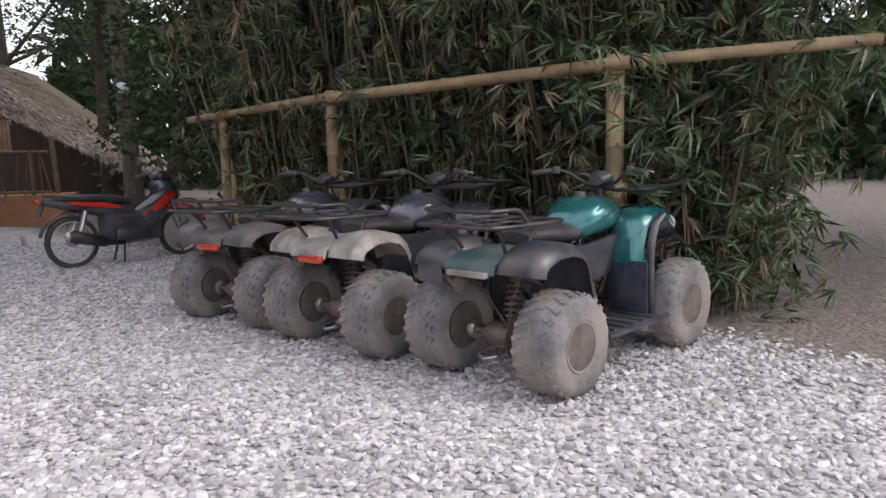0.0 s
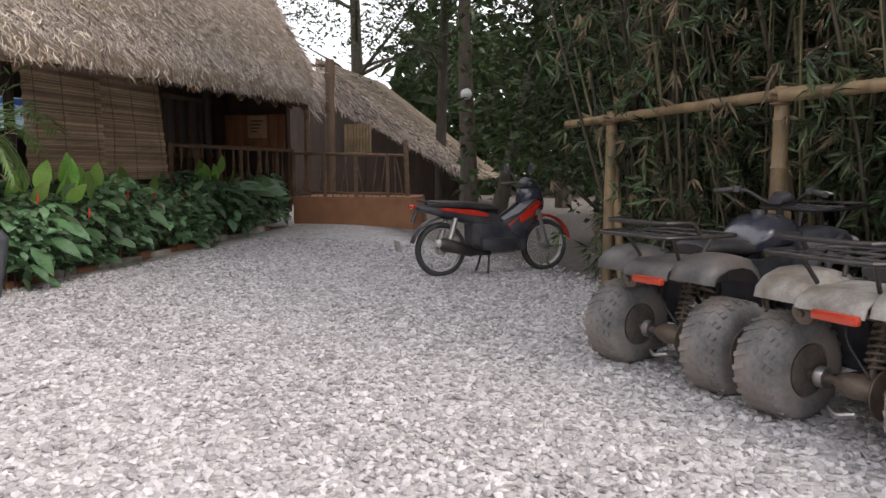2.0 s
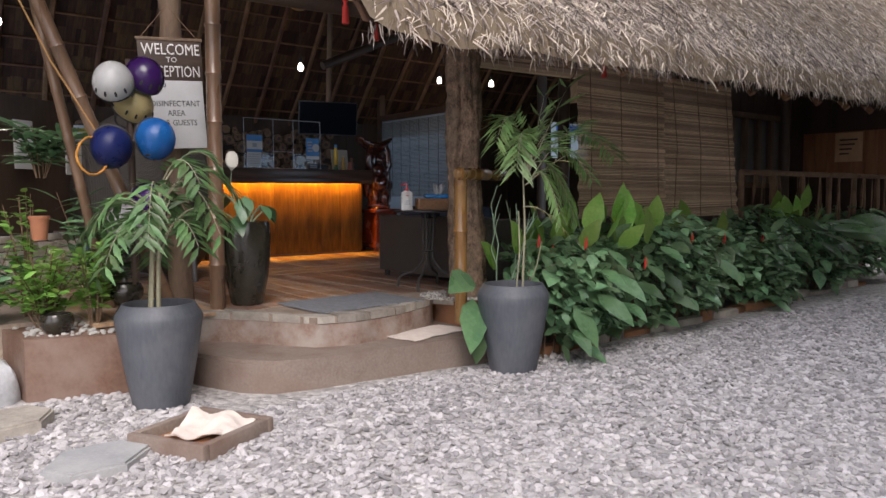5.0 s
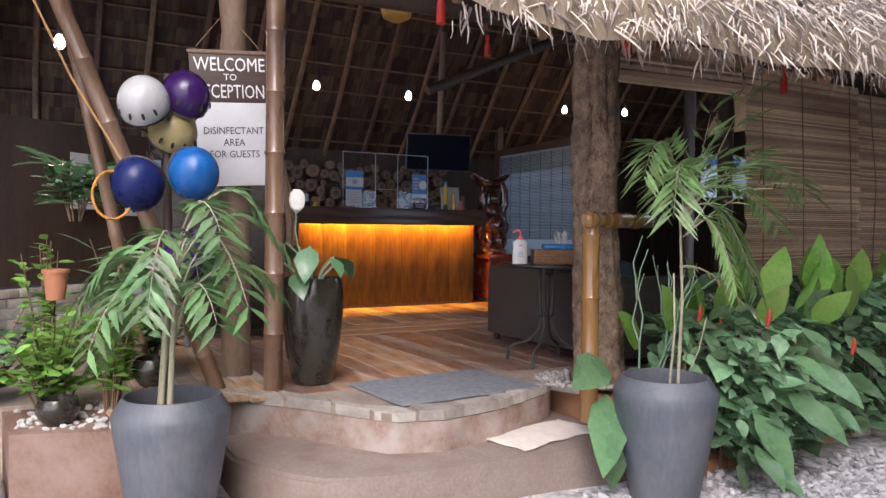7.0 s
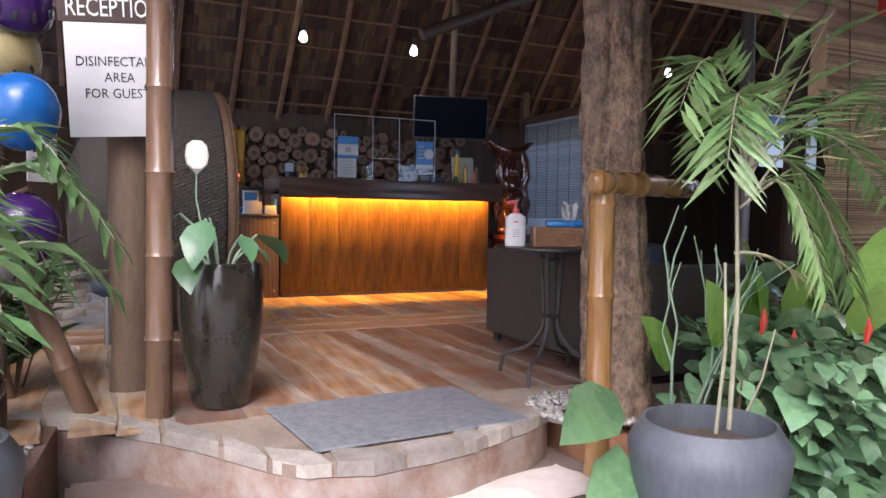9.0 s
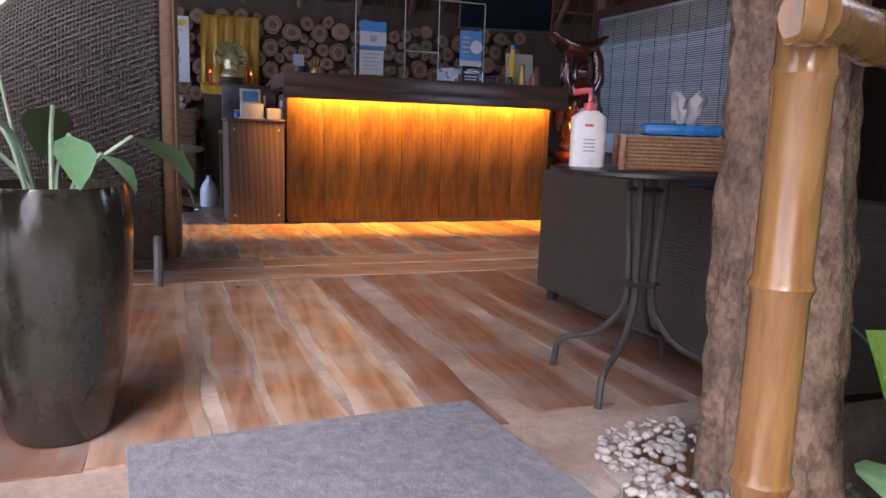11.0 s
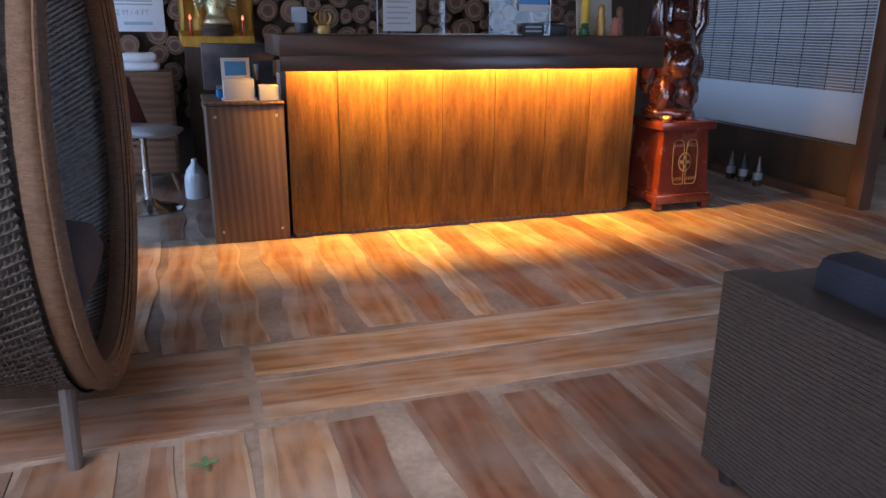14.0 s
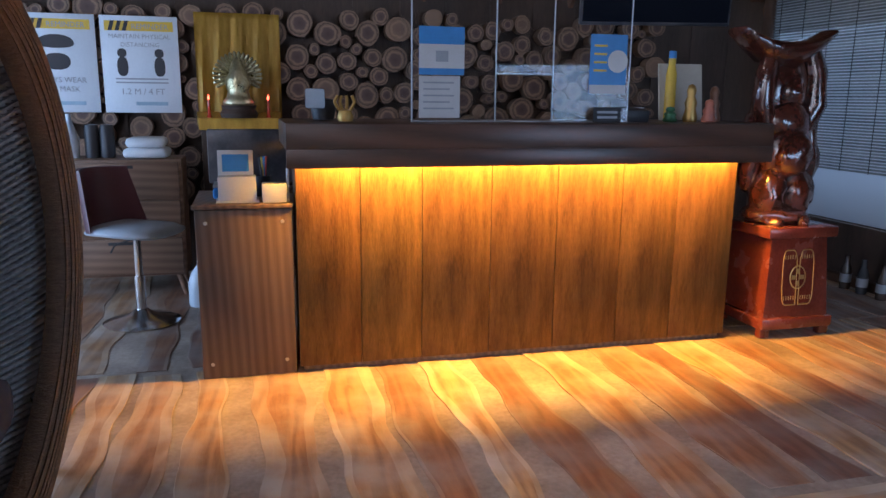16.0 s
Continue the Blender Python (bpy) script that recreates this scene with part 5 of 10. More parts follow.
def oval(x, yc, zc, ry, rz, n=16, p=2.4, flat=0.0):
    """A ring of a superellipse in y and z at x."""
    out = []
    for k in range(n):
        a = 2 * math.pi * k / n
        c, s = math.cos(a), math.sin(a)
        out.append((x, yc + ry * math.copysign(abs(c) ** (2 / p), c), zc + rz * math.copysign(abs(s) ** (2 / p), s) * (1 - flat * (s < 0))))
    return out


def atv(m, paint, tank_paint, rear_paint, label, red_lamp=True):
    th = thing("quad_bike", m, label, "quad bike", "row of parked quad bikes")
    rx, fx = -0.62, 0.62
    for y in (-1, 1):
        wheel(th, rx, y * 0.395, 0.272, 0.275, 0.125, y)
        wheel(th, fx, y * 0.405, 0.28, 0.19, 0.13, y)
    part("rear_axle", tube(B(), [(rx, -0.36, 0.258), (rx, 0.36, 0.258)], 0.022, 10), RUSTY, th, "rusty solid rear axle")
    for y in (-0.2, 0.2):
        part("hub_flange", lathe(B(), [(0, -0.03), (0.05, -0.03), (0.055, -0.01), (0.055, 0.01), (0.035, 0.03), (0, 0.03)], 12, axis="y", m=pose(rx, y, 0.258)), STEEL, th)
    bm = lathe(B(), [(0, -0.09), (0.04, -0.085), (0.058, -0.04), (0.062, 0.0), (0.058, 0.04), (0.04, 0.085), (0, 0.09)], 16, axis="y", m=pose(rx, 0.02, 0.258))
    box(bm, rx, rx + 0.16, -0.05, 0.07, 0.215, 0.30, 0.012)
    part("axle_housing", bm, RUSTY, th, "greasy axle carrier")
    part("sprocket", lathe(B(), [(0.03, -0.004), (0.115, -0.004), (0.12, 0), (0.115, 0.004), (0.03, 0.004)], 30, axis="y", m=pose(rx, -0.12, 0.258), closed=True), RUSTY, th)
    bm = B()
    for y in (-0.13, 0.15):
        tube(bm, arc([(rx, y, 0.258), (rx + 0.25, y, 0.25), (-0.15, y * 0.7, 0.30)]), 0.024, 8)
    tube(bm, [(rx + 0.22, -0.13, 0.25), (rx + 0.22, 0.15, 0.25)], 0.02, 8)
    part("swing_arm", bm, BLACK_STEEL, th)
    bm = B()
    tube(bm, arc([(rx - 0.10, -0.05, 0.16), (rx - 0.13, 0.02, 0.14), (rx - 0.10, 0.09, 0.16), (rx + 0.05, 0.09, 0.17)]), 0.01, 6)
    tube(bm, arc([(rx - 0.10, -0.05, 0.16), (rx + 0.05, -0.05, 0.17)]), 0.01, 6)
    part("guard_loop", bm, STEEL, th)
    # shock absorbers
    def shock(name, a, b, r):
        a, b = Vector(a), Vector(b)
        bm = tube(B(), [a, b], r * 0.35, 8)
        pts = []
        d = (b - a)
        side = d.cross(Vector((0, 1, 0))).normalized()
        up = d.cross(side).normalized()
        for k in range(7 * 10 + 1):
            s = 0.15 + 0.7 * k / 70
            t = 2 * math.pi * k / 10
            pts.append(a + d * s + (side * math.cos(t) + up * math.sin(t)) * r)
        tube(bm, pts, r * 0.2, 5)
        part(name, bm, RUSTY, th, "rusty coil-over shock absorber")
    shock("rear_shock", (rx + 0.04, -0.02, 0.30), (rx + 0.14, -0.02, 0.62), 0.042)
    for y in (-1, 1):
        shock("front_shock", (fx - 0.02, y * 0.24, 0.27), (fx - 0.08, y * 0.16, 0.60), 0.038)
        bm = tube(B(), [(fx, y * 0.36, 0.26), (fx - 0.1, y * 0.12, 0.22)], 0.016, 7)
        tube(bm, [(fx - 0.02, y * 0.36, 0.28), (fx + 0.08, y * 0.12, 0.24)], 0.016, 7)
        tube(bm, [(fx - 0.1, y * 0.34, 0.27), (fx - 0.14, 0, 0.3)], 0.01, 6)
        part("front_arm", bm, BLACK_STEEL, th)
    bm = B()
    for y in (-0.12, 0.12):
        tube(bm, arc([(rx + 0.02, y, 0.66), (-0.2, y, 0.62), (0.1, y, 0.66), (0.45, y, 0.74), (0.66, y, 0.5), (0.5, y, 0.26), (-0.1, y, 0.24), (-0.3, y, 0.45), (rx + 0.1, y, 0.64)]), 0.016, 7)
    for x, z in ((rx + 0.05, 0.65), (0.45, 0.73), (-0.1, 0.24), (0.5, 0.26)):
        tube(bm, [(x, -0.12, z), (x, 0.12, z)], 0.014, 7)
    part("frame", bm, BLACK_STEEL, th)
    bm = boxed(-0.22, 0.12, -0.13, 0.13, 0.24, 0.46, 0.03)
    for k in range(5):
        box(bm, -0.04 + k * 0.03, -0.025 + k * 0.03, -0.12, 0.12, 0.46, 0.56, 0.004)
    lathe(bm, [(0, -0.17), (0.08, -0.165), (0.09, -0.14), (0.09, 0.12), (0.08, 0.15), (0, 0.16)], 18, axis="y", m=pose(-0.05, 0, 0.33))
    part("engine", bm, RUSTY, th, "grimy air-cooled engine block")
    bm = tube(B(), arc([(0.1, -0.1, 0.42), (0.0, -0.2, 0.36), (-0.35, -0.18, 0.5), (-0.5, 0.17, 0.58)]), 0.018, 8)
    part("exhaust_pipe", bm, RUSTY, th)
    bm = lathe(B(), [(0.0, -0.19), (0.018, -0.19), (0.022, -0.17), (0.058, -0.16), (0.062, -0.14), (0.062, 0.14), (0.05, 0.16), (0, 0.165)], 18, axis="x", m=pose(rx - 0.04, 0.17, 0.62, 0, -8, 0))
    part("muffler", bm, RUSTY, th, "dented dusty exhaust muffler")
    # bodywork
    for y in (-1, 1):
        path = [(-0.86, 0.64), (-0.85, 0.69), (-0.80, 0.735), (-0.70, 0.77), (-0.58, 0.775), (-0.48, 0.75), (-0.41, 0.69), (-0.37, 0.60)]
        bm = shell(path, y * 0.15, y * 0.45, 0.008, 0.012, 0.05, 8)
        part("inner_guard", shell([(-0.40, 0.68), (-0.36, 0.58), (-0.32, 0.44), (-0.30, 0.27)], y * 0.15, y * 0.42, 0.01, 0.015, 0.02), BLACK_PLASTIC, th, "scuffed black splash guard", smooth=60)
        part("rear_fender", bm, rear_paint, th, "scuffed moulded rear mudguard", smooth=60)
        path = [(0.235, 0.56), (0.24, 0.62), (0.25, 0.70), (0.29, 0.80), (0.38, 0.86), (0.50, 0.87), (0.60, 0.85), (0.67, 0.80)]
        part("front_fender", shell(path, y * 0.10, y * 0.35, 0.008, 0.02, 0.04), paint, th, "curved front mudguard", smooth=60)
        bm = boxed(-0.30, 0.28, y * 0.17, y * 0.49, 0.235, 0.262, 0.01)
        for k in range(5):
            box(bm, -0.22 + k * 0.1, -0.2 + k * 0.1, y * 0.22, y * 0.46, 0.262, 0.275)
        part("footwell", bm, BLACK_PLASTIC, th)
        part("footwell_panel", shell([(0.235, 0.25), (0.225, 0.4), (0.23, 0.58)], y * 0.14, y * 0.40, 0.01, 0.01, 0.0), NAVY_PLASTIC, th, "glossy dark leg guard", smooth=60)
        part("guard_rim", shell([(0.315, 0.26), (0.295, 0.42), (0.30, 0.60), (0.315, 0.70), (0.36, 0.80), (0.45, 0.85)], y * 0.35, y * 0.40, 0.008, 0.008, 0.01), BLACK_PLASTIC, th, smooth=60)
        part("side_panel", loft([[(-0.40, y * 0.14, 0.50), (-0.40, y * 0.17, 0.72), (-0.40, y * 0.15, 0.72), (-0.40, y * 0.12, 0.5)], [(-0.05, y * 0.16, 0.46), (-0.05, y * 0.19, 0.70), (-0.05, y * 0.16, 0.70), (-0.05, y * 0.13, 0.46)],
                                 [(0.26, y * 0.15, 0.5), (0.26, y * 0.2, 0.74), (0.26, y * 0.17, 0.74), (0.26, y * 0.12, 0.5)]]), BLACK_PLASTIC, th)
    part("rear_bridge", shell([(-0.88, 0.63), (-0.86, 0.68), (-0.78, 0.72), (-0.5, 0.73)], -0.17, 0.17, 0.01, 0.01), rear_paint if red_lamp else mat("pale_teal_paint", (0.02, 0.06, 0.062), (0.06, 0.11, 0.11), 0.4, 5, 60, 0.08, dirt=(0.3, 0.27, 0.24), dirt_amount=0.3), th, smooth=60)
    part("seat", loft([oval(-0.50, 0, 0.775, 0.11, 0.03), oval(-0.46, 0, 0.785, 0.14, 0.05), oval(-0.25, 0, 0.775, 0.15, 0.055), oval(-0.05, 0, 0.76, 0.13, 0.05), oval(0.05, 0, 0.77, 0.10, 0.04)]), VINYL, th, "dark vinyl saddle", smooth=50)
    part("tank_cover", loft([oval(-0.08, 0, 0.77, 0.09, 0.05), oval(-0.03, 0, 0.80, 0.16, 0.09), oval(0.09, 0, 0.84, 0.20, 0.125), oval(0.24, 0, 0.85, 0.19, 0.12), oval(0.38, 0, 0.84, 0.14, 0.09), oval(0.46, 0, 0.83, 0.1, 0.05)]), tank_paint, th, "rounded glossy tank cover", smooth=60)
    part("fuel_cap", lathe(B(), [(0.0, 0.02), (0.035, 0.018), (0.04, 0), (0.04, -0.03), (0, -0.03)], 16, m=pose(0.13, 0, 0.975)), BLACK_PLASTIC, th)
    part("nose", loft([oval(0.56, 0, 0.78, 0.24, 0.09), oval(0.75, 0, 0.76, 0.26, 0.10), oval(0.9, 0, 0.70, 0.22, 0.09), oval(0.95, 0, 0.68, 0.15, 0.05)]), paint, th, smooth=60)
    for y in (-0.15, 0.15):
        part("headlight", lathe(B(), [(0, 0.03), (0.05, 0.025), (0.06, 0.0), (0.055, -0.03), (0, -0.05)], 16, axis="x", m=pose(0.93, y, 0.74)), plain("lamp_lens", (0.6, 0.6, 0.6), 0.15), th)
    # racks
    def rack(x0, x1, w, z, n, lip, hoop=0.0):
        bm = B()
        loop = arc([(x0, 0, z + lip), (x0, w, z + lip), (x1, w * 0.95, z), (x1, 0, z)], 3)
        for s in (-1, 1):
            tube(bm, [(p.x, p.y * s, p.z) for p in loop], 0.012, 7)
        if hoop:
            e = (x1 - x0) / abs(x1 - x0)
            tube(bm, arc([(x0 + 0.30 * e, -w * 0.85, z), (x0 + 0.24 * e, -w * 0.85, z + hoop), (x0 + 0.03 * e, -w * 0.8, z + hoop), (x0 + 0.03 * e, w * 0.8, z + hoop), (x0 + 0.24 * e, w * 0.85, z + hoop), (x0 + 0.30 * e, w * 0.85, z)], 3), 0.013, 8)
        for k in range(n):
            y = -w * 0.75 + 1.5 * w * k / (n - 1)
            tube(bm, [(x0, y, z + lip), (x0 + 0.05 * (x1 - x0) / abs(x1 - x0), y, z + 0.005), (x1, y, z)], 0.006, 6)
        for s in (0.3, 0.65):
            x = x0 + (x1 - x0) * s
            tube(bm, [(x, -w, z + lip * (1 - s) * 0.4), (x, w, z + lip * (1 - s) * 0.4)], 0.009, 6)
        for s in (-1, 1):
            tube(bm, [(x0 + (x1 - x0) * 0.25, s * w * 0.6, z), (x0 + (x1 - x0) * 0.4, s * w * 0.5, z - 0.14)], 0.011, 6)
            tube(bm, [(x0 + (x1 - x0) * 0.8, s * w * 0.6, z), (x0 + (x1 - x0) * 0.7, s * w * 0.5, z - 0.12)], 0.011, 6)
        return bm
    part("rear_rack", rack(-1.0, -0.38, 0.30, 0.875, 4, 0.01, 0.085), BLACK_STEEL, th, "black tubular luggage rack")
    part("front_rack", rack(0.98, 0.46, 0.27, 0.985, 4, 0.03), BLACK_STEEL, th, "black tubular luggage rack")
    # steering
    part("steering_column", tube(B(), [(0.48, 0, 0.4), (0.34, 0, 1.0)], 0.02, 8), BLACK_STEEL, th)
    bar = arc([(0.20, 0.40, 1.10), (0.30, 0.24, 1.12), (0.36, 0.09, 1.02), (0.36, -0.09, 1.02), (0.30, -0.24, 1.12), (0.20, -0.40, 1.10)])
    hb = part("handlebar", tube(B(), bar, 0.0115, 8), BLACK_STEEL, th)
    for y in (-1, 1):
        part("grip", tube(B(), [(0.20, y * 0.41, 1.10), (0.26, y * 0.30, 1.115)], 0.018, 9), VINYL, hb)
        part("lever", tube(B(), arc([(0.29, y * 0.27, 1.12), (0.30, y * 0.33, 1.115), (0.26, y * 0.42, 1.105)]), 0.006, 6), STEEL, hb)
        part("switch_box", boxed(0.245, 0.29, y * 0.25, y * 0.29, 1.095, 1.14, 0.008), BLACK_PLASTIC, hb)
    part("instrument_pod", loft([oval(0.30, 0, 1.05, 0.05, 0.03, 12), oval(0.36, 0, 1.07, 0.08, 0.04, 12), oval(0.42, 0, 1.05, 0.06, 0.035, 12)]), BLACK_PLASTIC, th, smooth=50)
    bm = B()
    for z, w in ((0.42, 0.2), (0.56, 0.24)):
        tube(bm, arc([(0.75, -w, z), (0.99, -w * 0.8, z), (0.99, w * 0.8, z), (0.75, w, z)]), 0.013, 7)
    for y in (-0.12, 0.12):
        tube(bm, [(0.97, y, 0.40), (0.99, y, 0.66)], 0.012, 7)
    part("front_bumper", bm, BLACK_STEEL, th)
    if red_lamp:
        part("tail_light", boxed(-0.915, -0.87, -0.16, 0.06, 0.60, 0.645, 0.012), RED_LENS, th, "orange-red tail light")
    else:
        part("tail_light", boxed(-0.915, -0.875, -0.14, 0.12, 0.615, 0.645, 0.006), PALE_PLASTIC, th, "pale empty lamp housing")
        part("speaker_horn", lathe(B(), [(0.0, 0.0), (0.03, 0.01), (0.045, 0.0), (0.05, -0.03), (0.03, -0.05), (0, -0.05)], 16, axis="x", m=pose(-0.85, 0.1, 0.56, 0, 0, 180)), RUSTY, th)
    part("number_plate", boxed(-0.90, -0.895, -0.09, 0.09, 0.56, 0.66, 0.002, pose(0, 0.26 if not red_lamp else 0.0, 0)), BLACK_PLASTIC, th) if not red_lamp else None
    part("cable", tube(B(), arc([(rx, -0.05, 0.30), (rx - 0.06, 0.05, 0.48), (rx + 0.05, 0.12, 0.62)]), 0.005, 5), BLACK_PLASTIC, th)
    return th


def at_heading(x, y, deg, back=0.62):
    """Pose from the middle of the rear axle and the heading."""
    a = radians(deg)
    return pose(x + back * math.cos(a), y + back * math.sin(a), 0, 0, 0, deg)


FADED_PLASTIC = mat("faded_black_fender", (0.014, 0.017, 0.026), (0.06, 0.063, 0.075), 0.35, 5, 60, 0.12, dirt=(0.24, 0.20, 0.17), dirt_amount=0.2, dirt_scale=6)
atv(at_heading(1.02, 3.82, 34.5), NAVY_PLASTIC, TEAL_PAINT, FADED_PLASTIC, "muddy quad bike with metallic teal tank and dark fenders", False)
atv(at_heading(0.20, 4.80, 37.5), NAVY_PLASTIC, NAVY_PLASTIC, PALE_PLASTIC, "muddy quad bike with navy body and dusty pale rear fenders")
atv(at_heading(-0.54, 5.76, 42), BLACK_PLASTIC, NAVY_PLASTIC, mat("grey_plastic", (0.04, 0.04, 0.045), (0.12, 0.115, 0.115), 0.45, 5, 60, 0.1, dirt=(0.25, 0.21, 0.18), dirt_amount=0.3), "muddy black quad bike with long rear rack and red lamp")
for ob in [o for o in bpy.data.objects if o.name.startswith("quad_bike")][:1]:
    for c in [c for c in ob.children if c.name.startswith("front_fender")]:
        c.data.materials[0] = TEAL_PAINT


def motorcycle(m):
    th = thing("motorcycle", m, "red and black underbone motorcycle on its centre stand", "motorcycle")
    red = plain("red_fairing", (0.70, 0.045, 0.025), 0.25, coat=0.6)
    alloy = plain("pale_alloy", (0.62, 0.61, 0.6), 0.45, 0.15)
    for x in (-0.62, 0.62):
        R = 0.285
        t = part("wheel", lathe(B(), [(R - 0.056, -0.028), (R - 0.03, -0.042), (R - 0.008, -0.028), (R, 0), (R - 0.008, 0.028), (R - 0.03, 0.042), (R - 0.056, 0.028)], 40, axis="y", closed=True), TYRE_BLACK, th, "thin black tyre", m=pose(x, 0, R))
        part("rim", lathe(B(), [(R - 0.066, -0.026), (R - 0.044, -0.028), (R - 0.044, 0.028), (R - 0.066, 0.026), (R - 0.072, 0.0)], 40, axis="y", closed=True), alloy, t, "bright alloy rim")
        for k in range(36):
            a = 2 * math.pi * k / 36
            b = a + (0.35 if k % 2 else -0.35)
            part("spoke", tube(B(), [(0.03 * math.cos(b), 0.03 * (1 if k % 4 < 2 else -1), 0.03 * math.sin(b)), ((R - 0.07) * math.cos(a), 0, (R - 0.07) * math.sin(a))], 0.0018, 3, caps=False), alloy, t)
        part("hub", lathe(B(), [(0, -0.06), (0.05, -0.055), (0.055, -0.02), (0.04, 0), (0.055, 0.02), (0.05, 0.055), (0, 0.06)], 18, axis="y"), STEEL, t)
    part("seat", loft([oval(-0.78, 0, 0.76, 0.05, 0.02), oval(-0.72, 0, 0.765, 0.10, 0.035), oval(-0.4, 0, 0.745, 0.13, 0.045), oval(-0.1, 0, 0.72, 0.11, 0.045), oval(0.02, 0, 0.69, 0.06, 0.03)]), VINYL, th, "long black dual seat", smooth=50)
    part("tail_body", loft([oval(-0.93, 0, 0.75, 0.02, 0.015), oval(-0.85, 0, 0.725, 0.07, 0.04), oval(-0.6, 0, 0.68, 0.11, 0.06), oval(-0.3, 0, 0.62, 0.12, 0.09), oval(-0.05, 0, 0.56, 0.10, 0.12), oval(0.05, 0, 0.54, 0.07, 0.10)]), BLACK_PLASTIC, th, smooth=60)
    for y in (-1, 1):
        part("red_stripe", loft([[(-0.66, y * 0.115, 0.705), (-0.66, y * 0.118, 0.73), (-0.66, y * 0.11, 0.73), (-0.66, y * 0.107, 0.705)], [(-0.3, y * 0.128, 0.64), (-0.3, y * 0.132, 0.70), (-0.3, y * 0.12, 0.70), (-0.3, y * 0.118, 0.64)], [(-0.12, y * 0.118, 0.62), (-0.12, y * 0.12, 0.65), (-0.12, y * 0.11, 0.65), (-0.12, y * 0.108, 0.62)]]), red, th, "red side stripe")
        part("leg_shield", loft([[(0.06, y * 0.05, 0.50), (0.06, y * 0.11, 0.50), (0.06, y * 0.11, 0.58), (0.06, y * 0.05, 0.60)], [(0.22, y * 0.05, 0.42), (0.22, y * 0.17, 0.42), (0.22, y * 0.17, 0.66), (0.22, y * 0.05, 0.70)],
                                 [(0.36, y * 0.05, 0.50), (0.36, y * 0.18, 0.52), (0.36, y * 0.17, 0.76), (0.36, y * 0.05, 0.80)], [(0.46, y * 0.04, 0.68), (0.46, y * 0.13, 0.70), (0.46, y * 0.12, 0.82), (0.46, y * 0.04, 0.85)]]), BLACK_PLASTIC, th, "black leg shield", smooth=30)
        part("red_panel", loft([[(0.10, y * 0.125, 0.50), (0.10, y * 0.13, 0.53), (0.10, y * 0.12, 0.53), (0.10, y * 0.115, 0.50)], [(0.24, y * 0.172, 0.55), (0.24, y * 0.178, 0.64), (0.24, y * 0.168, 0.64), (0.24, y * 0.165, 0.55)], [(0.37, y * 0.182, 0.62), (0.37, y * 0.182, 0.74), (0.37, y * 0.170, 0.74), (0.37, y * 0.170, 0.62)], [(0.47, y * 0.135, 0.70), (0.47, y * 0.135, 0.79), (0.47, y * 0.12, 0.79), (0.47, y * 0.12, 0.70)]]), red, th, "glossy red fairing panel", smooth=30)
        part("fork", tube(B(), [(0.62, y * 0.075, 0.285), (0.47, y * 0.07, 0.78)], 0.02, 9), STEEL, th)
        part("shock", tube(B(), [(-0.60, y * 0.12, 0.33), (-0.55, y * 0.12, 0.45), (-0.50, y * 0.12, 0.62)], [0.025, 0.034, 0.026], 10), STEEL, th, "bright rear shock absorber")
        part("mirror", lathe(B(), [(0, 0.012), (0.05, 0.01), (0.058, 0), (0.05, -0.015), (0, -0.03)], 16, axis="x", m=pose(0.30, y * 0.27, 1.12)), BLACK_PLASTIC, th)
        part("mirror_stem", tube(B(), arc([(0.38, y * 0.16, 0.97), (0.35, y * 0.22, 1.06), (0.30, y * 0.27, 1.10)]), 0.006, 6), BLACK_STEEL, th)
    part("red_shield_front", loft([oval(0.40, 0, 0.72, 0.13, 0.08, 12), oval(0.50, 0, 0.75, 0.12, 0.09, 12), oval(0.58, 0, 0.74, 0.05, 0.05, 12)]), red, th, smooth=60)
    part("dark_panel", loft([[(0.02, 0, 0.32), (0.02, 0.11, 0.36), (0.02, 0.11, 0.5), (0.02, 0, 0.52), (0.02, -0.11, 0.5), (0.02, -0.11, 0.36)], [(0.3, 0, 0.32), (0.3, 0.14, 0.36), (0.3, 0.14, 0.52), (0.3, 0, 0.56), (0.3, -0.14, 0.52), (0.3, -0.14, 0.36)]]), BLACK_PLASTIC, th)
    part("front_mudguard", shell([(0.62 + 0.32 * math.cos(a), 0.285 + 0.32 * math.sin(a)) for a in np.linspace(0.15, 2.3, 10)][::-1], -0.055, 0.055, 0.005, 0.02), red, th, "red front mudguard", smooth=60)
    part("rear_mudguard", shell([(-0.62 + 0.33 * math.cos(a), 0.285 + 0.33 * math.sin(a)) for a in np.linspace(1.2, 2.9, 8)][::-1], -0.06, 0.06, 0.005, 0.01), BLACK_PLASTIC, th, smooth=60)
    part("front_cowl", loft([oval(0.30, 0, 0.80, 0.07, 0.10, 12), oval(0.40, 0, 0.84, 0.13, 0.12, 12), oval(0.50, 0, 0.82, 0.12, 0.13, 12), oval(0.58, 0, 0.74, 0.06, 0.08, 12)]), NAVY_PLASTIC, th, "glossy dark front cowl", smooth=60)
    part("handlebar_cowl", loft([oval(0.30, 0, 0.95, 0.05, 0.03, 12), oval(0.38, 0, 0.97, 0.12, 0.06, 12), oval(0.47, 0, 0.95, 0.11, 0.06, 12), oval(0.53, 0, 0.92, 0.05, 0.03, 12)]), BLACK_PLASTIC, th, smooth=60)
    part("handlebar", tube(B(), arc([(0.26, 0.33, 0.95), (0.36, 0.15, 0.97), (0.36, -0.15, 0.97), (0.26, -0.33, 0.95)]), 0.014, 8), BLACK_STEEL, th)
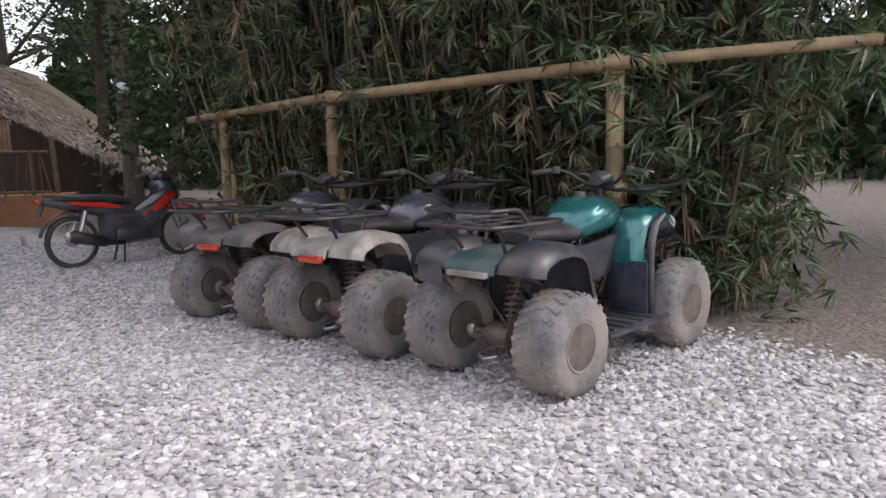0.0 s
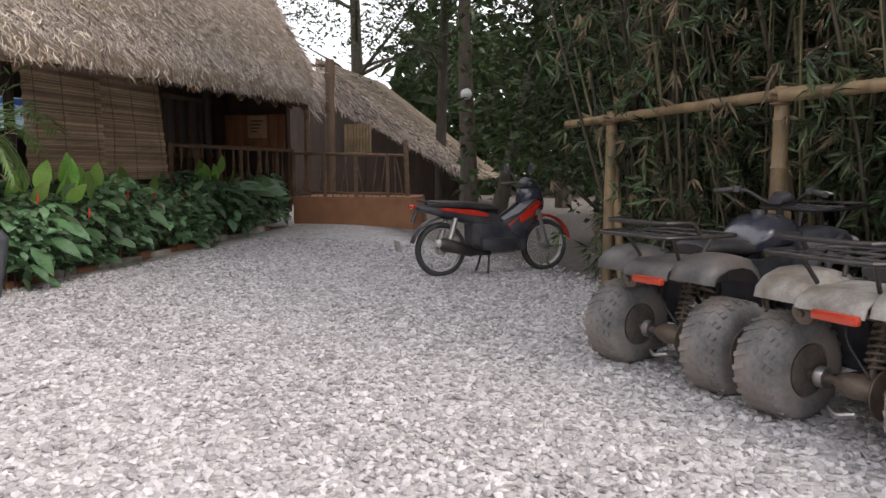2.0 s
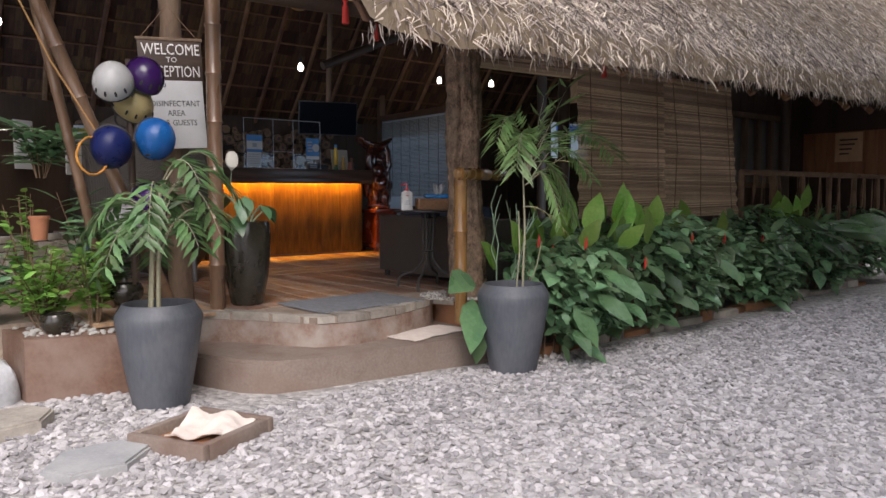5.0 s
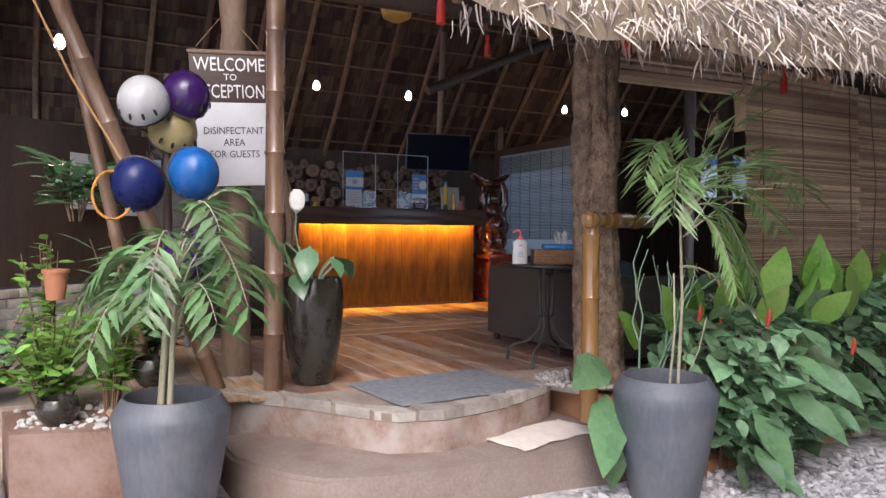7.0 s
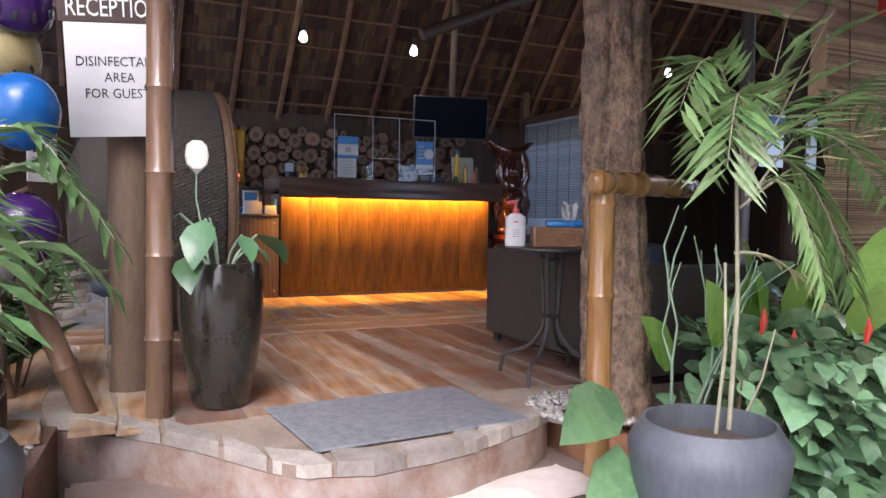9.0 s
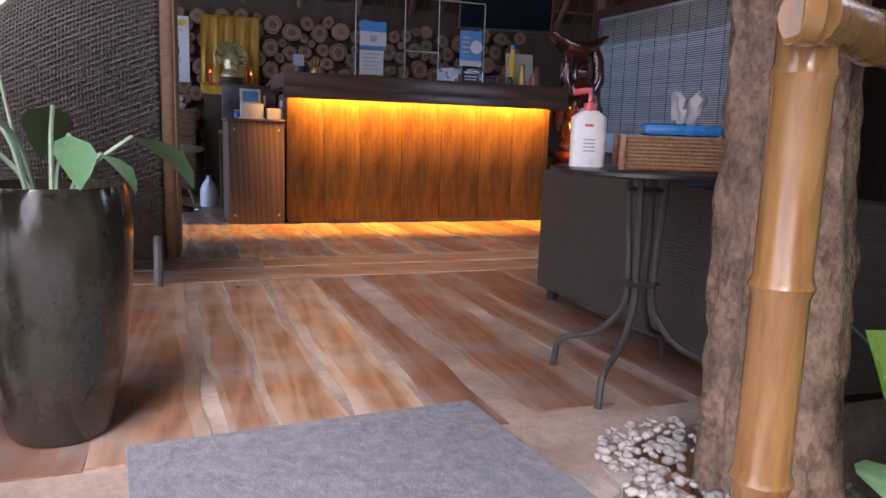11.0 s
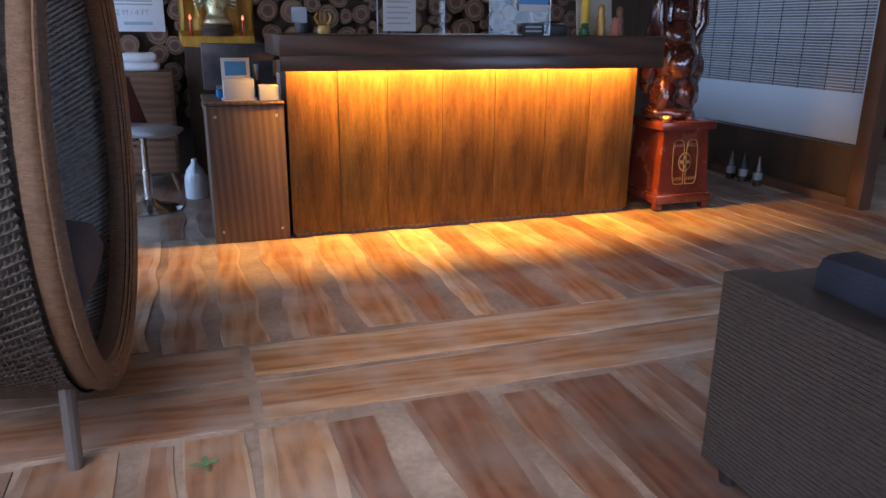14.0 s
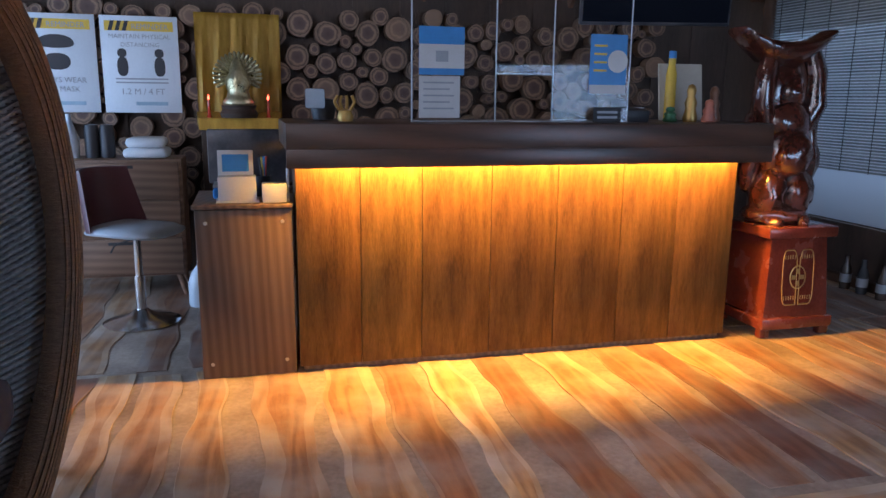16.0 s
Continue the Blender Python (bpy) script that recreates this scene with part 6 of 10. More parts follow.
    for y in (-1, 1):
        part("grip", tube(B(), [(0.26, y * 0.34, 0.95), (0.31, y * 0.23, 0.96)], 0.018, 8), VINYL, th)
    part("belly_panel", loft([[(-0.30, y, z) for y, z in ((-0.09, 0.30), (0.09, 0.30), (0.11, 0.55), (-0.11, 0.55))], [(0.05, y, z) for y, z in ((-0.12, 0.22), (0.12, 0.22), (0.13, 0.56), (-0.13, 0.56))], [(0.32, y, z) for y, z in ((-0.13, 0.26), (0.13, 0.26), (0.14, 0.60), (-0.14, 0.60))]]), BLACK_PLASTIC, th, "black lower body panel", smooth=30)
    bm = boxed(-0.20, 0.20, -0.14, 0.14, 0.24, 0.40, 0.03)
    lathe(bm, [(0, 0), (0.06, 0.005), (0.07, 0.03), (0.07, 0.2), (0.05, 0.22), (0, 0.22)], 14, axis="x", m=pose(0.12, 0, 0.36))
    part("engine", bm, plain("dark_engine_alloy", (0.10, 0.10, 0.11), 0.4, 0.6), th)
    part("swing_arm", tube(tube(B(), [(-0.62, 0.09, 0.285), (-0.12, 0.08, 0.32)], 0.02, 8), [(-0.62, -0.09, 0.285), (-0.12, -0.08, 0.32)], 0.02, 8), BLACK_STEEL, th)
    mu = part("muffler", tube(B(), [(-0.12, -0.15, 0.24), (-0.30, -0.16, 0.26), (-0.34, -0.16, 0.27), (-0.66, -0.17, 0.36), (-0.70, -0.17, 0.37)], [0.024, 0.034, 0.06, 0.07, 0.04], 14), BLACK_STEEL, th, "black muffler with a bright tip", smooth=50)
    part("muffler_tip", lathe(B(), [(0, 0), (0.04, 0.0), (0.045, -0.02), (0.03, -0.05), (0, -0.05)], 14, axis="x", m=pose(-0.69, -0.17, 0.368)), alloy, mu)
    part("exhaust_pipe", tube(B(), arc([(0.2, -0.06, 0.34), (0.24, -0.12, 0.24), (-0.14, -0.15, 0.235)]), 0.015, 8), STEEL, th)
    part("centre_stand", tube(tube(B(), [(-0.1, 0.09, 0.22), (-0.14, 0.15, 0.005)], 0.012, 7), [(-0.1, -0.09, 0.22), (-0.14, -0.15, 0.005)], 0.012, 7), BLACK_STEEL, th)
    part("grab_rail", tube(B(), arc([(-0.55, 0.12, 0.76), (-0.86, 0.10, 0.80), (-0.86, -0.10, 0.80), (-0.55, -0.12, 0.76)]), 0.01, 7), BLACK_STEEL, th)
    part("tail_light", boxed(-0.96, -0.90, -0.05, 0.05, 0.72, 0.76, 0.012), RED_LENS, th)
    part("number_plate", boxed(-1.0, -0.995, -0.09, 0.09, 0.50, 0.62, 0.003, pose(0, 0, 0, 0, -12, 0)), PALE_PLASTIC, th, "pale number plate")
    part("plate_holder", tube(B(), [(-0.88, 0, 0.72), (-0.93, 0, 0.58)], 0.02, 6), BLACK_PLASTIC, th)


_mh = math.degrees(math.atan2(0.78, 1.12))
motorcycle(pose(-2.20, 9.86, 0, 0, 0, _mh) @ Matrix.Scale(1.11, 4))


# ---- pots and plants ----
POT_GREY = mat("grey_glazed_pot", (0.055, 0.063, 0.078), (0.12, 0.132, 0.155), 0.5, 4, 60, 0.15, stretch=(1, 1, 0.25), dirt=(0.3, 0.3, 0.3), dirt_amount=0.12)
POT_BLACK = mat("dark_bronze_pot", (0.018, 0.016, 0.012), (0.042, 0.038, 0.028), 0.16, 5, 60, 0.04, coat=0.5)


def grey_pot(x, y, H, R, label):
    th = thing("flower_pot", pose(x, y, float(ground_z(x, y)) - 0.01), label, "plant pot", "grey entrance pots")
    prof = [(0, 0), (R * 0.62, 0), (R * 0.66, 0.02), (R * 0.86, H * 0.45), (R * 1.0, H * 0.8), (R * 1.02, H * 0.87), (R * 0.99, H * 0.905), (R * 0.86, H * 0.985), (R * 0.84, H), (R * 0.80, H), (R * 0.79, H * 0.97), (R * 0.82, H * 0.86), (0, H * 0.86)]
    part("body", lathe(B(), prof, 40), POT_GREY, th, smooth=40)
    part("soil", lathe(B(), [(0, 0.03), (R * 0.5, 0.02), (R * 0.8, 0)], 24, m=pose(0, 0, H * 0.865)), SOIL, th)
    return th


def frond(bmst, leaves, base, tip, arch, n, L, w, sag=0.18):
    """A feather palm frond; collects its leaflets into leaves."""
    base, tip = Vector(base), Vector(tip)
    pts = [base.lerp(tip, s) + Vector((0, 0, arch * 4 * s * (1 - s) * 0.5)) for s in np.linspace(0, 1, 9)]
    tube(bmst, pts, [0.006, 0.0055, 0.005, 0.0045, 0.004, 0.0035, 0.003, 0.002, 0.001], 4, caps=False)
    for i in range(n):
        s = 0.22 + 0.78 * i / (n - 1)
        k = min(7, int(s * 8))
        p = pts[k].lerp(pts[k + 1], s * 8 - k)
        d = (pts[k + 1] - pts[k]).normalized()
        side = d.cross(Vector((0, 0, 1))).normalized()
        ll = L * (0.55 + 0.6 * math.sin(math.pi * min(1, 0.15 + 0.85 * (1 - s) + 0.1)))
        for q in (-1, 1):
            al = (side * q * 0.8 + d * 0.7 + Vector((0, 0, -sag + random.gauss(0, 0.1)))).normalized()
            leaves.append((p, al, side.cross(d) + side * q * 0.25, (ll, ll * w, ll * 0.4)))


def leaf_mesh(name, leaves, material, parent, label="", template=None):
    P, A, U, S = (np.array([tuple(l[i]) for l in leaves]) for i in range(4))
    V, F = spread(*(template or LEAF), P, A, U, S)
    ob = fast(name, V, F, material, parent, smooth=True, label=label)
    ob["kind"] = "stuff"
    return ob


BROAD = ([(0, 0, 0), (0.22, 0.40, 0.05), (0.22, -0.40, 0.05), (0.5, 0.5, 0.05), (0.5, -0.5, 0.05), (0.25, 0, -0.01), (0.52, 0, -0.02), (0.8, 0.27, -0.06), (0.8, -0.27, -0.06), (0.82, 0, -0.11), (1, 0, -0.22)],
         [(0, 2, 5), (0, 5, 1), (5, 2, 4), (5, 4, 6), (5, 6, 3), (5, 3, 1), (6, 4, 8), (6, 8, 9), (6, 9, 7), (6, 7, 3), (9, 8, 10), (9, 10, 7)])


def palm(th, z0, seed, nfr, height, reach, L, w, stems, lean=(0, 0), top=True):
    random.seed(seed)
    st, lv = B(), []
    for k in range(stems):
        a = random.uniform(0, 6.28)
        tube(st, [(0.05 * math.cos(a), 0.05 * math.sin(a), z0), (0.04 * math.cos(a) + lean[0] * 0.5, 0.04 * math.sin(a) + lean[1] * 0.5, z0 + height * 0.4), (lean[0], lean[1], z0 + height * 0.75)], [0.014, 0.011, 0.007], 7)
    for k in range(nfr):
        a = 6.28 * k / nfr + random.uniform(-0.3, 0.3)
        h = z0 + height * random.uniform(0.3, 0.78)
        b = Vector((lean[0] * (h - z0) / height / 0.75, lean[1] * (h - z0) / height / 0.75, h))
        r = reach * random.uniform(0.7, 1.1)
        frond(st, lv, b, b + Vector((math.cos(a) * r, math.sin(a) * r, random.uniform(-0.35, 0.3) * reach)), reach * random.uniform(0.6, 1.1), 11, L, w)
    if top:
        for k in range(2):
            frond(st, lv, Vector((lean[0], lean[1], z0 + height * 0.72)), Vector((lean[0] + 0.1 * (k * 2 - 1), lean[1] + 0.22, z0 + height * 1.08)), 0.05, 12, L * 0.9, w)
    part("stem", st, mat("palm_stem", (0.25, 0.24, 0.16), (0.42, 0.40, 0.28), 0.6, 6, 40, 0.1), th, "slender pale stems", smooth=60)
    leaf_mesh("fronds", lv, PALM, th, "feathered green palm fronds")


p2 = grey_pot(-6.30, 6.60, 0.62, 0.248, "tapered dark grey pot with a parlour palm")


def parlour_palm(th):
    """One thin stem with a few feathered fronds, sparse and uneven."""
    random.seed(4)
    st, lv, yl = B(), [], []
    for a, b, r in (((-0.05, 0.14, 0.56), (-0.08, 0.17, 1.42), 0.009), ((-0.03, 0.06, 0.56), (-0.05, 0.10, 1.12), 0.007), ((-0.06, 0.2, 0.56), (0.02, 0.26, 0.9), 0.004)):
        a, b = Vector(a), Vector(b)
        tube(st, [a, a.lerp(b, 0.5) + Vector((0.01, 0.012, 0)), b], [r, r * 0.9, r * 0.7], 7)
    top = Vector((-0.08, 0.17, 1.42))
    for tip, arch, n, L, w in (((-0.02, -0.14, 1.60), 0.58, 22, 0.18, 0.13), ((0.06, -0.02, 1.42), 0.56, 22, 0.19, 0.13), ((-0.06, 0.60, 2.02), 0.02, 4, 0.24, 0.11), ((-0.06, 0.36, 1.94), 0.02, 4, 0.20, 0.11),
                               ((-0.05, 1.14, 1.55), 0.42, 18, 0.20, 0.13), ((-0.12, 0.86, 1.80), 0.12, 14, 0.17, 0.13), ((0.10, 0.52, 1.06), 0.36, 24, 0.20, 0.13), ((0.16, 0.30, 1.08), 0.36, 20, 0.18, 0.13),
                               ((-0.40, 0.34, 1.48), 0.4, 16, 0.17, 0.13), ((0.06, 0.74, 1.36), 0.3, 18, 0.17, 0.13), ((-0.20, 0.60, 1.70), 0.16, 14, 0.18, 0.13), ((0.02, 0.30, 1.80), 0.08, 8, 0.18, 0.12)):
        frond(st, lv, top + Vector((0, 0.05, random.uniform(-0.12, 0.06))), tip, arch, n, L, w)
    for b, tip in (((-0.07, 0.16, 1.15), (0.08, 0.40, 1.00)), ((-0.07, 0.18, 1.3), (-0.03, 0.92, 1.62))):
        frond(st, yl, b, tip, 0.1, 5, 0.13, 0.14)
    part("stem", st, mat("palm_stem", (0.25, 0.24, 0.16), (0.42, 0.40, 0.28), 0.6, 6, 40, 0.1), th, "slender pale stems", smooth=60)
    leaf_mesh("fronds", lv, PALM_LIGHT, th, "feathered green palm fronds")
    leaf_mesh("yellow_fronds", yl, mat("yellowed_leaf", (0.42, 0.36, 0.16), (0.58, 0.5, 0.26), 0.6, 4, 40, 0.1), th, "yellowed lower leaflets")


parlour_palm(p2)
p1 = grey_pot(-6.98, 4.40, 0.615, 0.24, "tapered dark grey pot with a spreading palm beside the planter")
palm(p1, 0.54, 5, 17, 0.95, 0.44, 0.155, 0.22, 5, (-0.02, 0.03), False)


def black_pot():
    th = thing("tall_pot", pose(-7.86, 5.325, FLOOR + 0.002), "tall glossy dark bronze pot with broad-leaved plant", "plant pot")
    prof = [(0, 0), (0.108, 0), (0.12, 0.015), (0.158, 0.2), (0.178, 0.38), (0.183, 0.5), (0.176, 0.6), (0.168, 0.625), (0.158, 0.625), (0.163, 0.6), (0.165, 0.56), (0, 0.56)]
    part("body", lathe(B(), prof, 40), POT_BLACK, th, smooth=40)
    part("soil", lathe(B(), [(0, 0.02), (0.163, 0)], 20, m=pose(0, 0, 0.565)), SOIL, th)
    random.seed(12)
    st, lv = B(), []
    for a, r, h, L in ((-0.4, 0.30, 0.98, 0.28), (0.4, 0.20, 0.86, 0.18), (1.2, 0.16, 0.78, 0.16), (2.2, 0.28, 0.85, 0.28), (3.2, 0.30, 0.98, 0.26), (4.0, 0.24, 0.80, 0.28), (4.9, 0.22, 1.02, 0.28), (5.6, 0.30, 0.72, 0.25)):
        h = 0.58 + (h - 0.56) * 0.55
        r *= 0.8
        e = Vector((math.cos(a) * r, math.sin(a) * r, h))
        pts = [Vector((0.04 * math.cos(a), 0.04 * math.sin(a), 0.56)), Vector((math.cos(a) * r * 0.45, math.sin(a) * r * 0.45, h * 0.9)), e]
        tube(st, arc(pts, 4), 0.006, 5)
        lv.append((e, Vector((math.cos(a) + random.gauss(0, 0.25), math.sin(a) + random.gauss(0, 0.25), -0.75)), Vector((math.cos(a) * 0.6, math.sin(a) * 0.6, 1)), (L * 0.8, L * 0.5, L * 0.8)))
    tube(st, [(0, -0.04, 0.56), (-0.02, -0.1, 0.9), (0, -0.1, 1.03)], 0.004, 5)
    part("stalk", st, GREYGREEN, th)["kind"] = "stuff"
    leaf_mesh("leaves", lv, mat("heart_leaf", (0.05, 0.13, 0.06), (0.10, 0.22, 0.10), 0.3, 4, 40, 0.1, island=0.35, translucent=0.12), th, "large heart-shaped green leaves", BROAD)
    part("white_flower", loft([oval(0, -0.1, 1.02, 0.01, 0.02, 10), oval(0.012, -0.1, 1.08, 0.05, 0.065, 10), oval(0.02, -0.1, 1.08, 0.045, 0.06, 10), oval(0.03, -0.1, 1.08, 0.01, 0.015, 10)]), plain("white_spathe", (0.75, 0.74, 0.68), 0.5), th, "white flower spathe")


black_pot()


def hedge():
    th = thing("hedge", pose(0, 0, 0), "dense broad-leaved hedge with small red flowers", "hedge")
    random.seed(2)
    global rng
    rng = np.random.default_rng(22)
    n = 6800
    y = rng.uniform(6.95, 14.5, n)
    xf = np.interp(y, [6.9, 8, 11, 13.6], [-6.15, -6.25, -6.5, -6.75])
    depth = rng.uniform(0, 1, n) ** 1.6 * 0.85
    ztop = 0.88 + 0.10 * np.sin(y * 2.3) + 0.06 * np.sin(y * 5.1) + 0.10 * np.sqrt(depth)
    z = 0.12 + rng.uniform(0.08, 1, n) ** 0.75 * ztop
    x = xf - depth - 0.30 * np.maximum(0, (z - 0.55)) + 0.12 * np.sin(y * 3.7) - 0.25 * np.maximum(0, 0.45 - z) - 0.05
    pos = np.stack([x, y, z], 1)
    out = unit(np.stack([rng.uniform(0.2, 1.0, n), rng.normal(0, 0.6, n), rng.normal(-0.15, 0.35, n)], 1))
    up = unit(np.stack([rng.normal(0.4, 0.3, n), rng.normal(0, 0.35, n), np.ones(n)], 1))
    L = rng.uniform(0.07, 0.15, n) * np.where(rng.uniform(0, 1, n) < 0.10, 1.9, 1)
    V, F = spread(*BROAD, pos, out, up, np.stack([L, L * 0.6, L * 0.7], 1))
    o = fast("foliage", V, F, HLEAF, th, smooth=True, label="dark glossy green leaves")
    o["kind"] = "stuff"
    st, lv = B(), []
    for k in range(150):
        yy = random.uniform(7.0, 13.5)
        b = Vector((float(np.interp(yy, [6.9, 8, 11, 13.6], [-6.4, -6.5, -6.75, -7.0])) - random.uniform(0, 0.4), yy, 0.1))
        tube(st, [b, b + Vector((random.gauss(0.08, 0.08), random.gauss(0, 0.08), random.uniform(0.4, 0.8)))], [0.008, 0.004], 5)
    part("stem_growth", st, TWIG, th, smooth=None)["kind"] = "stuff"
    # upright broad leaves behind
    for yy, xx, h, L in ((7.25, -6.9, 0.95, 0.42), (7.45, -6.8, 0.90, 0.40), (7.75, -6.95, 1.0, 0.45), (8.15, -6.95, 0.92, 0.36), (8.55, -7.0, 0.98, 0.42), (9.2, -7.05, 0.9, 0.34), (9.9, -7.05, 0.95, 0.36), (11.6, -7.1, 1.0, 0.42), (11.9, -7.0, 0.95, 0.4), (12.3, -6.95, 0.9, 0.34), (7.0, -6.75, 0.85, 0.36), (12.1, -7.1, 1.1, 0.36), (7.85, -6.55, 1.05, 0.40), (8.1, -6.65, 1.0, 0.42), (8.35, -6.7, 1.0, 0.40)):
        lean = Vector((random.uniform(0.0, 0.25), random.gauss(0, 0.25), 1))
        for q in range(2):
            lv.append((Vector((xx + random.gauss(0.1, 0.08), yy + random.gauss(0, 0.1), h + 0.05 - 0.13 * q)), lean + Vector((random.uniform(0, 0.3), random.gauss(0, 0.35), 0)), Vector((1, random.gauss(0, 0.5), 0.1)), (L * 0.9, L * 0.5, L * 0.3)))
    for b, d, L in (((-6.52, 7.62, 1.02), (0.1, 0.35, 0.9), 0.44), ((-6.55, 8.10, 1.0), (0.1, 0.15, 1.0), 0.46), ((-6.48, 7.50, 0.92), (0.45, 0.2, 0.7), 0.34), ((-6.46, 7.95, 0.90), (0.55, 0.1, 0.5), 0.36), ((-6.58, 8.55, 1.0), (0.1, 0.2, 1.0), 0.42)):
        lv.append((Vector(b), Vector(d), Vector((1, -0.5, 0.5)), (L * 0.85, L * 0.42, L * 0.3)))
    leaf_mesh("upright_leaves", lv, CANNA, th, "tall upright bright green leaves", BROAD)
    # large drooping leaves beside the pot
    lv = []
    for b, d, L in (((-6.55, 6.42, 0.78), (0.5, -0.75, -0.1), 0.42), ((-6.5, 6.40, 0.62), (0.6, -0.5, -0.75), 0.44), ((-6.1, 7.0, 0.55), (0.7, 0.1, -0.8), 0.34), ((-6.1, 7.25, 0.62), (0.8, 0.2, -0.5), 0.36), ((-6.45, 6.42, 0.5), (0.3, -0.3, -0.9), 0.34), ((-6.2, 7.5, 0.75), (0.8, 0.1, -0.4), 0.38), ((-6.4, 9.3, 0.75), (0.8, 0.1, -0.6), 0.36), ((-6.35, 8.4, 0.7), (0.8, -0.1, -0.6), 0.32), ((-6.05, 6.95, 0.4), (0.8, -0.2, -0.5), 0.26), ((-6.6, 11.2, 0.75), (0.8, -0.3, -0.5), 0.36), ((-6.6, 11.8, 0.8), (0.8, -0.2, -0.4), 0.38), ((-6.65, 12.3, 0.8), (0.8, -0.1, -0.4), 0.36)) + tuple(((-6.75 + 0.04 * k, 11.6 + 0.11 * k, 1.0 - 0.05 * (k % 3)), (0.9, -0.7 + 0.2 * k, 0.1 - 0.12 * (k % 3)), 0.5) for k in range(9)) + tuple(((-6.25, 7.1 + 0.16 * k, 0.5 + 0.14 * (k % 4)), (0.8, -0.3 + 0.3 * (k % 3), -0.35), 0.27) for k in range(9)):
        lv.append((Vector(b), Vector(d), Vector((1, -0.2, 0.7)), (L, L * 0.48, L * 0.5)))
    leaf_mesh("drooping_leaves", lv, mat("drooping_leaf", (0.07, 0.16, 0.075), (0.17, 0.30, 0.14), 0.28, 3, 40, 0.15, island=0.4, translucent=0.2), th, "large drooping pale green leaves", BROAD)
    red = plain("red_bract", (0.55, 0.05, 0.03), 0.4)
    for yy, xx, z in ((7.05, -6.5, 1.0), (7.15, -6.45, 0.92), (7.35, -6.3, 0.98), (7.6, -6.25, 0.72), (7.95, -6.2, 0.80), (8.9, -6.4, 0.95), (9.6, -6.5, 0.92), (10.5, -6.6, 0.9)):
        part("flower", tube(B(), [(xx, yy, z - 0.05), (xx + 0.01, yy, z), (xx + 0.01, yy, z + 0.05)], [0.008, 0.014, 0.003], 7), red, th, "small red flower spike")
    # bed of earth with a broken stone edge
    bm = slab(B(), [(-6.55, 6.99), (-6.60, 8), (-6.72, 10.4), (-6.85, 11.6), (-6.9, 13.6), (-7.44, 13.6), (-7.44, 6.99)], -0.05, 0.16)
    tagged(obj("planting_bed", bm, SOIL), "dark earth bed under the hedge", "planting bed", kind="structure")
    th = tagged(new("bed_edging"), "row of low uneven brown stones along the bed", "edging", kind="structure")
    yy = 7.1
    while yy < 13.5:
        w = random.uniform(0.2, 0.45)
        xx = float(np.interp(yy, [6.99, 8, 10.4, 11.6, 13.6], [-6.52, -6.57, -6.69, -6.82, -6.87]))
        bm = boxed(-0.06, 0.05, 0, w - 0.02, -0.03, random.uniform(0.07, 0.13), 0.015)
        part("stone", bm, WALLBROWN if random.random() < 0.5 else STONE, th, m=pose(xx, yy, 0.09, 0, 0, random.uniform(-6, 6)))
        yy += w


hedge()


def euphorbia():
    th = thing("spindly_plant", pose(-6.72, 6.87, 0.5), "spindly grey-green pencil-stem plant beside the trunk", "plant")
    random.seed(9)
    bm = B()
    def grow(p, d, L, r, depth):
        q = p + d * L
        mid = p.lerp(q, 0.5) + Vector((random.gauss(0, 0.02), random.gauss(0, 0.02), 0))
        tube(bm, [p, mid, q], [r, r * 0.9, r * 0.75], 6)
        if depth:
            for _ in range(2 if random.random() < 0.7 else 3):
                grow(q, (d + Vector((random.gauss(0, 0.4), random.gauss(0, 0.4), random.uniform(0, 0.2)))).normalized(), L * random.uniform(0.6, 0.95), r * 0.75, depth - 1)
    for dx, dy, L in ((0.10, -0.16, 0.34), (0.18, 0.10, 0.30), (0.05, 0.30, 0.36)):
        grow(Vector((dx * 0.2, dy * 0.2, 0)), Vector((dx, dy, 0.8)).normalized(), L, 0.0075, 2)
    part("branching_stem", bm, GREYGREEN, th, smooth=60)


euphorbia()


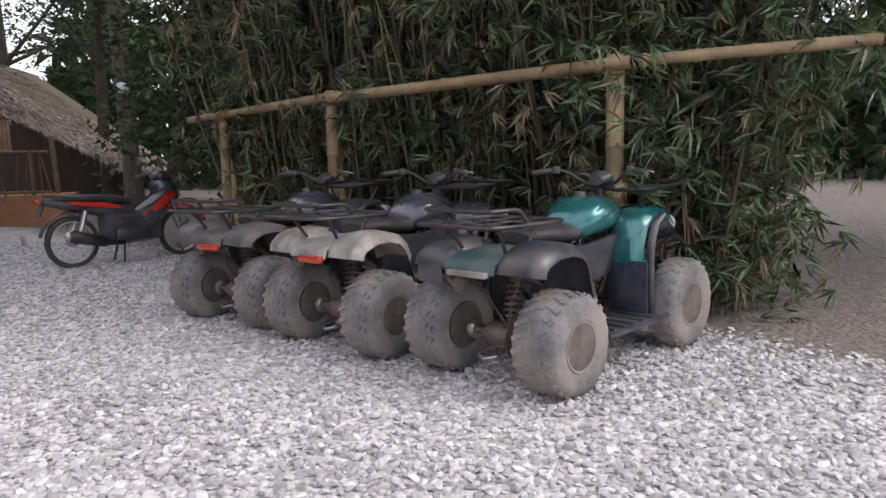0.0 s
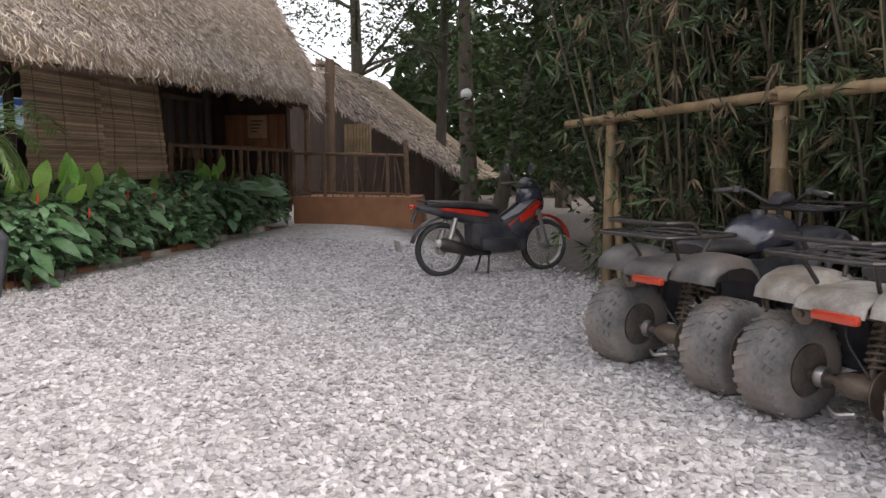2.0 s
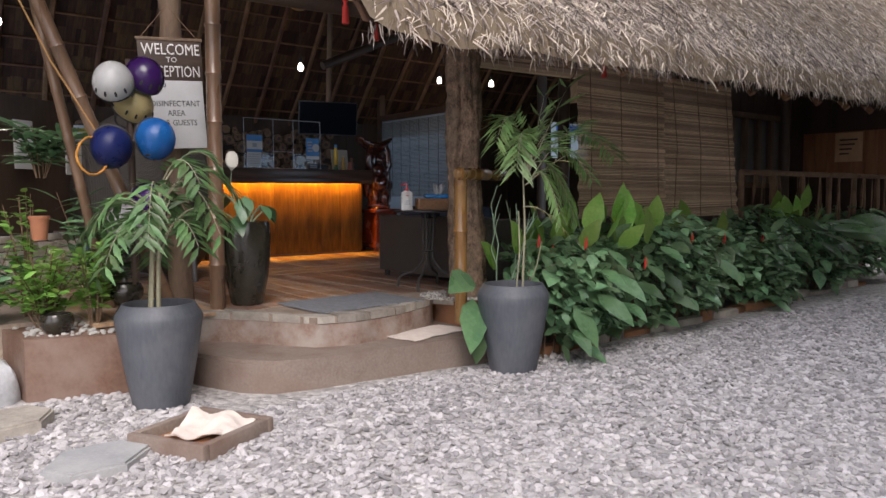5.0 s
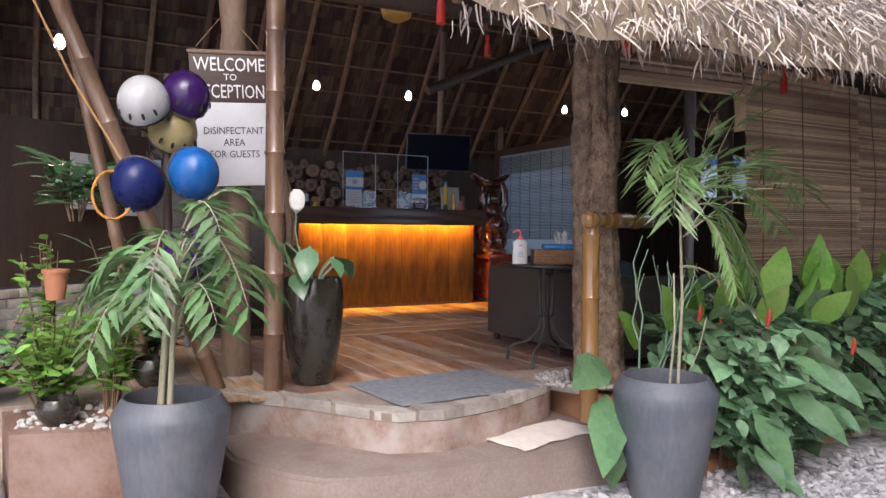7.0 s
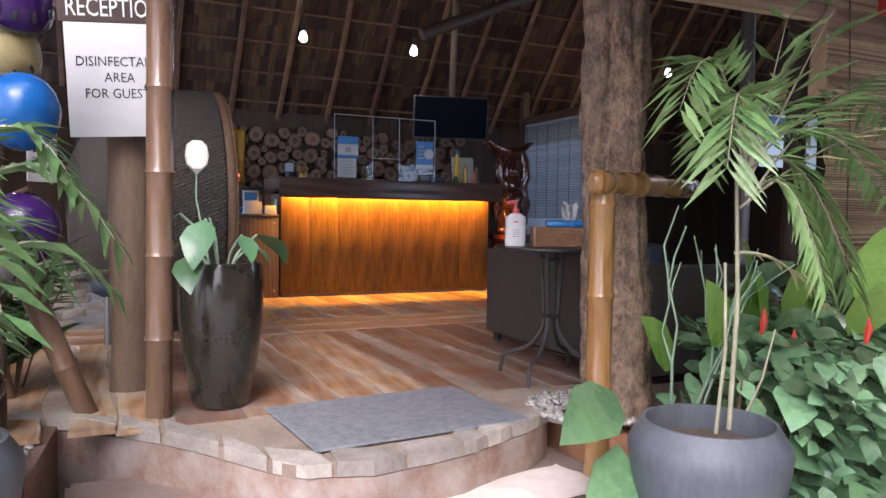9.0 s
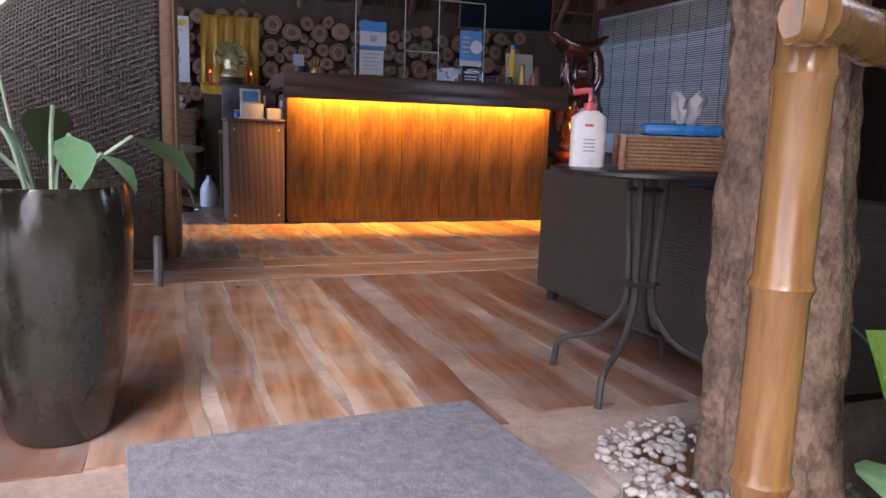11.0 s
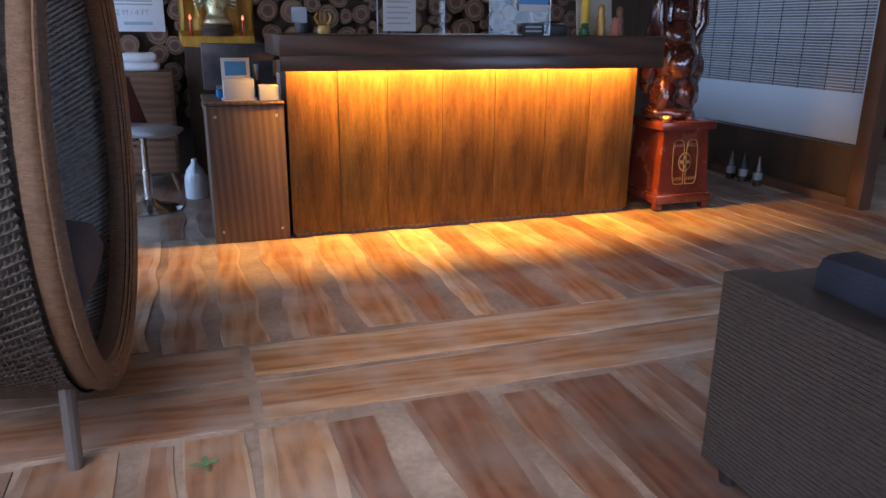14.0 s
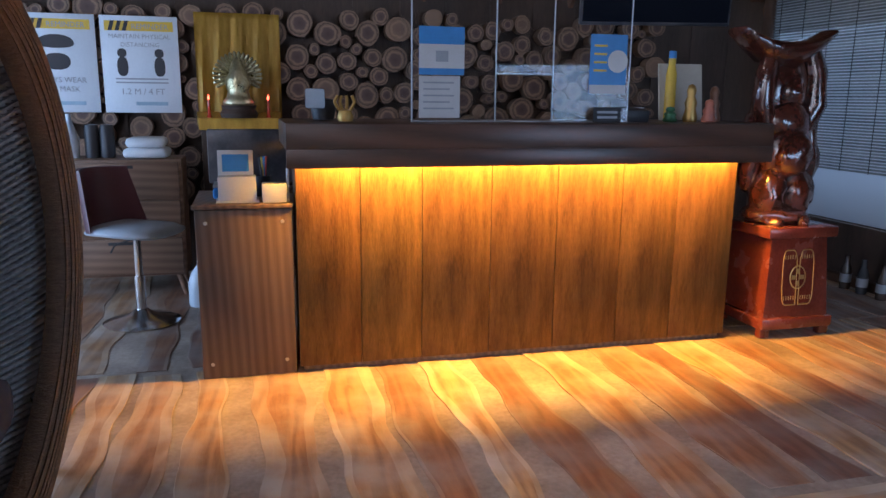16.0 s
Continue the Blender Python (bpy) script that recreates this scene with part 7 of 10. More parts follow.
def left_bed():
    """Brown planter with shrubs, small black pots and white stones."""
    bm = slab(B(), [(-7.50, 3.78), (-7.22, 4.62), (-8.0, 4.7), (-8.4, 3.7)], -0.05, 0.50)
    tagged(obj("planter_wall", bm, PLANTER, smooth=20), "low reddish-brown rendered planter wall", "planter", kind="structure")
    bm = slab(B(), [(-8.3, 3.72), (-8.02, 4.66), (-10.0, 4.66), (-10.0, 1.5), (-8.3, 1.5)], -0.05, 0.40)
    tagged(obj("planter_bed", bm, SOIL), "earth bed beside the platform", "planting bed", kind="structure")
    n = 420
    P = np.stack([rng.uniform(-8.9, -7.3, n), rng.uniform(3.8, 4.62, n)], 1)
    P = P[P[:, 0] < -7.55 + (P[:, 1] - 3.8) * 0.33]
    s = rng.uniform(0.012, 0.028, len(P))
    up = unit(np.stack([rng.normal(0, 0.3, len(P)), rng.normal(0, 0.3, len(P)), np.ones(len(P))], 1))
    V, F = spread(*PEBBLE, np.stack([P[:, 0], P[:, 1], 0.50 + s * 0.3], 1), np.cross(up, dirs(len(P))), up, np.stack([s, s * 0.8, s * 0.5], 1))
    tagged(fast("pale_gravel", V, F, plain("pale_pebble", (0.5, 0.49, 0.47), 0.7, island=0.25)), "pale pebbles on the planter bed", "pebbles", kind="stuff")
    def shrub(x, y, z, h, r, n, L, w, lab, m_):
        th = thing("shrub", pose(x, y, z), lab, "shrub", "planter shrubs")
        st, lv = B(), []
        for k in range(max(6, n // 16)):
            a, q = random.uniform(0, 6.28), random.uniform(0.2, 1) * r
            e = Vector((math.cos(a) * q, math.sin(a) * q, h * random.uniform(0.5, 1.05)))
            tube(st, [(0.03 * math.cos(a), 0.03 * math.sin(a), -0.02), e * 0.5 + Vector((0, 0, 0.05)), e], [0.006, 0.005, 0.003], 5)
            for i in range(16):
                s = random.uniform(0.35, 1.0)
                p = Vector((e.x * s, e.y * s, e.z * s))
                b = random.uniform(0, 6.28)
                ll = L * random.uniform(0.7, 1.2)
                lv.append((p, Vector((math.cos(b), math.sin(b), random.uniform(-0.1, 0.7))), Vector((random.gauss(0, 0.3), random.gauss(0, 0.3), 1)), (ll, ll * w, ll * 0.5)))
        part("twig_mass", st, TWIG, th, smooth=None)["kind"] = "stuff"
        leaf_mesh("leaves", lv, m_, th, "", BROAD)
    random.seed(31)
    shrub(-7.80, 3.95, 0.50, 0.50, 0.32, 420, 0.085, 0.5, "low glossy green leafy shrub in the planter", CANNA)
    shrub(-7.72, 4.22, 0.50, 0.56, 0.22, 300, 0.085, 0.5, "leafy shrub with pale green leaf tips", CANNA)
    shrub(-8.1, 3.6, 0.40, 0.65, 0.4, 420, 0.10, 0.5, "low leafy shrub at the bed's edge", HLEAF)
    shrub(-8.3, 3.95, 0.40, 0.95, 0.16, 200, 0.08, 0.55, "upright shrub with stacked green leaves", CANNA)
    shrub(-8.5, 4.45, 0.40, 1.0, 0.35, 300, 0.2, 0.28, "taller dark shrub behind the pots", HLEAF)
    shrub(-8.8, 3.2, 0.40, 1.2, 0.5, 400, 0.16, 0.4, "dark tall shrub beside the partition", HLEAF)
    shrub(-8.6, 4.1, 1.5, 0.35, 0.25, 120, 0.22, 0.28, "hanging dark green fern leaves", HLEAF)
    for x, y, z, r in ((-7.62, 3.98, 0.50, 0.10), (-7.72, 4.42, 0.63, 0.11)):
        th = thing("small_pot", pose(x, y, z), "small glossy black plant bowl", "plant pot", "black bowls")
        part("body", lathe(B(), [(0, 0), (r * 0.6, 0), (r * 0.95, r * 0.5), (r, r * 0.9), (r * 0.85, r * 1.25), (r * 0.78, r * 1.25), (r * 0.8, r), (0, r * 0.95)], 24), POT_BLACK, th)
    th = thing("pot_stand", pose(-7.72, 4.42, 0.50), "dark three-legged wooden pot stand", "stand")
    for k in range(3):
        a = k * 2.1
        part("leg", tube(B(), [(0.03 * math.cos(a), 0.03 * math.sin(a), 0.13), (0.1 * math.cos(a), 0.1 * math.sin(a), 0.0)], 0.012, 6), DARKWOOD, th)
    th = thing("terracotta_pot", pose(-8.05, 3.98, 1.06), "small terracotta pot hung among the leaves", "plant pot")
    part("body", lathe(B(), [(0, 0), (0.045, 0), (0.06, 0.14), (0.066, 0.14), (0.066, 0.16), (0.05, 0.16), (0.05, 0.12), (0, 0.12)], 20), plain("terracotta", (0.42, 0.17, 0.09), 0.8), th)
    th = thing("white_stone", pose(-7.62, 3.52, 0.06), "pale rough boulder beside the planter", "stone")
    bm = bmesh.new()
    bmesh.ops.create_icosphere(bm, subdivisions=3, radius=0.2)
    for v in bm.verts:
        v.co *= 1 + 0.35 * noise.noise(v.co * 7) + 0.12 * noise.noise(v.co * 18)
        v.co.z *= 1.2
        v.co.y *= 1.0
    part("stone", bm, mat("white_rock", (0.45, 0.47, 0.5), (0.7, 0.72, 0.75), 0.8, 5, 50, 0.5), th, m=pose(0, 0, 0.16))


left_bed()


def yard_pieces():
    th = thing("foot_tray", pose(-6.21, 4.36, 0.11, 0, 0, 27), "shallow square concrete foot-bath tray", "tray")
    for a in (((-0.24, 0.24), (-0.26, -0.215)), ((-0.24, 0.24), (0.215, 0.26)), ((-0.24, -0.195), (-0.215, 0.215)), ((0.195, 0.24), (-0.215, 0.215))):
        (x0, x1), (y0, y1) = a
        part("rim", boxed(x0, x1, y0, y1, -0.03, 0.085, 0.008), CONCRETE, th)
    part("base", boxed(-0.195, 0.195, -0.215, 0.215, -0.02, 0.03), WALLBROWN, th, "brown wet tray floor")
    cloth = mat("pink_towelling", (0.74, 0.64, 0.57), (0.86, 0.78, 0.71), 0.95, 12, 160, 0.6)
    def rag(name, m, w, d, crumple, lab, seed, fold=0.0):
        bm = B()
        n = 18
        vs = []
        for i in range(n + 1):
            for j in range(n + 1):
                x, y = (i / n - 0.5) * w, (j / n - 0.5) * d
                q = noise.noise(Vector((x * 7, y * 7, seed))) * crumple + noise.noise(Vector((x * 17, y * 17, seed))) * crumple * 0.4
                vs.append(bm.verts.new((x + noise.noise(Vector((y * 6, seed, 2))) * 0.03, y + noise.noise(Vector((x * 6, seed, 5))) * 0.03, max(0.004, crumple * 0.6 + q + fold * max(0, 0.3 - abs(x + 0.1)) * max(0, y)))))
        for i in range(n):
            for j in range(n):
                k = i * (n + 1) + j
                bm.faces.new((vs[k], vs[k + n + 1], vs[k + n + 2], vs[k + 1]))
        low = [bm.verts.new((v.co.x, v.co.y, v.co.z - 0.007)) for v in vs]
        for i in range(n):
            for j in range(n):
                k = i * (n + 1) + j
                bm.faces.new((low[k], low[k + 1], low[k + n + 2], low[k + n + 1]))
        rim = [i * (n + 1) for i in range(n + 1)] + [n * (n + 1) + j for j in range(1, n + 1)] + [i * (n + 1) + n for i in range(n - 1, -1, -1)] + list(range(n - 1, 0, -1))
        for p, q in zip(rim, rim[1:] + rim[:1]):
            bm.faces.new((vs[p], vs[q], low[q], low[p]))
        tagged(obj(name, bm, cloth, smooth=70, m=m), lab, "towel")
    rag("towel", pose(-6.20, 4.40, 0.145, 0, 0, 40), 0.36, 0.26, 0.05, "crumpled pale pink towel in the foot tray", 3, 1.6)
    rag("towel", pose(-6.90, 6.30, 0.334, 0, 0, 12), 0.30, 0.62, 0.01, "flat pale cream towel laid on the step", 8)
    for x, y, w, d, t, a, m_, lab in ((-6.17, 3.85, 0.42, 0.5, 0.05, 20, SLAB, "irregular grey stepping stone in the gravel"), (-6.95, 3.62, 0.4, 0.5, 0.09, 30, STONE, "rough buff stepping stone at the gravel's edge"), (-5.75, 3.2, 0.4, 0.45, 0.05, 10, SLAB, "irregular grey stepping stone in the gravel")):
        rnd = random.Random(x)
        out = [(math.cos(k) * w / 2 * rnd.uniform(0.85, 1.15), math.sin(k) * d / 2 * rnd.uniform(0.85, 1.15)) for k in (0.1, 1.2, 2.3, 3.3, 4.5, 5.4)]
        bm = slab(B(), out, -0.05, t)
        bmesh.ops.bevel(bm, geom=[e for e in bm.edges if all(v.co.z > 0 for v in e.verts)], offset=0.012, segments=2, affect="EDGES")
        tagged(obj("stepping_stone", bm, m_, m=pose(x, y, 0.11, 0, 0, a), smooth=40), lab, "stone")
    bm = boxed(-0.32, 0.32, -0.46, 0.46, 0, 0.012, 0.004)
    tagged(obj("door_mat", bm, mat("grey_carpet", (0.16, 0.17, 0.19), (0.27, 0.28, 0.31), 0.98, 30, 300, 0.8), m=pose(-7.40, 5.96, FLOOR + 0.003, 0, 0, 4)), "flat grey carpet door mat", "mat")


yard_pieces()


# ---- sign, helmets, hangings ----
def text_mesh(name, body, size, m, material, parent, extrude=0.002, align="CENTER", stretch=1.0):
    cu = bpy.data.curves.new(name, "FONT")
    cu.body, cu.size, cu.extrude, cu.align_x, cu.resolution_u = body, size, extrude, align, 2
    tmp = bpy.data.objects.new(name, cu)
    scene.collection.objects.link(tmp)
    me = bpy.data.meshes.new_from_object(tmp.evaluated_get(bpy.context.evaluated_depsgraph_get()))
    bpy.data.objects.remove(tmp)
    bpy.data.curves.remove(cu)
    me.materials.clear()
    me.materials.append(material)
    for v in me.vertices:
        v.co.x *= stretch
    ob = new(name, me)
    link(ob, parent)
    ob.matrix_local = m
    return ob


WHITE_PAPER = mat("white_board", (0.50, 0.51, 0.52), (0.60, 0.61, 0.62), 0.5, 3, 100, 0.02)
INK = plain("black_ink", (0.03, 0.03, 0.035), 0.5, bump=0)
WHITE_PAINT = plain("white_paint", (0.8, 0.8, 0.78), 0.5)


def welcome_sign():
    # its front faces +x; local x runs along +y
    th = thing("welcome_sign", Matrix.Translation((-8.17, 4.90, 2.50)) @ pose(0, 0, 0, 3, 0, -8) @ pose(0, 0, 0, 90, 0, 90), "hanging sign with white lettering over a white notice", "sign")
    w = 0.225
    part("board", boxed(-w, w, -0.30, 0.0, -0.012, 0.0, 0.003), mat("brown_sign_board", (0.04, 0.026, 0.02), (0.085, 0.055, 0.042), 0.6, 4, 50, 0.2, stretch=(0.3, 3, 1)), th, "dark brown plank board")
    part("batten", boxed(-w - 0.01, w + 0.01, -0.015, 0.008, -0.015, 0.006, 0.003), POSTWOOD, th)
    part("notice", boxed(-w + 0.02, w - 0.01, -0.80, -0.302, -0.01, -0.002, 0.002), WHITE_PAPER, th, "white notice sheet")
    for body, size, y, s in (("WELCOME", 0.115, -0.115, 0.74), ("TO", 0.055, -0.17, 1.0), ("RECEPTION", 0.115, -0.275, 0.66)):
        text_mesh("lettering", body, size, pose(0.005, y, 0.002), WHITE_PAINT, th, stretch=s)
    for body, y in (("DISINFECTANT", -0.49), ("AREA", -0.56), ("FOR GUESTS", -0.63)):
        text_mesh("lettering", body, 0.06, pose(0.01, y, 0.0), INK, th, 0.001, stretch=0.86)
    part("cord", tube(B(), [(-w * 0.9, 0.0, -0.006), (0, 0.24, -0.006), (w * 0.9, 0.0, -0.006)], 0.004, 5), TWIG, th)


welcome_sign()


def helmet(m, colour, label, tip=(0, 0, 0)):
    th = thing("helmet", m, label, "helmet", "helmets on the rack")
    bm = B()
    rings = []
    for i in range(12):
        a = (i / 11) * 1.95
        r, z = 0.125 * math.sin(max(a, 0.02)), 0.135 * math.cos(a)
        rings.append([(r * 1.12 * math.cos(t), r * math.sin(t), z + (0.035 * max(0, math.cos(t)) if i > 9 else 0)) for t in (2 * math.pi * k / 28 for k in range(28))])
    bm = loft(rings, False)
    bm.faces.new(bm.verts[:28])
    bmesh.ops.solidify(bm, geom=bm.faces[:], thickness=0.012)
    part("shell", bm, colour, th, smooth=60)
    part("rim", tube(B(), [Vector(p) for p in rings[-1]] + [Vector(rings[-1][0])], 0.008, 6), BLACK_PLASTIC, th)
    part("lining", loft([[(x * 0.86, y * 0.86, z * 0.9 - 0.004) for x, y, z in rings[i]] for i in (5, 7, 9, 11)], False), plain("foam", (0.04, 0.04, 0.045), 0.95), th)
    for y in (-1, 1):
        part("strap", tube(B(), arc([(0.02, y * 0.11, -0.04), (0.04, y * 0.09, -0.14), (0.05, 0.0, -0.20)]), 0.006, 5), BLACK_PLASTIC, th)
    for k in range(4):
        part("vent", loft([oval(0, 0, 0, 0.008, 0.02, 8), oval(0.003, 0, 0, 0.007, 0.019, 8)]), INK, th, m=Matrix.Rotation(radians(-40 + k * 27), 4, "Z") @ pose(0.132, 0, 0.055, 0, -22, 0))


def helmets():
    W, P = plain("helmet_white", (0.75, 0.76, 0.76), 0.25, coat=0.5), plain("helmet_purple", (0.07, 0.02, 0.16), 0.2, coat=0.6)
    Yl, Bl, Nv, Gr = plain("helmet_cream", (0.65, 0.55, 0.28), 0.3), plain("helmet_blue", (0.02, 0.20, 0.62), 0.25, coat=0.5), plain("helmet_navy", (0.025, 0.04, 0.20), 0.3), plain("helmet_grey", (0.45, 0.43, 0.46), 0.3)
    helmet(pose(-7.66, 4.37, 2.07, 0, 62, -25), W, "white safety helmet hung on the rack")
    helmet(pose(-7.72, 4.58, 2.13, 0, 55, 15), P, "glossy dark purple safety helmet hung high")
    helmet(pose(-7.80, 4.53, 1.95, 0, 60, 5), Yl, "cream yellow safety helmet hung on the rack")
    helmet(pose(-7.60, 4.60, 1.72, 0, 100, 20), Bl, "bright blue safety helmet hung upside down")
    helmet(pose(-7.64, 4.34, 1.66, 0, 130, -20), Nv, "navy safety helmet with red lining hung upside down")
    helmet(pose(-7.72, 4.59, 1.30, 0, 70, 40), P, "purple safety helmet hung low behind the palm")
    helmet(pose(-7.72, 4.44, 1.16, 0, 80, -10), Gr, "pale grey safety helmet hung low")
    th = thing("helmet_rack", pose(-7.78, 4.50, 0.50), "thin timber pole rack holding the helmets", "rack")
    part("pole", log_pole(B(), (0, 0, 0), (0, 0.0, 1.75), 0.025, 0.02, seed=6), DARKWOOD, th)
    for z, a in ((1.62, 0.3), (1.5, 2.6), (1.25, 1.0), (1.22, 4.4), (0.9, 0.8), (0.75, 3.9)):
        part("peg", tube(B(), [(0, 0, z), (0.16 * math.cos(a), 0.16 * math.sin(a), z + 0.05)], 0.01, 6), DARKWOOD, th)
    th = thing("orange_rope_coil", pose(-7.62, 4.22, 1.6), "coil of frayed orange rope", "rope")
    part("rope", tube(B(), [(0.02 * math.sin(k * 1.9), 0.09 * math.cos(k * 0.5), 0.12 * math.sin(k * 0.5)) for k in range(40)], 0.006, 5), plain("orange_rope", (0.55, 0.25, 0.05), 0.9), th)


helmets()


def hangings():
    red = plain("red_tassel", (0.60, 0.04, 0.03), 0.7)
    for x, y, z, s in ((-7.15, 7.03, 2.72, 1.0), (-7.2, 5.82, 2.72, 1.0), (-7.0, 6.98, 2.62, 0.8), (-8.6, 7.0, 2.95, 0.8), (-7.0, 8.4, 2.55, 0.9)):
        th = thing("red_tassel", pose(x, y, z), "small red tassel charm hanging from the beam", "tassel", "red tassels")
        part("cord", tube(B(), [(0, 0, 0), (0, 0, 0.35)], 0.002, 4), red, th)
        part("knot", lathe(B(), [(0, 0.03), (0.015, 0.025), (0.02, 0), (0.012, -0.02), (0, -0.022)], 10), red, th)
        part("fringe", lathe(B(), [(0.012, 0), (0.022, -0.03), (0.026, -0.14 * s), (0.0, -0.14 * s)], 12, m=pose(0, 0, -0.02)), red, th)
    th = thing("lantern", pose(-9.0, 6.4, 3.2), "small woven yellow lantern under the thatch", "lantern")
    part("shade", lathe(B(), [(0.05, -0.1), (0.11, -0.07), (0.13, 0.0), (0.11, 0.07), (0.05, 0.1)], 20), plain("woven_yellow", (0.55, 0.30, 0.06), 0.7), th)
    part("cord", tube(B(), [(0, 0, 0.09), (0, 0, 1.9)], 0.003, 4), TWIG, th)


hangings()


# ---- reception ----
WICKER = mat("dark_wicker", (0.045, 0.040, 0.038), (0.11, 0.098, 0.09), 0.5, 30, 120, 0.5, stretch=(1, 1, 4))
WICKER_BROWN = mat("brown_wicker", (0.13, 0.075, 0.045), (0.24, 0.15, 0.09), 0.5, 30, 120, 0.5, stretch=(1, 1, 4))
CUSHION = mat("navy_cushion_cloth", (0.02, 0.028, 0.05), (0.045, 0.06, 0.10), 0.8, 6, 120, 0.3)
CHROME = plain("chrome", (0.75, 0.75, 0.76), 0.12, 1.0)
ACRYLIC = clear("clear_acrylic")
BLUE_PRINT = plain("blue_print", (0.05, 0.25, 0.62), 0.4, bump=0)
YELLOW_PRINT = plain("yellow_print", (0.75, 0.50, 0.05), 0.4, bump=0)
GREY_PRINT = plain("grey_print", (0.35, 0.38, 0.42), 0.5, bump=0)
CX = -11.80


def counter():
    th = thing("reception_counter", pose(0, 0, 0), "long reception counter of veneered boards with glowing strip light", "counter")
    y0, y1 = 6.50, 8.83
    part("core", boxed(CX - 0.55, CX - 0.035, y0 + 0.02, y1 - 0.02, FLOOR, 1.56), CABINET, th)
    ys = [6.50, 6.80, 7.10, 7.45, 7.80, 8.16, 8.48, 8.83]
    for a, b in zip(ys, ys[1:]):
        part("board", boxed(-0.018, 0.0, -(b - a) / 2 + 0.002, (b - a) / 2 - 0.002, 0, 1.02, 0.002), COUNTERWOOD, th, m=pose(CX - 0.012, (a + b) / 2, FLOOR + 0.03))
    part("plinth", boxed(CX - 0.1, CX - 0.06, y0 + 0.02, y1 - 0.02, FLOOR, FLOOR + 0.03), DARKWOOD, th)
    part("top", boxed(CX - 0.62, CX + 0.10, y0 - 0.04, y1 + 0.12, 1.60, 1.72, 0.008), TOPWOOD, th, "thick dark stained counter top")
    part("fascia", boxed(CX + 0.088, CX + 0.103, y0 - 0.04, y1 + 0.12, 1.522, 1.605, 0.003), TOPWOOD, th)
    part("strip_light", boxed(CX + 0.04, CX + 0.06, y0 + 0.04, y1 - 0.04, 1.594, 1.599), glow("amber_led", (1.0, 0.42, 0.04), 1.2), th, "glowing amber strip light under the top")
    # the strip's light on boards and floor
    lamp = new("strip_lamp", bpy.data.lights.new("strip_lamp", "AREA"))
    lamp.data.shape, lamp.data.size, lamp.data.size_y, lamp.data.energy, lamp.data.color = "RECTANGLE", 2.25, 0.03, LED_POWER, (1.0, 0.45, 0.03)
    lamp.matrix_world = Matrix.Translation((CX + 0.05, (y0 + y1) / 2, 1.588)) @ pose(0, 0, 0, 0, 0, 90) @ pose(0, 0, 0, 0, 0, 0)
    # side cabinet
    th = thing("side_cabinet", pose(0, 0, 0), "low brown laminate cabinet beside the counter", "cabinet")
    part("body", boxed(CX - 0.55, CX - 0.02, 6.055, 6.485, FLOOR, 1.33, 0.004), CABINET, th)
    part("top", boxed(CX - 0.57, CX - 0.01, 6.045, 6.488, 1.334, 1.352, 0.003), CABINET, th)
    for z in (0.6, 1.27):
        for y in (6.1, 6.44):
            part("screw_cap", lathe(B(), [(0, 0.003), (0.008, 0.002), (0.009, 0)], 10, axis="x", m=pose(CX - 0.02, y, z)), STEEL, th)


LED_POWER = 31.0
counter()


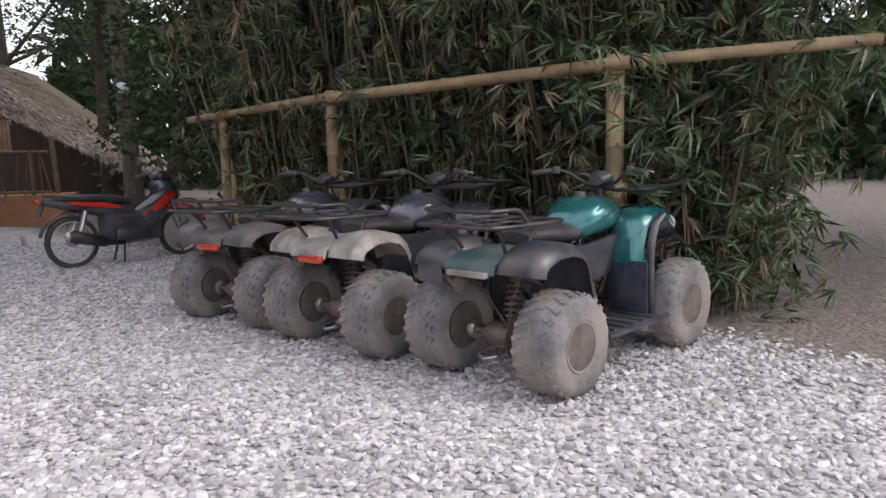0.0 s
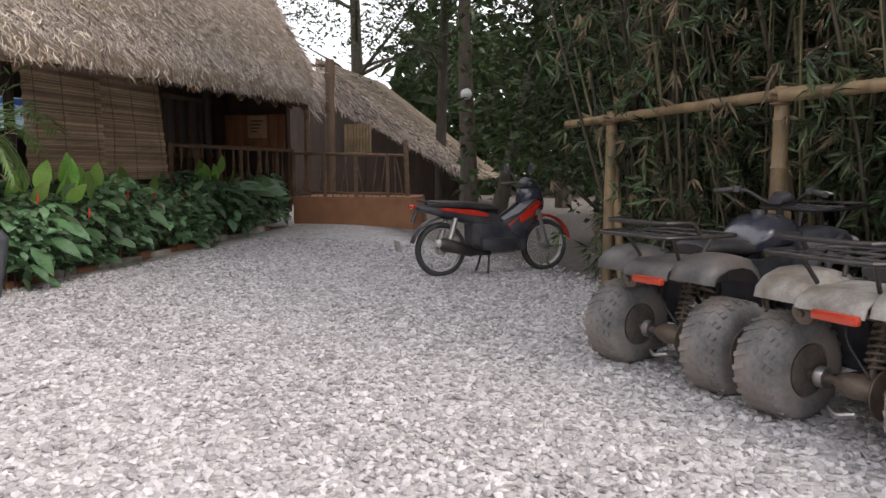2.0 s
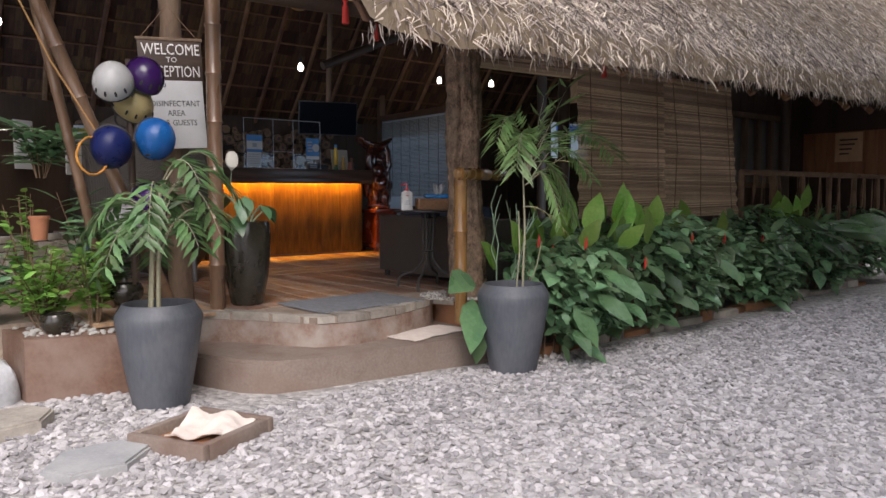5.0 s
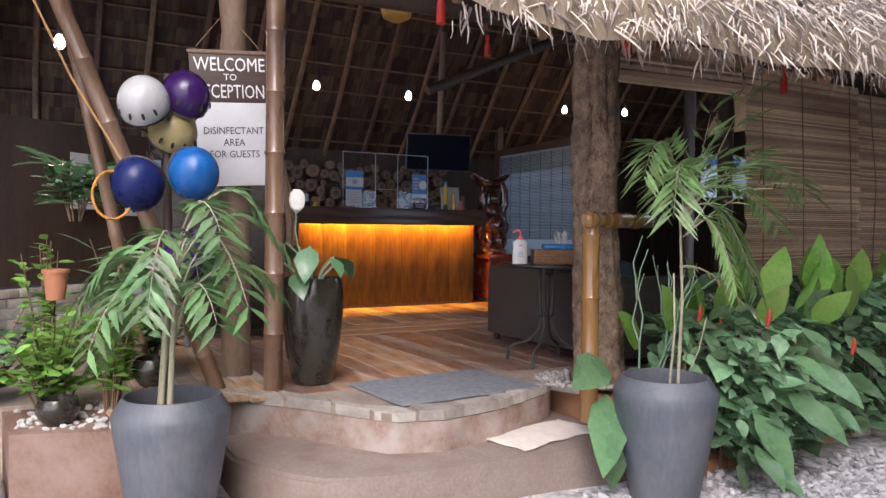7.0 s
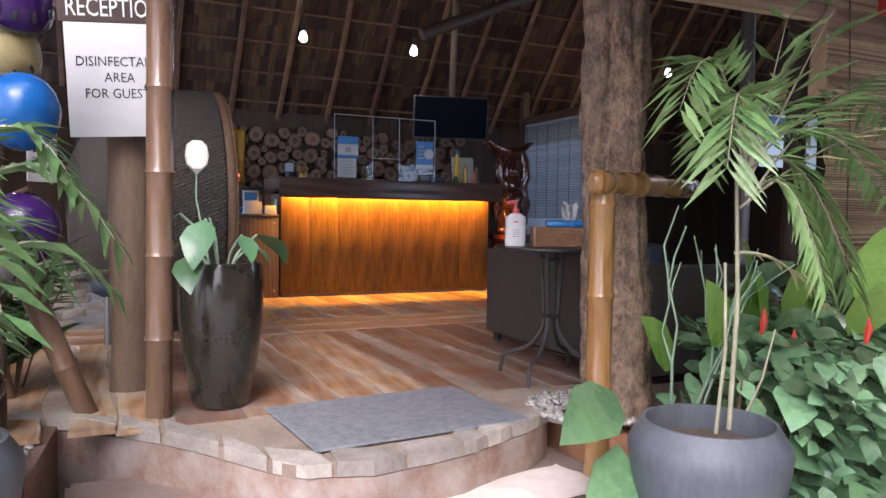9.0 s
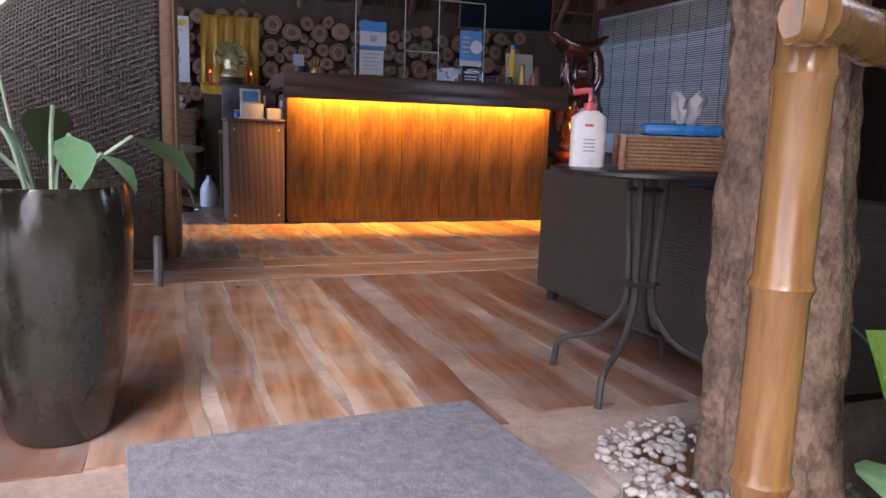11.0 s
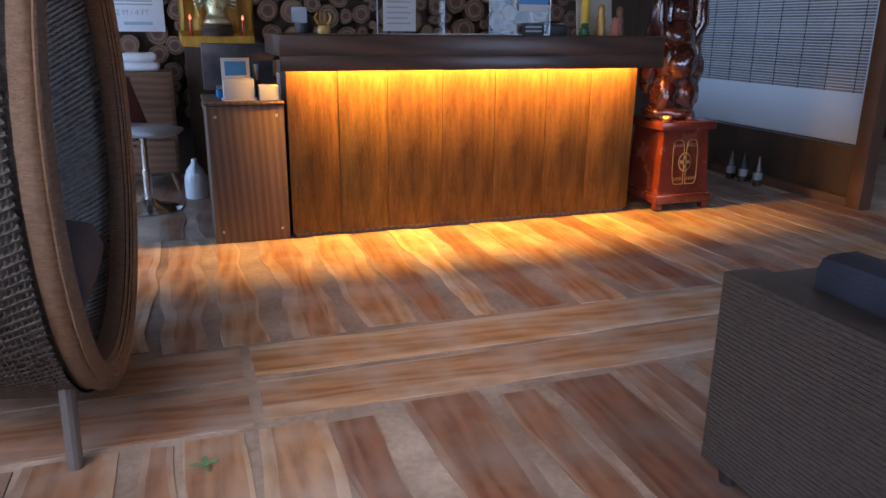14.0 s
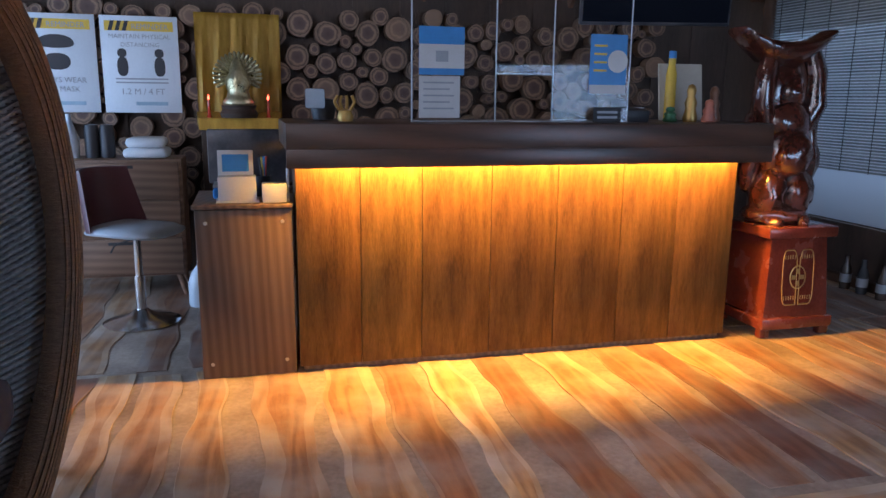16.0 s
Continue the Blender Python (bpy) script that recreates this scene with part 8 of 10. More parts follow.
def desk_items():
    z = 1.353
    th = thing("leaflet_holder", pose(CX - 0.12, 6.25, z, 0, 0, 0), "upright leaflet rack with a pale printed card", "leaflet holder")
    part("base", boxed(-0.05, 0.05, -0.10, 0.09, 0, 0.012), WHITE_PAPER, th)
    part("tray", boxed(-0.03, 0.05, -0.09, 0.08, 0.012, 0.12, 0.004), WHITE_PAPER, th)
    part("card", boxed(-0.035, -0.03, -0.09, 0.07, 0.02, 0.24, 0.002, pose(0, 0, 0, 0, -8, 0)), WHITE_PAPER, th)
    part("picture", boxed(-0.029, -0.028, -0.07, 0.05, 0.14, 0.22, 0, pose(0, 0, 0, 0, -8, 0)), BLUE_PRINT, th, "blurred blue printed picture")
    th = thing("card_box", pose(CX - 0.1, 6.41, z), "small white card box on the cabinet", "box")
    part("box", boxed(-0.05, 0.05, -0.055, 0.055, 0, 0.085, 0.004), WHITE_PAPER, th)
    th = thing("desk_stapler", pose(CX - 0.28, 6.15, z), "blue office stapler on the cabinet", "stapler")
    part("body", boxed(-0.07, 0.07, -0.02, 0.02, 0, 0.05, 0.012), BLUE_PRINT, th)
    part("jaw", boxed(-0.07, 0.08, -0.018, 0.018, 0.055, 0.07, 0.006), STEEL, th)
    th = thing("pen_cup", pose(CX - 0.32, 6.36, z), "dark pen cup with coloured pens", "pen holder")
    part("cup", lathe(B(), [(0, 0), (0.04, 0), (0.045, 0.1), (0.04, 0.1), (0.036, 0.01), (0, 0.01)], 18), INK, th)
    for k, c in enumerate((RED_LENS, BLUE_PRINT, YELLOW_PRINT, INK)):
        part("pen", tube(B(), [(0.01 * k - 0.015, 0.01, 0.02), (0.02 * k - 0.03, 0.025 - 0.012 * k, 0.19)], 0.005, 6), c, th)
    th = thing("phone", pose(CX - 0.12, 6.475, z + 0.0), "white smartphone leaning against the counter", "phone")
    part("body", boxed(-0.045, 0.045, -0.006, 0.004, 0, 0.15, 0.004), WHITE_PAPER, th)
    th = thing("monitor", pose(-12.75, 6.30, 1.25), "black desktop monitor seen from behind", "monitor")
    part("screen", boxed(-0.02, 0.02, -0.22, 0.24, 0.1, 0.40, 0.008), BLACK_PLASTIC, th)
    part("stand", tube(B(), [(0, 0.0, 0.0), (0, 0.0, 0.15)], 0.02, 8), BLACK_PLASTIC, th)
    part("foot", boxed(-0.08, 0.08, -0.1, 0.1, -0.004, 0.012, 0.004), BLACK_PLASTIC, th)
    th = thing("work_desk", pose(-12.72, 6.36, FLOOR), "dark work desk behind the counter", "desk")
    part("top", boxed(-0.28, 0.3, -0.3, 0.9, 0.69, 0.72, 0.004), CABINET, th)
    for x in (-0.25, 0.27):
        for y in (-0.27, 0.87):
            part("leg", boxed(x - 0.02, x + 0.02, y - 0.02, y + 0.02, 0, 0.69), CABINET, th)
    # on the counter top
    z = 1.721
    th = thing("acrylic_stand", pose(CX - 0.12, 6.61, z), "small clear acrylic card stand", "card stand")
    part("card", boxed(-0.004, 0.004, -0.045, 0.045, 0.06, 0.15, 0.01), plain("pale_card", (0.45, 0.52, 0.6), 0.2), th)
    part("stem", boxed(-0.004, 0.004, -0.012, 0.012, 0.0, 0.06), ACRYLIC, th)
    part("base", boxed(-0.03, 0.03, -0.04, 0.04, 0, 0.006, 0.002), ACRYLIC, th)
    th = thing("speaker", pose(CX - 0.25, 6.66, z), "small round dark speaker", "speaker")
    part("body", lathe(B(), [(0, 0), (0.05, 0.005), (0.06, 0.05), (0.05, 0.1), (0, 0.11)], 18), INK, th)
    gold = plain("gold_figure", (0.45, 0.28, 0.08), 0.35, 0.6)
    th = thing("ornament", pose(CX - 0.12, 6.75, z), "small gilt crab-shaped ornament", "ornament")
    bm = lathe(B(), [(0, 0), (0.035, 0.0), (0.04, 0.02), (0.03, 0.05), (0, 0.06)], 14)
    for a in (0.7, 1.4, 2.0, 2.6):
        tube(bm, arc([(0, 0.03 * math.cos(a), 0.05), (0, 0.06 * math.cos(a), 0.09), (0, 0.04 * math.cos(a), 0.12)]), 0.008, 6)
    part("body", bm, gold, th)
    # figures at the right end
    for y, h, c, lab in ((8.48, 0.08, plain("green_figure", (0.05, 0.16, 0.08), 0.4), "small green toad figurine"), (8.60, 0.2, gold, "small gilt deity statuette"), (8.74, 0.19, plain("brown_figure", (0.20, 0.09, 0.05), 0.4), "small brown cat-shaped statuette"), (8.68, 0.12, plain("red_figure", (0.5, 0.16, 0.1), 0.4), "small red figurine on the counter")):
        bm = lathe(B(), [(0, 0), (0.035, 0), (0.04, h * 0.1), (0.028, h * 0.35), (0.034, h * 0.5), (0.02, h * 0.68), (0.026, h * 0.82), (0.018, h * 0.95), (0, h)], 16)
        tagged(obj("figurine", bm, c, smooth=60, m=pose(CX - 0.14 + 0.05 * (y == 8.68), y, z)), lab, "figurine", "counter figurines")
    th = thing("card_terminal", pose(CX - 0.15, 8.26, z), "black card payment terminal", "card terminal")
    part("body", boxed(-0.06, 0.06, -0.09, 0.07, 0, 0.07, 0.012, pose(0, 0, 0, 0, 8, 0)), INK, th)
    part("key", boxed(-0.02, 0.02, 0.03, 0.06, 0.07, 0.075), GREY_PRINT, th)
    th = thing("price_plate", pose(CX - 0.02, 8.05, z), "small black plate with two pale lines", "sign")
    part("plate", boxed(-0.004, 0.004, -0.075, 0.075, 0, 0.075, 0.002), INK, th)
    for k in range(2):
        part("lettering", boxed(0.005, 0.006, -0.055, 0.055, 0.02 + 0.025 * k, 0.032 + 0.025 * k), GREY_PRINT, th, "unreadable pale line")
    th = thing("bottle", pose(CX - 0.35, 8.60, z), "slim bottle with blue and yellow label", "bottle")
    part("body", lathe(B(), [(0, 0), (0.03, 0), (0.03, 0.25), (0.02, 0.3), (0.02, 0.34), (0, 0.34)], 16), YELLOW_PRINT, th)
    part("cap", lathe(B(), [(0, 0.38), (0.02, 0.38), (0.021, 0.34), (0, 0.34)], 14), BLUE_PRINT, th)
    th = thing("folder", pose(CX - 0.42, 8.72, z), "pale cream document folder standing upright", "folder")
    part("cover", boxed(-0.006, 0.006, -0.14, 0.14, 0, 0.32, 0.004, pose(0, 0, 0, 0, -8, 0)), plain("cream_card", (0.55, 0.52, 0.45), 0.6), th)
    # clear screen
    th = thing("acrylic_screen", pose(CX - 0.06, 7.62, z), "clear acrylic sneeze guard with notices", "screen")
    for a, b, c, d in ((-0.56, -0.15, 0.0, 0.66), (-0.145, 0.145, 0.23, 0.66), (0.15, 0.56, 0.0, 0.66)):
        o = part("pane", boxed(-0.003, 0.003, a, b, c, d), ACRYLIC, th, "clear acrylic pane")
        o.visible_shadow = False
    for y in (-0.56, 0.56):
        o = part("wing", boxed(-0.25, 0.003, y - 0.003, y + 0.003, 0, 0.66), ACRYLIC, th, "clear side wing")
        o.visible_shadow = False
    edge = plain("frosted_edge", (0.45, 0.5, 0.55), 0.3)
    for p, q in (((0, -0.563, 0), (0, -0.563, 0.66)), ((0, 0.563, 0), (0, 0.563, 0.66)), ((0, -0.148, 0), (0, -0.148, 0.66)), ((0, 0.148, 0), (0, 0.148, 0.66)), ((0, -0.148, 0.23), (0, 0.148, 0.23)), ((0, -0.56, 0.66), (0, 0.56, 0.66)), ((0, -0.56, 0.004), (0, 0.56, 0.004))):
        part("edge", tube(B(), [p, q], 0.004, 4), edge, th)
    part("notice", boxed(0.005, 0.008, -0.53, -0.31, 0.22, 0.44), BLUE_PRINT, th, "blue and white payment notice")
    part("notice_band", boxed(0.009, 0.010, -0.53, -0.31, 0.25, 0.36), WHITE_PAPER, th)
    part("emblem", boxed(0.011, 0.012, -0.45, -0.39, 0.28, 0.33), GREY_PRINT, th)
    part("notice", boxed(0.005, 0.008, -0.53, -0.33, 0.02, 0.215), WHITE_PAPER, th, "white printed notice")
    for k in range(5):
        part("lettering", boxed(0.009, 0.010, -0.51, -0.36 - 0.02 * (k % 2), 0.18 - k * 0.03, 0.188 - k * 0.03), GREY_PRINT, th, "unreadable grey line")
    part("notice", boxed(0.005, 0.008, 0.34, 0.54, 0.14, 0.43), BLUE_PRINT, th, "blue and white printed notice")
    part("notice_band", boxed(0.009, 0.010, 0.34, 0.54, 0.14, 0.185), WHITE_PAPER, th)
    part("emblem", lathe(B(), [(0, 0.001), (0.055, 0.001), (0.055, 0)], 20, axis="x", m=pose(0.0092, 0.49, 0.30)), WHITE_PAPER, th)
    for k in range(4):
        part("lettering", boxed(0.009, 0.010, 0.36, 0.43, 0.37 - k * 0.04, 0.38 - k * 0.04), YELLOW_PRINT, th, "unreadable short line")


desk_items()


def statue():
    th = thing("pedestal", pose(CX - 0.16, 9.25, FLOOR) @ Matrix.Diagonal((0.85, 0.78, 0.97, 1)), "lacquered red-brown wooden pedestal with gilt motif", "pedestal")
    lac = mat("red_lacquer", (0.11, 0.02, 0.012), (0.20, 0.045, 0.025), 0.25, 5, 60, 0.05, coat=0.5)
    gilt = plain("gilt_line", (0.45, 0.30, 0.10), 0.35, 0.5)
    part("foot", boxed(-0.27, 0.27, -0.30, 0.30, 0.05, 0.12, 0.015), lac, th)
    for x in (-0.25, 0.19):
        for y in (-0.29, 0.21):
            part("foot_block", boxed(x, x + 0.06, y, y + 0.08, 0, 0.055, 0.01), lac, th)
    rings = [[(s * 0.24, -s * 0.27, z), (s * 0.24, s * 0.27, z), (-s * 0.24, s * 0.27, z), (-s * 0.24, -s * 0.27, z)] for s, z in ((1.0, 0.12), (0.86, 0.58))]
    part("body", loft(rings), lac, th, smooth=None)
    part("top", boxed(-0.25, 0.25, -0.29, 0.29, 0.58, 0.645, 0.015), lac, th)
    tilt = pose(0.2265, 0, 0.35, 0, -4.3, 0)
    bm = B()
    for s in (-1, 1):
        tube(bm, arc([(0, s * 0.012, -0.16), (0, s * 0.012, 0.16), (0, s * 0.13, 0.16), (0, s * 0.13, -0.16), (0, s * 0.012, -0.16)]), 0.004, 4)
        for k in range(5):
            for z in (-0.12, 0.12):
                tube(bm, [(0, s * (0.03 + k * 0.02), z - 0.012), (0, s * (0.03 + k * 0.02), z + 0.012)], 0.003, 4)
    part("gilt_frame", bm, gilt, th, "gilt line panel", m=tilt)
    bm = lathe(B(), [(0.062, -0.003), (0.07, 0), (0.062, 0.003)], 28, axis="x", closed=True)
    for a in range(4):
        box(bm, -0.003, 0.003, 0.022, 0.05, -0.012, 0.012, m=Matrix.Rotation(a * math.pi / 2, 4, "X"))
    part("gilt_motif", bm, gilt, th, "round gilt character motif", m=tilt)
    # carved figure, as one plain mesh
    bm = B()
    def blob(x, y, z, rx, ry, rz, tilt_=0):
        r = bmesh.ops.create_icosphere(bm, subdivisions=3, radius=1.0)
        bmesh.ops.transform(bm, matrix=Matrix.Translation((x, y, z)) @ Matrix.Rotation(radians(tilt_), 4, "X") @ Matrix.Diagonal((rx, ry, rz, 1)), verts=r["verts"])
    blob(0, 0, 0.06, 0.17, 0.23, 0.08)
    blob(0.02, -0.09, 0.18, 0.13, 0.12, 0.17)
    blob(0.02, 0.10, 0.18, 0.13, 0.12, 0.17)
    blob(0, 0, 0.42, 0.16, 0.19, 0.20)
    blob(0.10, 0.0, 0.40, 0.11, 0.13, 0.13)
    blob(0.0, 0, 0.58, 0.13, 0.19, 0.14)
    blob(-0.04, 0, 0.76, 0.09, 0.20, 0.26)
    blob(0.03, 0.0, 0.74, 0.09, 0.09, 0.11)
    for s in (-1, 1):
        tube(bm, [(0, s * 0.14, 0.56), (0.03, s * 0.20, 0.68), (0.03, s * 0.19, 0.84), (0.02, s * 0.15, 0.96)], [0.08, 0.075, 0.065, 0.055], 12)
        blob(-0.02, s * 0.21, 0.45, 0.08, 0.07, 0.26, s * 8)
        blob(0.1, s * 0.10, 0.03, 0.10, 0.06, 0.04)
    rings = []
    for i in range(9):
        v = i / 8 - 0.5
        rings.append([(0.15 * math.cos(t) * (1 - 1.2 * v * v), v * 0.66 - 0.07, 0.98 + 0.35 * v * v + (0.10 * math.sin(t) if math.sin(t) < 0 else 0.03 * math.sin(t)) * (1.15 - 2 * abs(v) ** 1.5)) for t in (2 * math.pi * k / 14 for k in range(14))])
    vs = [[bm.verts.new(p) for p in r] for r in rings]
    for a, b in zip(vs, vs[1:]):
        for k in range(14):
            bm.faces.new((a[k], a[(k + 1) % 14], b[(k + 1) % 14], b[k]))
    bm.faces.new(vs[0])
    bm.faces.new(vs[-1])
    for v in bm.verts:
        if v.co.z < 0.92:
            v.co += v.co.normalized() * 0.034 * noise.noise(v.co * 13) + Vector((1, 0.3, 0)) * 0.024 * noise.noise(v.co * 26)
    wood = mat("varnished_carving", (0.045, 0.012, 0.008), (0.11, 0.03, 0.018), 0.15, 9, 70, 0.25, coat=1.0, spec=0.7)
    tagged(obj("carved_statue", bm, wood, smooth=80, m=pose(CX - 0.16, 9.21, FLOOR + 0.612) @ Matrix.Diagonal((0.85, 0.86, 1, 1))), "varnished dark carved wooden figure lifting a boat-shaped ingot", "statue")


statue()


def back_wall_things():
    wx = -14.02
    # log slices as pieces of the back wall
    wall = bpy.data.objects["wall_back"]
    rnd = random.Random(14)
    me_list = []
    for k in range(5):
        r2 = random.Random(k)
        bm = B()
        n = 14
        ring = [(1 + 0.06 * math.sin(2 * a + k) + 0.05 * r2.uniform(-1, 1)) for a in (2 * math.pi * i / n for i in range(n))]
        f0 = [bm.verts.new((1.0, ring[i] * math.cos(2 * math.pi * i / n), ring[i] * math.sin(2 * math.pi * i / n))) for i in range(n)]
        f1 = [bm.verts.new((-1.0, v.co.y, v.co.z)) for v in f0]
        bm.faces.new(f0)
        for i in range(n):
            bm.faces.new((f0[i], f1[i], f1[(i + 1) % n], f0[(i + 1) % n]))
        bmesh.ops.recalc_face_normals(bm, faces=bm.faces)
        me = bpy.data.meshes.new("log_slice")
        bm.to_mesh(me)
        bm.free()
        me.materials.append(LOGEND)
        me_list.append(me)
    placed = []
    tries = 0
    while len(placed) < 300 and tries < 30000:
        tries += 1
        r = rnd.uniform(0.065, 0.098) if tries < 9000 else rnd.uniform(0.04, 0.065) if tries < 18000 else rnd.uniform(0.028, 0.042)
        y, z = rnd.uniform(4.75, 9.6), rnd.uniform(1.05, 2.42)
        if all((y - a) ** 2 + (z - b) ** 2 > (r + c) ** 2 * 0.97 for a, b, c in placed):
            placed.append((y, z, r))
    for y, z, r in placed:
        ob = link(new("log_slice", me_list[rnd.randrange(5)]), wall)
        ob.matrix_local = Matrix.Translation((wx - 0.06 + rnd.uniform(-0.012, 0.015), y, z)) @ Matrix.Rotation(rnd.uniform(0, 6.28), 4, "X") @ Matrix.Diagonal((0.05, r, r, 1))
    def poster(y, z0, z1, w, kind):
        th = thing("reminder_poster", pose(wx + 0.02, y, z0), "white reminder poster with yellow band on the log wall", "poster", "reminder posters")
        h = z1 - z0
        R = pose(0.006, 0, 0, 90, 0, 90)
        part("sheet", boxed(-0.004, 0.004, -w / 2, w / 2, 0, h, 0.002), mat("poster_white", (0.62, 0.68, 0.74), (0.70, 0.76, 0.82), 0.4, 3, 60, 0.02), th)
        part("band", boxed(0.0045, 0.006, -w / 2 + 0.03, w / 2 - 0.03, h - 0.10, h - 0.035), YELLOW_PRINT, th, "yellow heading band")
        for k in range(3):
            part("stripe", loft([[(0.007, -w / 2 + 0.05 + k * 0.045, h - 0.10), (0.007, -w / 2 + 0.075 + k * 0.045, h - 0.10), (0.007, -w / 2 + 0.095 + k * 0.045, h - 0.035), (0.007, -w / 2 + 0.07 + k * 0.045, h - 0.035)], [(0.008, -w / 2 + 0.05 + k * 0.045, h - 0.10), (0.008, -w / 2 + 0.075 + k * 0.045, h - 0.10), (0.008, -w / 2 + 0.095 + k * 0.045, h - 0.035), (0.008, -w / 2 + 0.07 + k * 0.045, h - 0.035)]]), INK, th)
        text_mesh("lettering", "REMINDER", 0.05, pose(0.007, 0.07, h - 0.087, 90, 0, 90), GREY_PRINT, th, 0.0005)
        if kind == 0:
            text_mesh("lettering", "ALWAYS WEAR", 0.05, pose(0.006, 0, 0.20, 90, 0, 90), GREY_PRINT, th, 0.0005)
            text_mesh("lettering", "FACE MASK", 0.05, pose(0.006, 0, 0.14, 90, 0, 90), GREY_PRINT, th, 0.0005)
            # a plain mask pictogram
            part("pictogram", loft([oval(0.0045, 0, h * 0.52, 0.085, 0.055, 18), oval(0.006, 0, h * 0.52, 0.085, 0.055, 18)]), INK, th, "black mask pictogram")
            part("pictogram", loft([oval(0.0045, 0, h * 0.70, 0.115, 0.06, 18, 2.2, 0.5), oval(0.006, 0, h * 0.70, 0.115, 0.06, 18, 2.2, 0.5)]), INK, th, "black cap-shaped pictogram")
        else:
            text_mesh("lettering", "MAINTAIN PHYSICAL", 0.042, pose(0.006, 0, h - 0.15, 90, 0, 90), GREY_PRINT, th, 0.0005)
            text_mesh("lettering", "DISTANCING", 0.042, pose(0.006, 0, h - 0.205, 90, 0, 90), GREY_PRINT, th, 0.0005)
            text_mesh("lettering", "1.2 M / 4 FT", 0.058, pose(0.006, 0, 0.125, 90, 0, 90), GREY_PRINT, th, 0.0005)
            for s in (-0.12, 0.12):
                part("pictogram", loft([oval(0.0045, s, h * 0.62, 0.03, 0.03, 14), oval(0.006, s, h * 0.62, 0.03, 0.03, 14)]), INK, th, "round pictogram dot")
                part("pictogram", loft([oval(0.0045, s, h * 0.48, 0.036, 0.065, 14, 2.6), oval(0.006, s, h * 0.48, 0.036, 0.065, 14, 2.6)]), INK, th, "upright pictogram bar")
            part("rule", boxed(0.0045, 0.006, -0.12, 0.12, h * 0.355, h * 0.362), GREY_PRINT, th)
            for k in range(2):
                part("lettering", boxed(0.0045, 0.0055, -0.17, 0.17, 0.20 + k * 0.025, 0.21 + k * 0.025), GREY_PRINT, th, "unreadable small line")
        part("lettering", boxed(0.0045, 0.0055, -0.05, 0.16, 0.05, 0.075), plain("pale_blue_print", (0.35, 0.5, 0.62), 0.5), th, "unreadable pale line")
    poster(5.08, 1.71, 2.36, 0.50, 0)
    poster(5.61, 1.71, 2.36, 0.50, 1)
    # golden hanging with a gilt figure
    cloth = mat("gold_brocade", (0.42, 0.22, 0.02), (0.70, 0.42, 0.06), 0.4, 5, 120, 0.3, metal=0.25, stretch=(1, 3, 0.6))
    th = thing("gold_banner", pose(wx + 0.03, 6.26, 1.62), "shiny golden brocade cloth hung on the log wall", "cloth hanging")
    bm = B()
    n = 30
    rows = [[bm.verts.new((0.015 * math.sin(j * 0.9) * (0.3 + i / 16) + 0.008 * math.sin(j * 2.3 + i * 0.3), -0.29 + 0.58 * j / n, 0.06 + 0.72 * (1 - i / 16))) for j in range(n + 1)] for i in range(17)]
    for a, b in zip(rows, rows[1:]):
        for j in range(n):
            bm.faces.new((a[j], a[j + 1], b[j + 1], b[j]))
    bmesh.ops.solidify(bm, geom=bm.faces[:], thickness=0.004)
    part("cloth", bm, cloth, th, smooth=70)
    part("shelf_cloth", loft([[(0.03, -0.30, 0.02), (0.03, 0.28, 0.02), (0.03, 0.28, 0.10), (0.03, -0.30, 0.10)], [(0.20, -0.28, -0.02), (0.20, 0.27, -0.04), (0.20, 0.27, 0.06), (0.20, -0.28, 0.06)]]), cloth, th, "golden cloth over the altar shelf")
    th = thing("altar_shelf", pose(wx + 0.1, 6.26, 1.45), "dark altar cabinet under the golden cloth", "cabinet")
    part("body", boxed(-0.08, 0.10, -0.27, 0.26, -0.88, 0.145, 0.005), DARKWOOD, th)
    gold = mat("gilt_carving", (0.30, 0.25, 0.12), (0.62, 0.56, 0.36), 0.3, 12, 60, 0.6, metal=0.8)
    bm = lathe(B(), [(0, 0), (0.10, 0), (0.11, 0.02), (0.08, 0.06), (0.07, 0.10), (0.09, 0.16), (0.06, 0.22), (0.045, 0.27), (0.03, 0.31), (0, 0.33)], 24)
    for ring_r, nn in ((0.15, 22), (0.11, 16)):
        for k in range(nn):
            a = math.pi * (-0.15 + 1.3 * k / (nn - 1))
            tube(bm, [(-0.02, 0.05 * math.cos(a), 0.20 + 0.05 * math.sin(a)), (0.0, ring_r * math.cos(a), 0.20 + ring_r * math.sin(a)), (0.02, (ring_r + 0.012) * math.cos(a), 0.20 + (ring_r + 0.012) * math.sin(a))], [0.012, 0.013, 0.007], 6)
    tagged(obj("gilt_statue", bm, gold, smooth=70, m=pose(wx + 0.20, 6.25, 1.765)), "small gilt many-armed altar statue", "statue")
    tagged(obj("statue_base", lathe(B(), [(0, 0), (0.12, 0), (0.13, 0.03), (0.11, 0.06), (0.12, 0.085), (0, 0.085)], 24), DARKWOOD, smooth=40, m=pose(wx + 0.20, 6.25, 1.682)), "dark turned base of the gilt statue", "statue base")
    for y in (6.05, 6.45):
        th = thing("altar_candle", pose(wx + 0.2, y, 1.682), "small red electric altar candle", "candle", "altar candles")
        part("stick", lathe(B(), [(0, 0), (0.02, 0), (0.012, 0.02), (0.008, 0.12), (0, 0.12)], 12), RED_LENS, th)
        part("flame", lathe(B(), [(0, 0), (0.008, 0.01), (0.006, 0.025), (0, 0.04)], 10, m=pose(0, 0, 0.12)), glow("red_flame", (1.0, 0.08, 0.03), 3.0), th, "glowing red flame bulb")
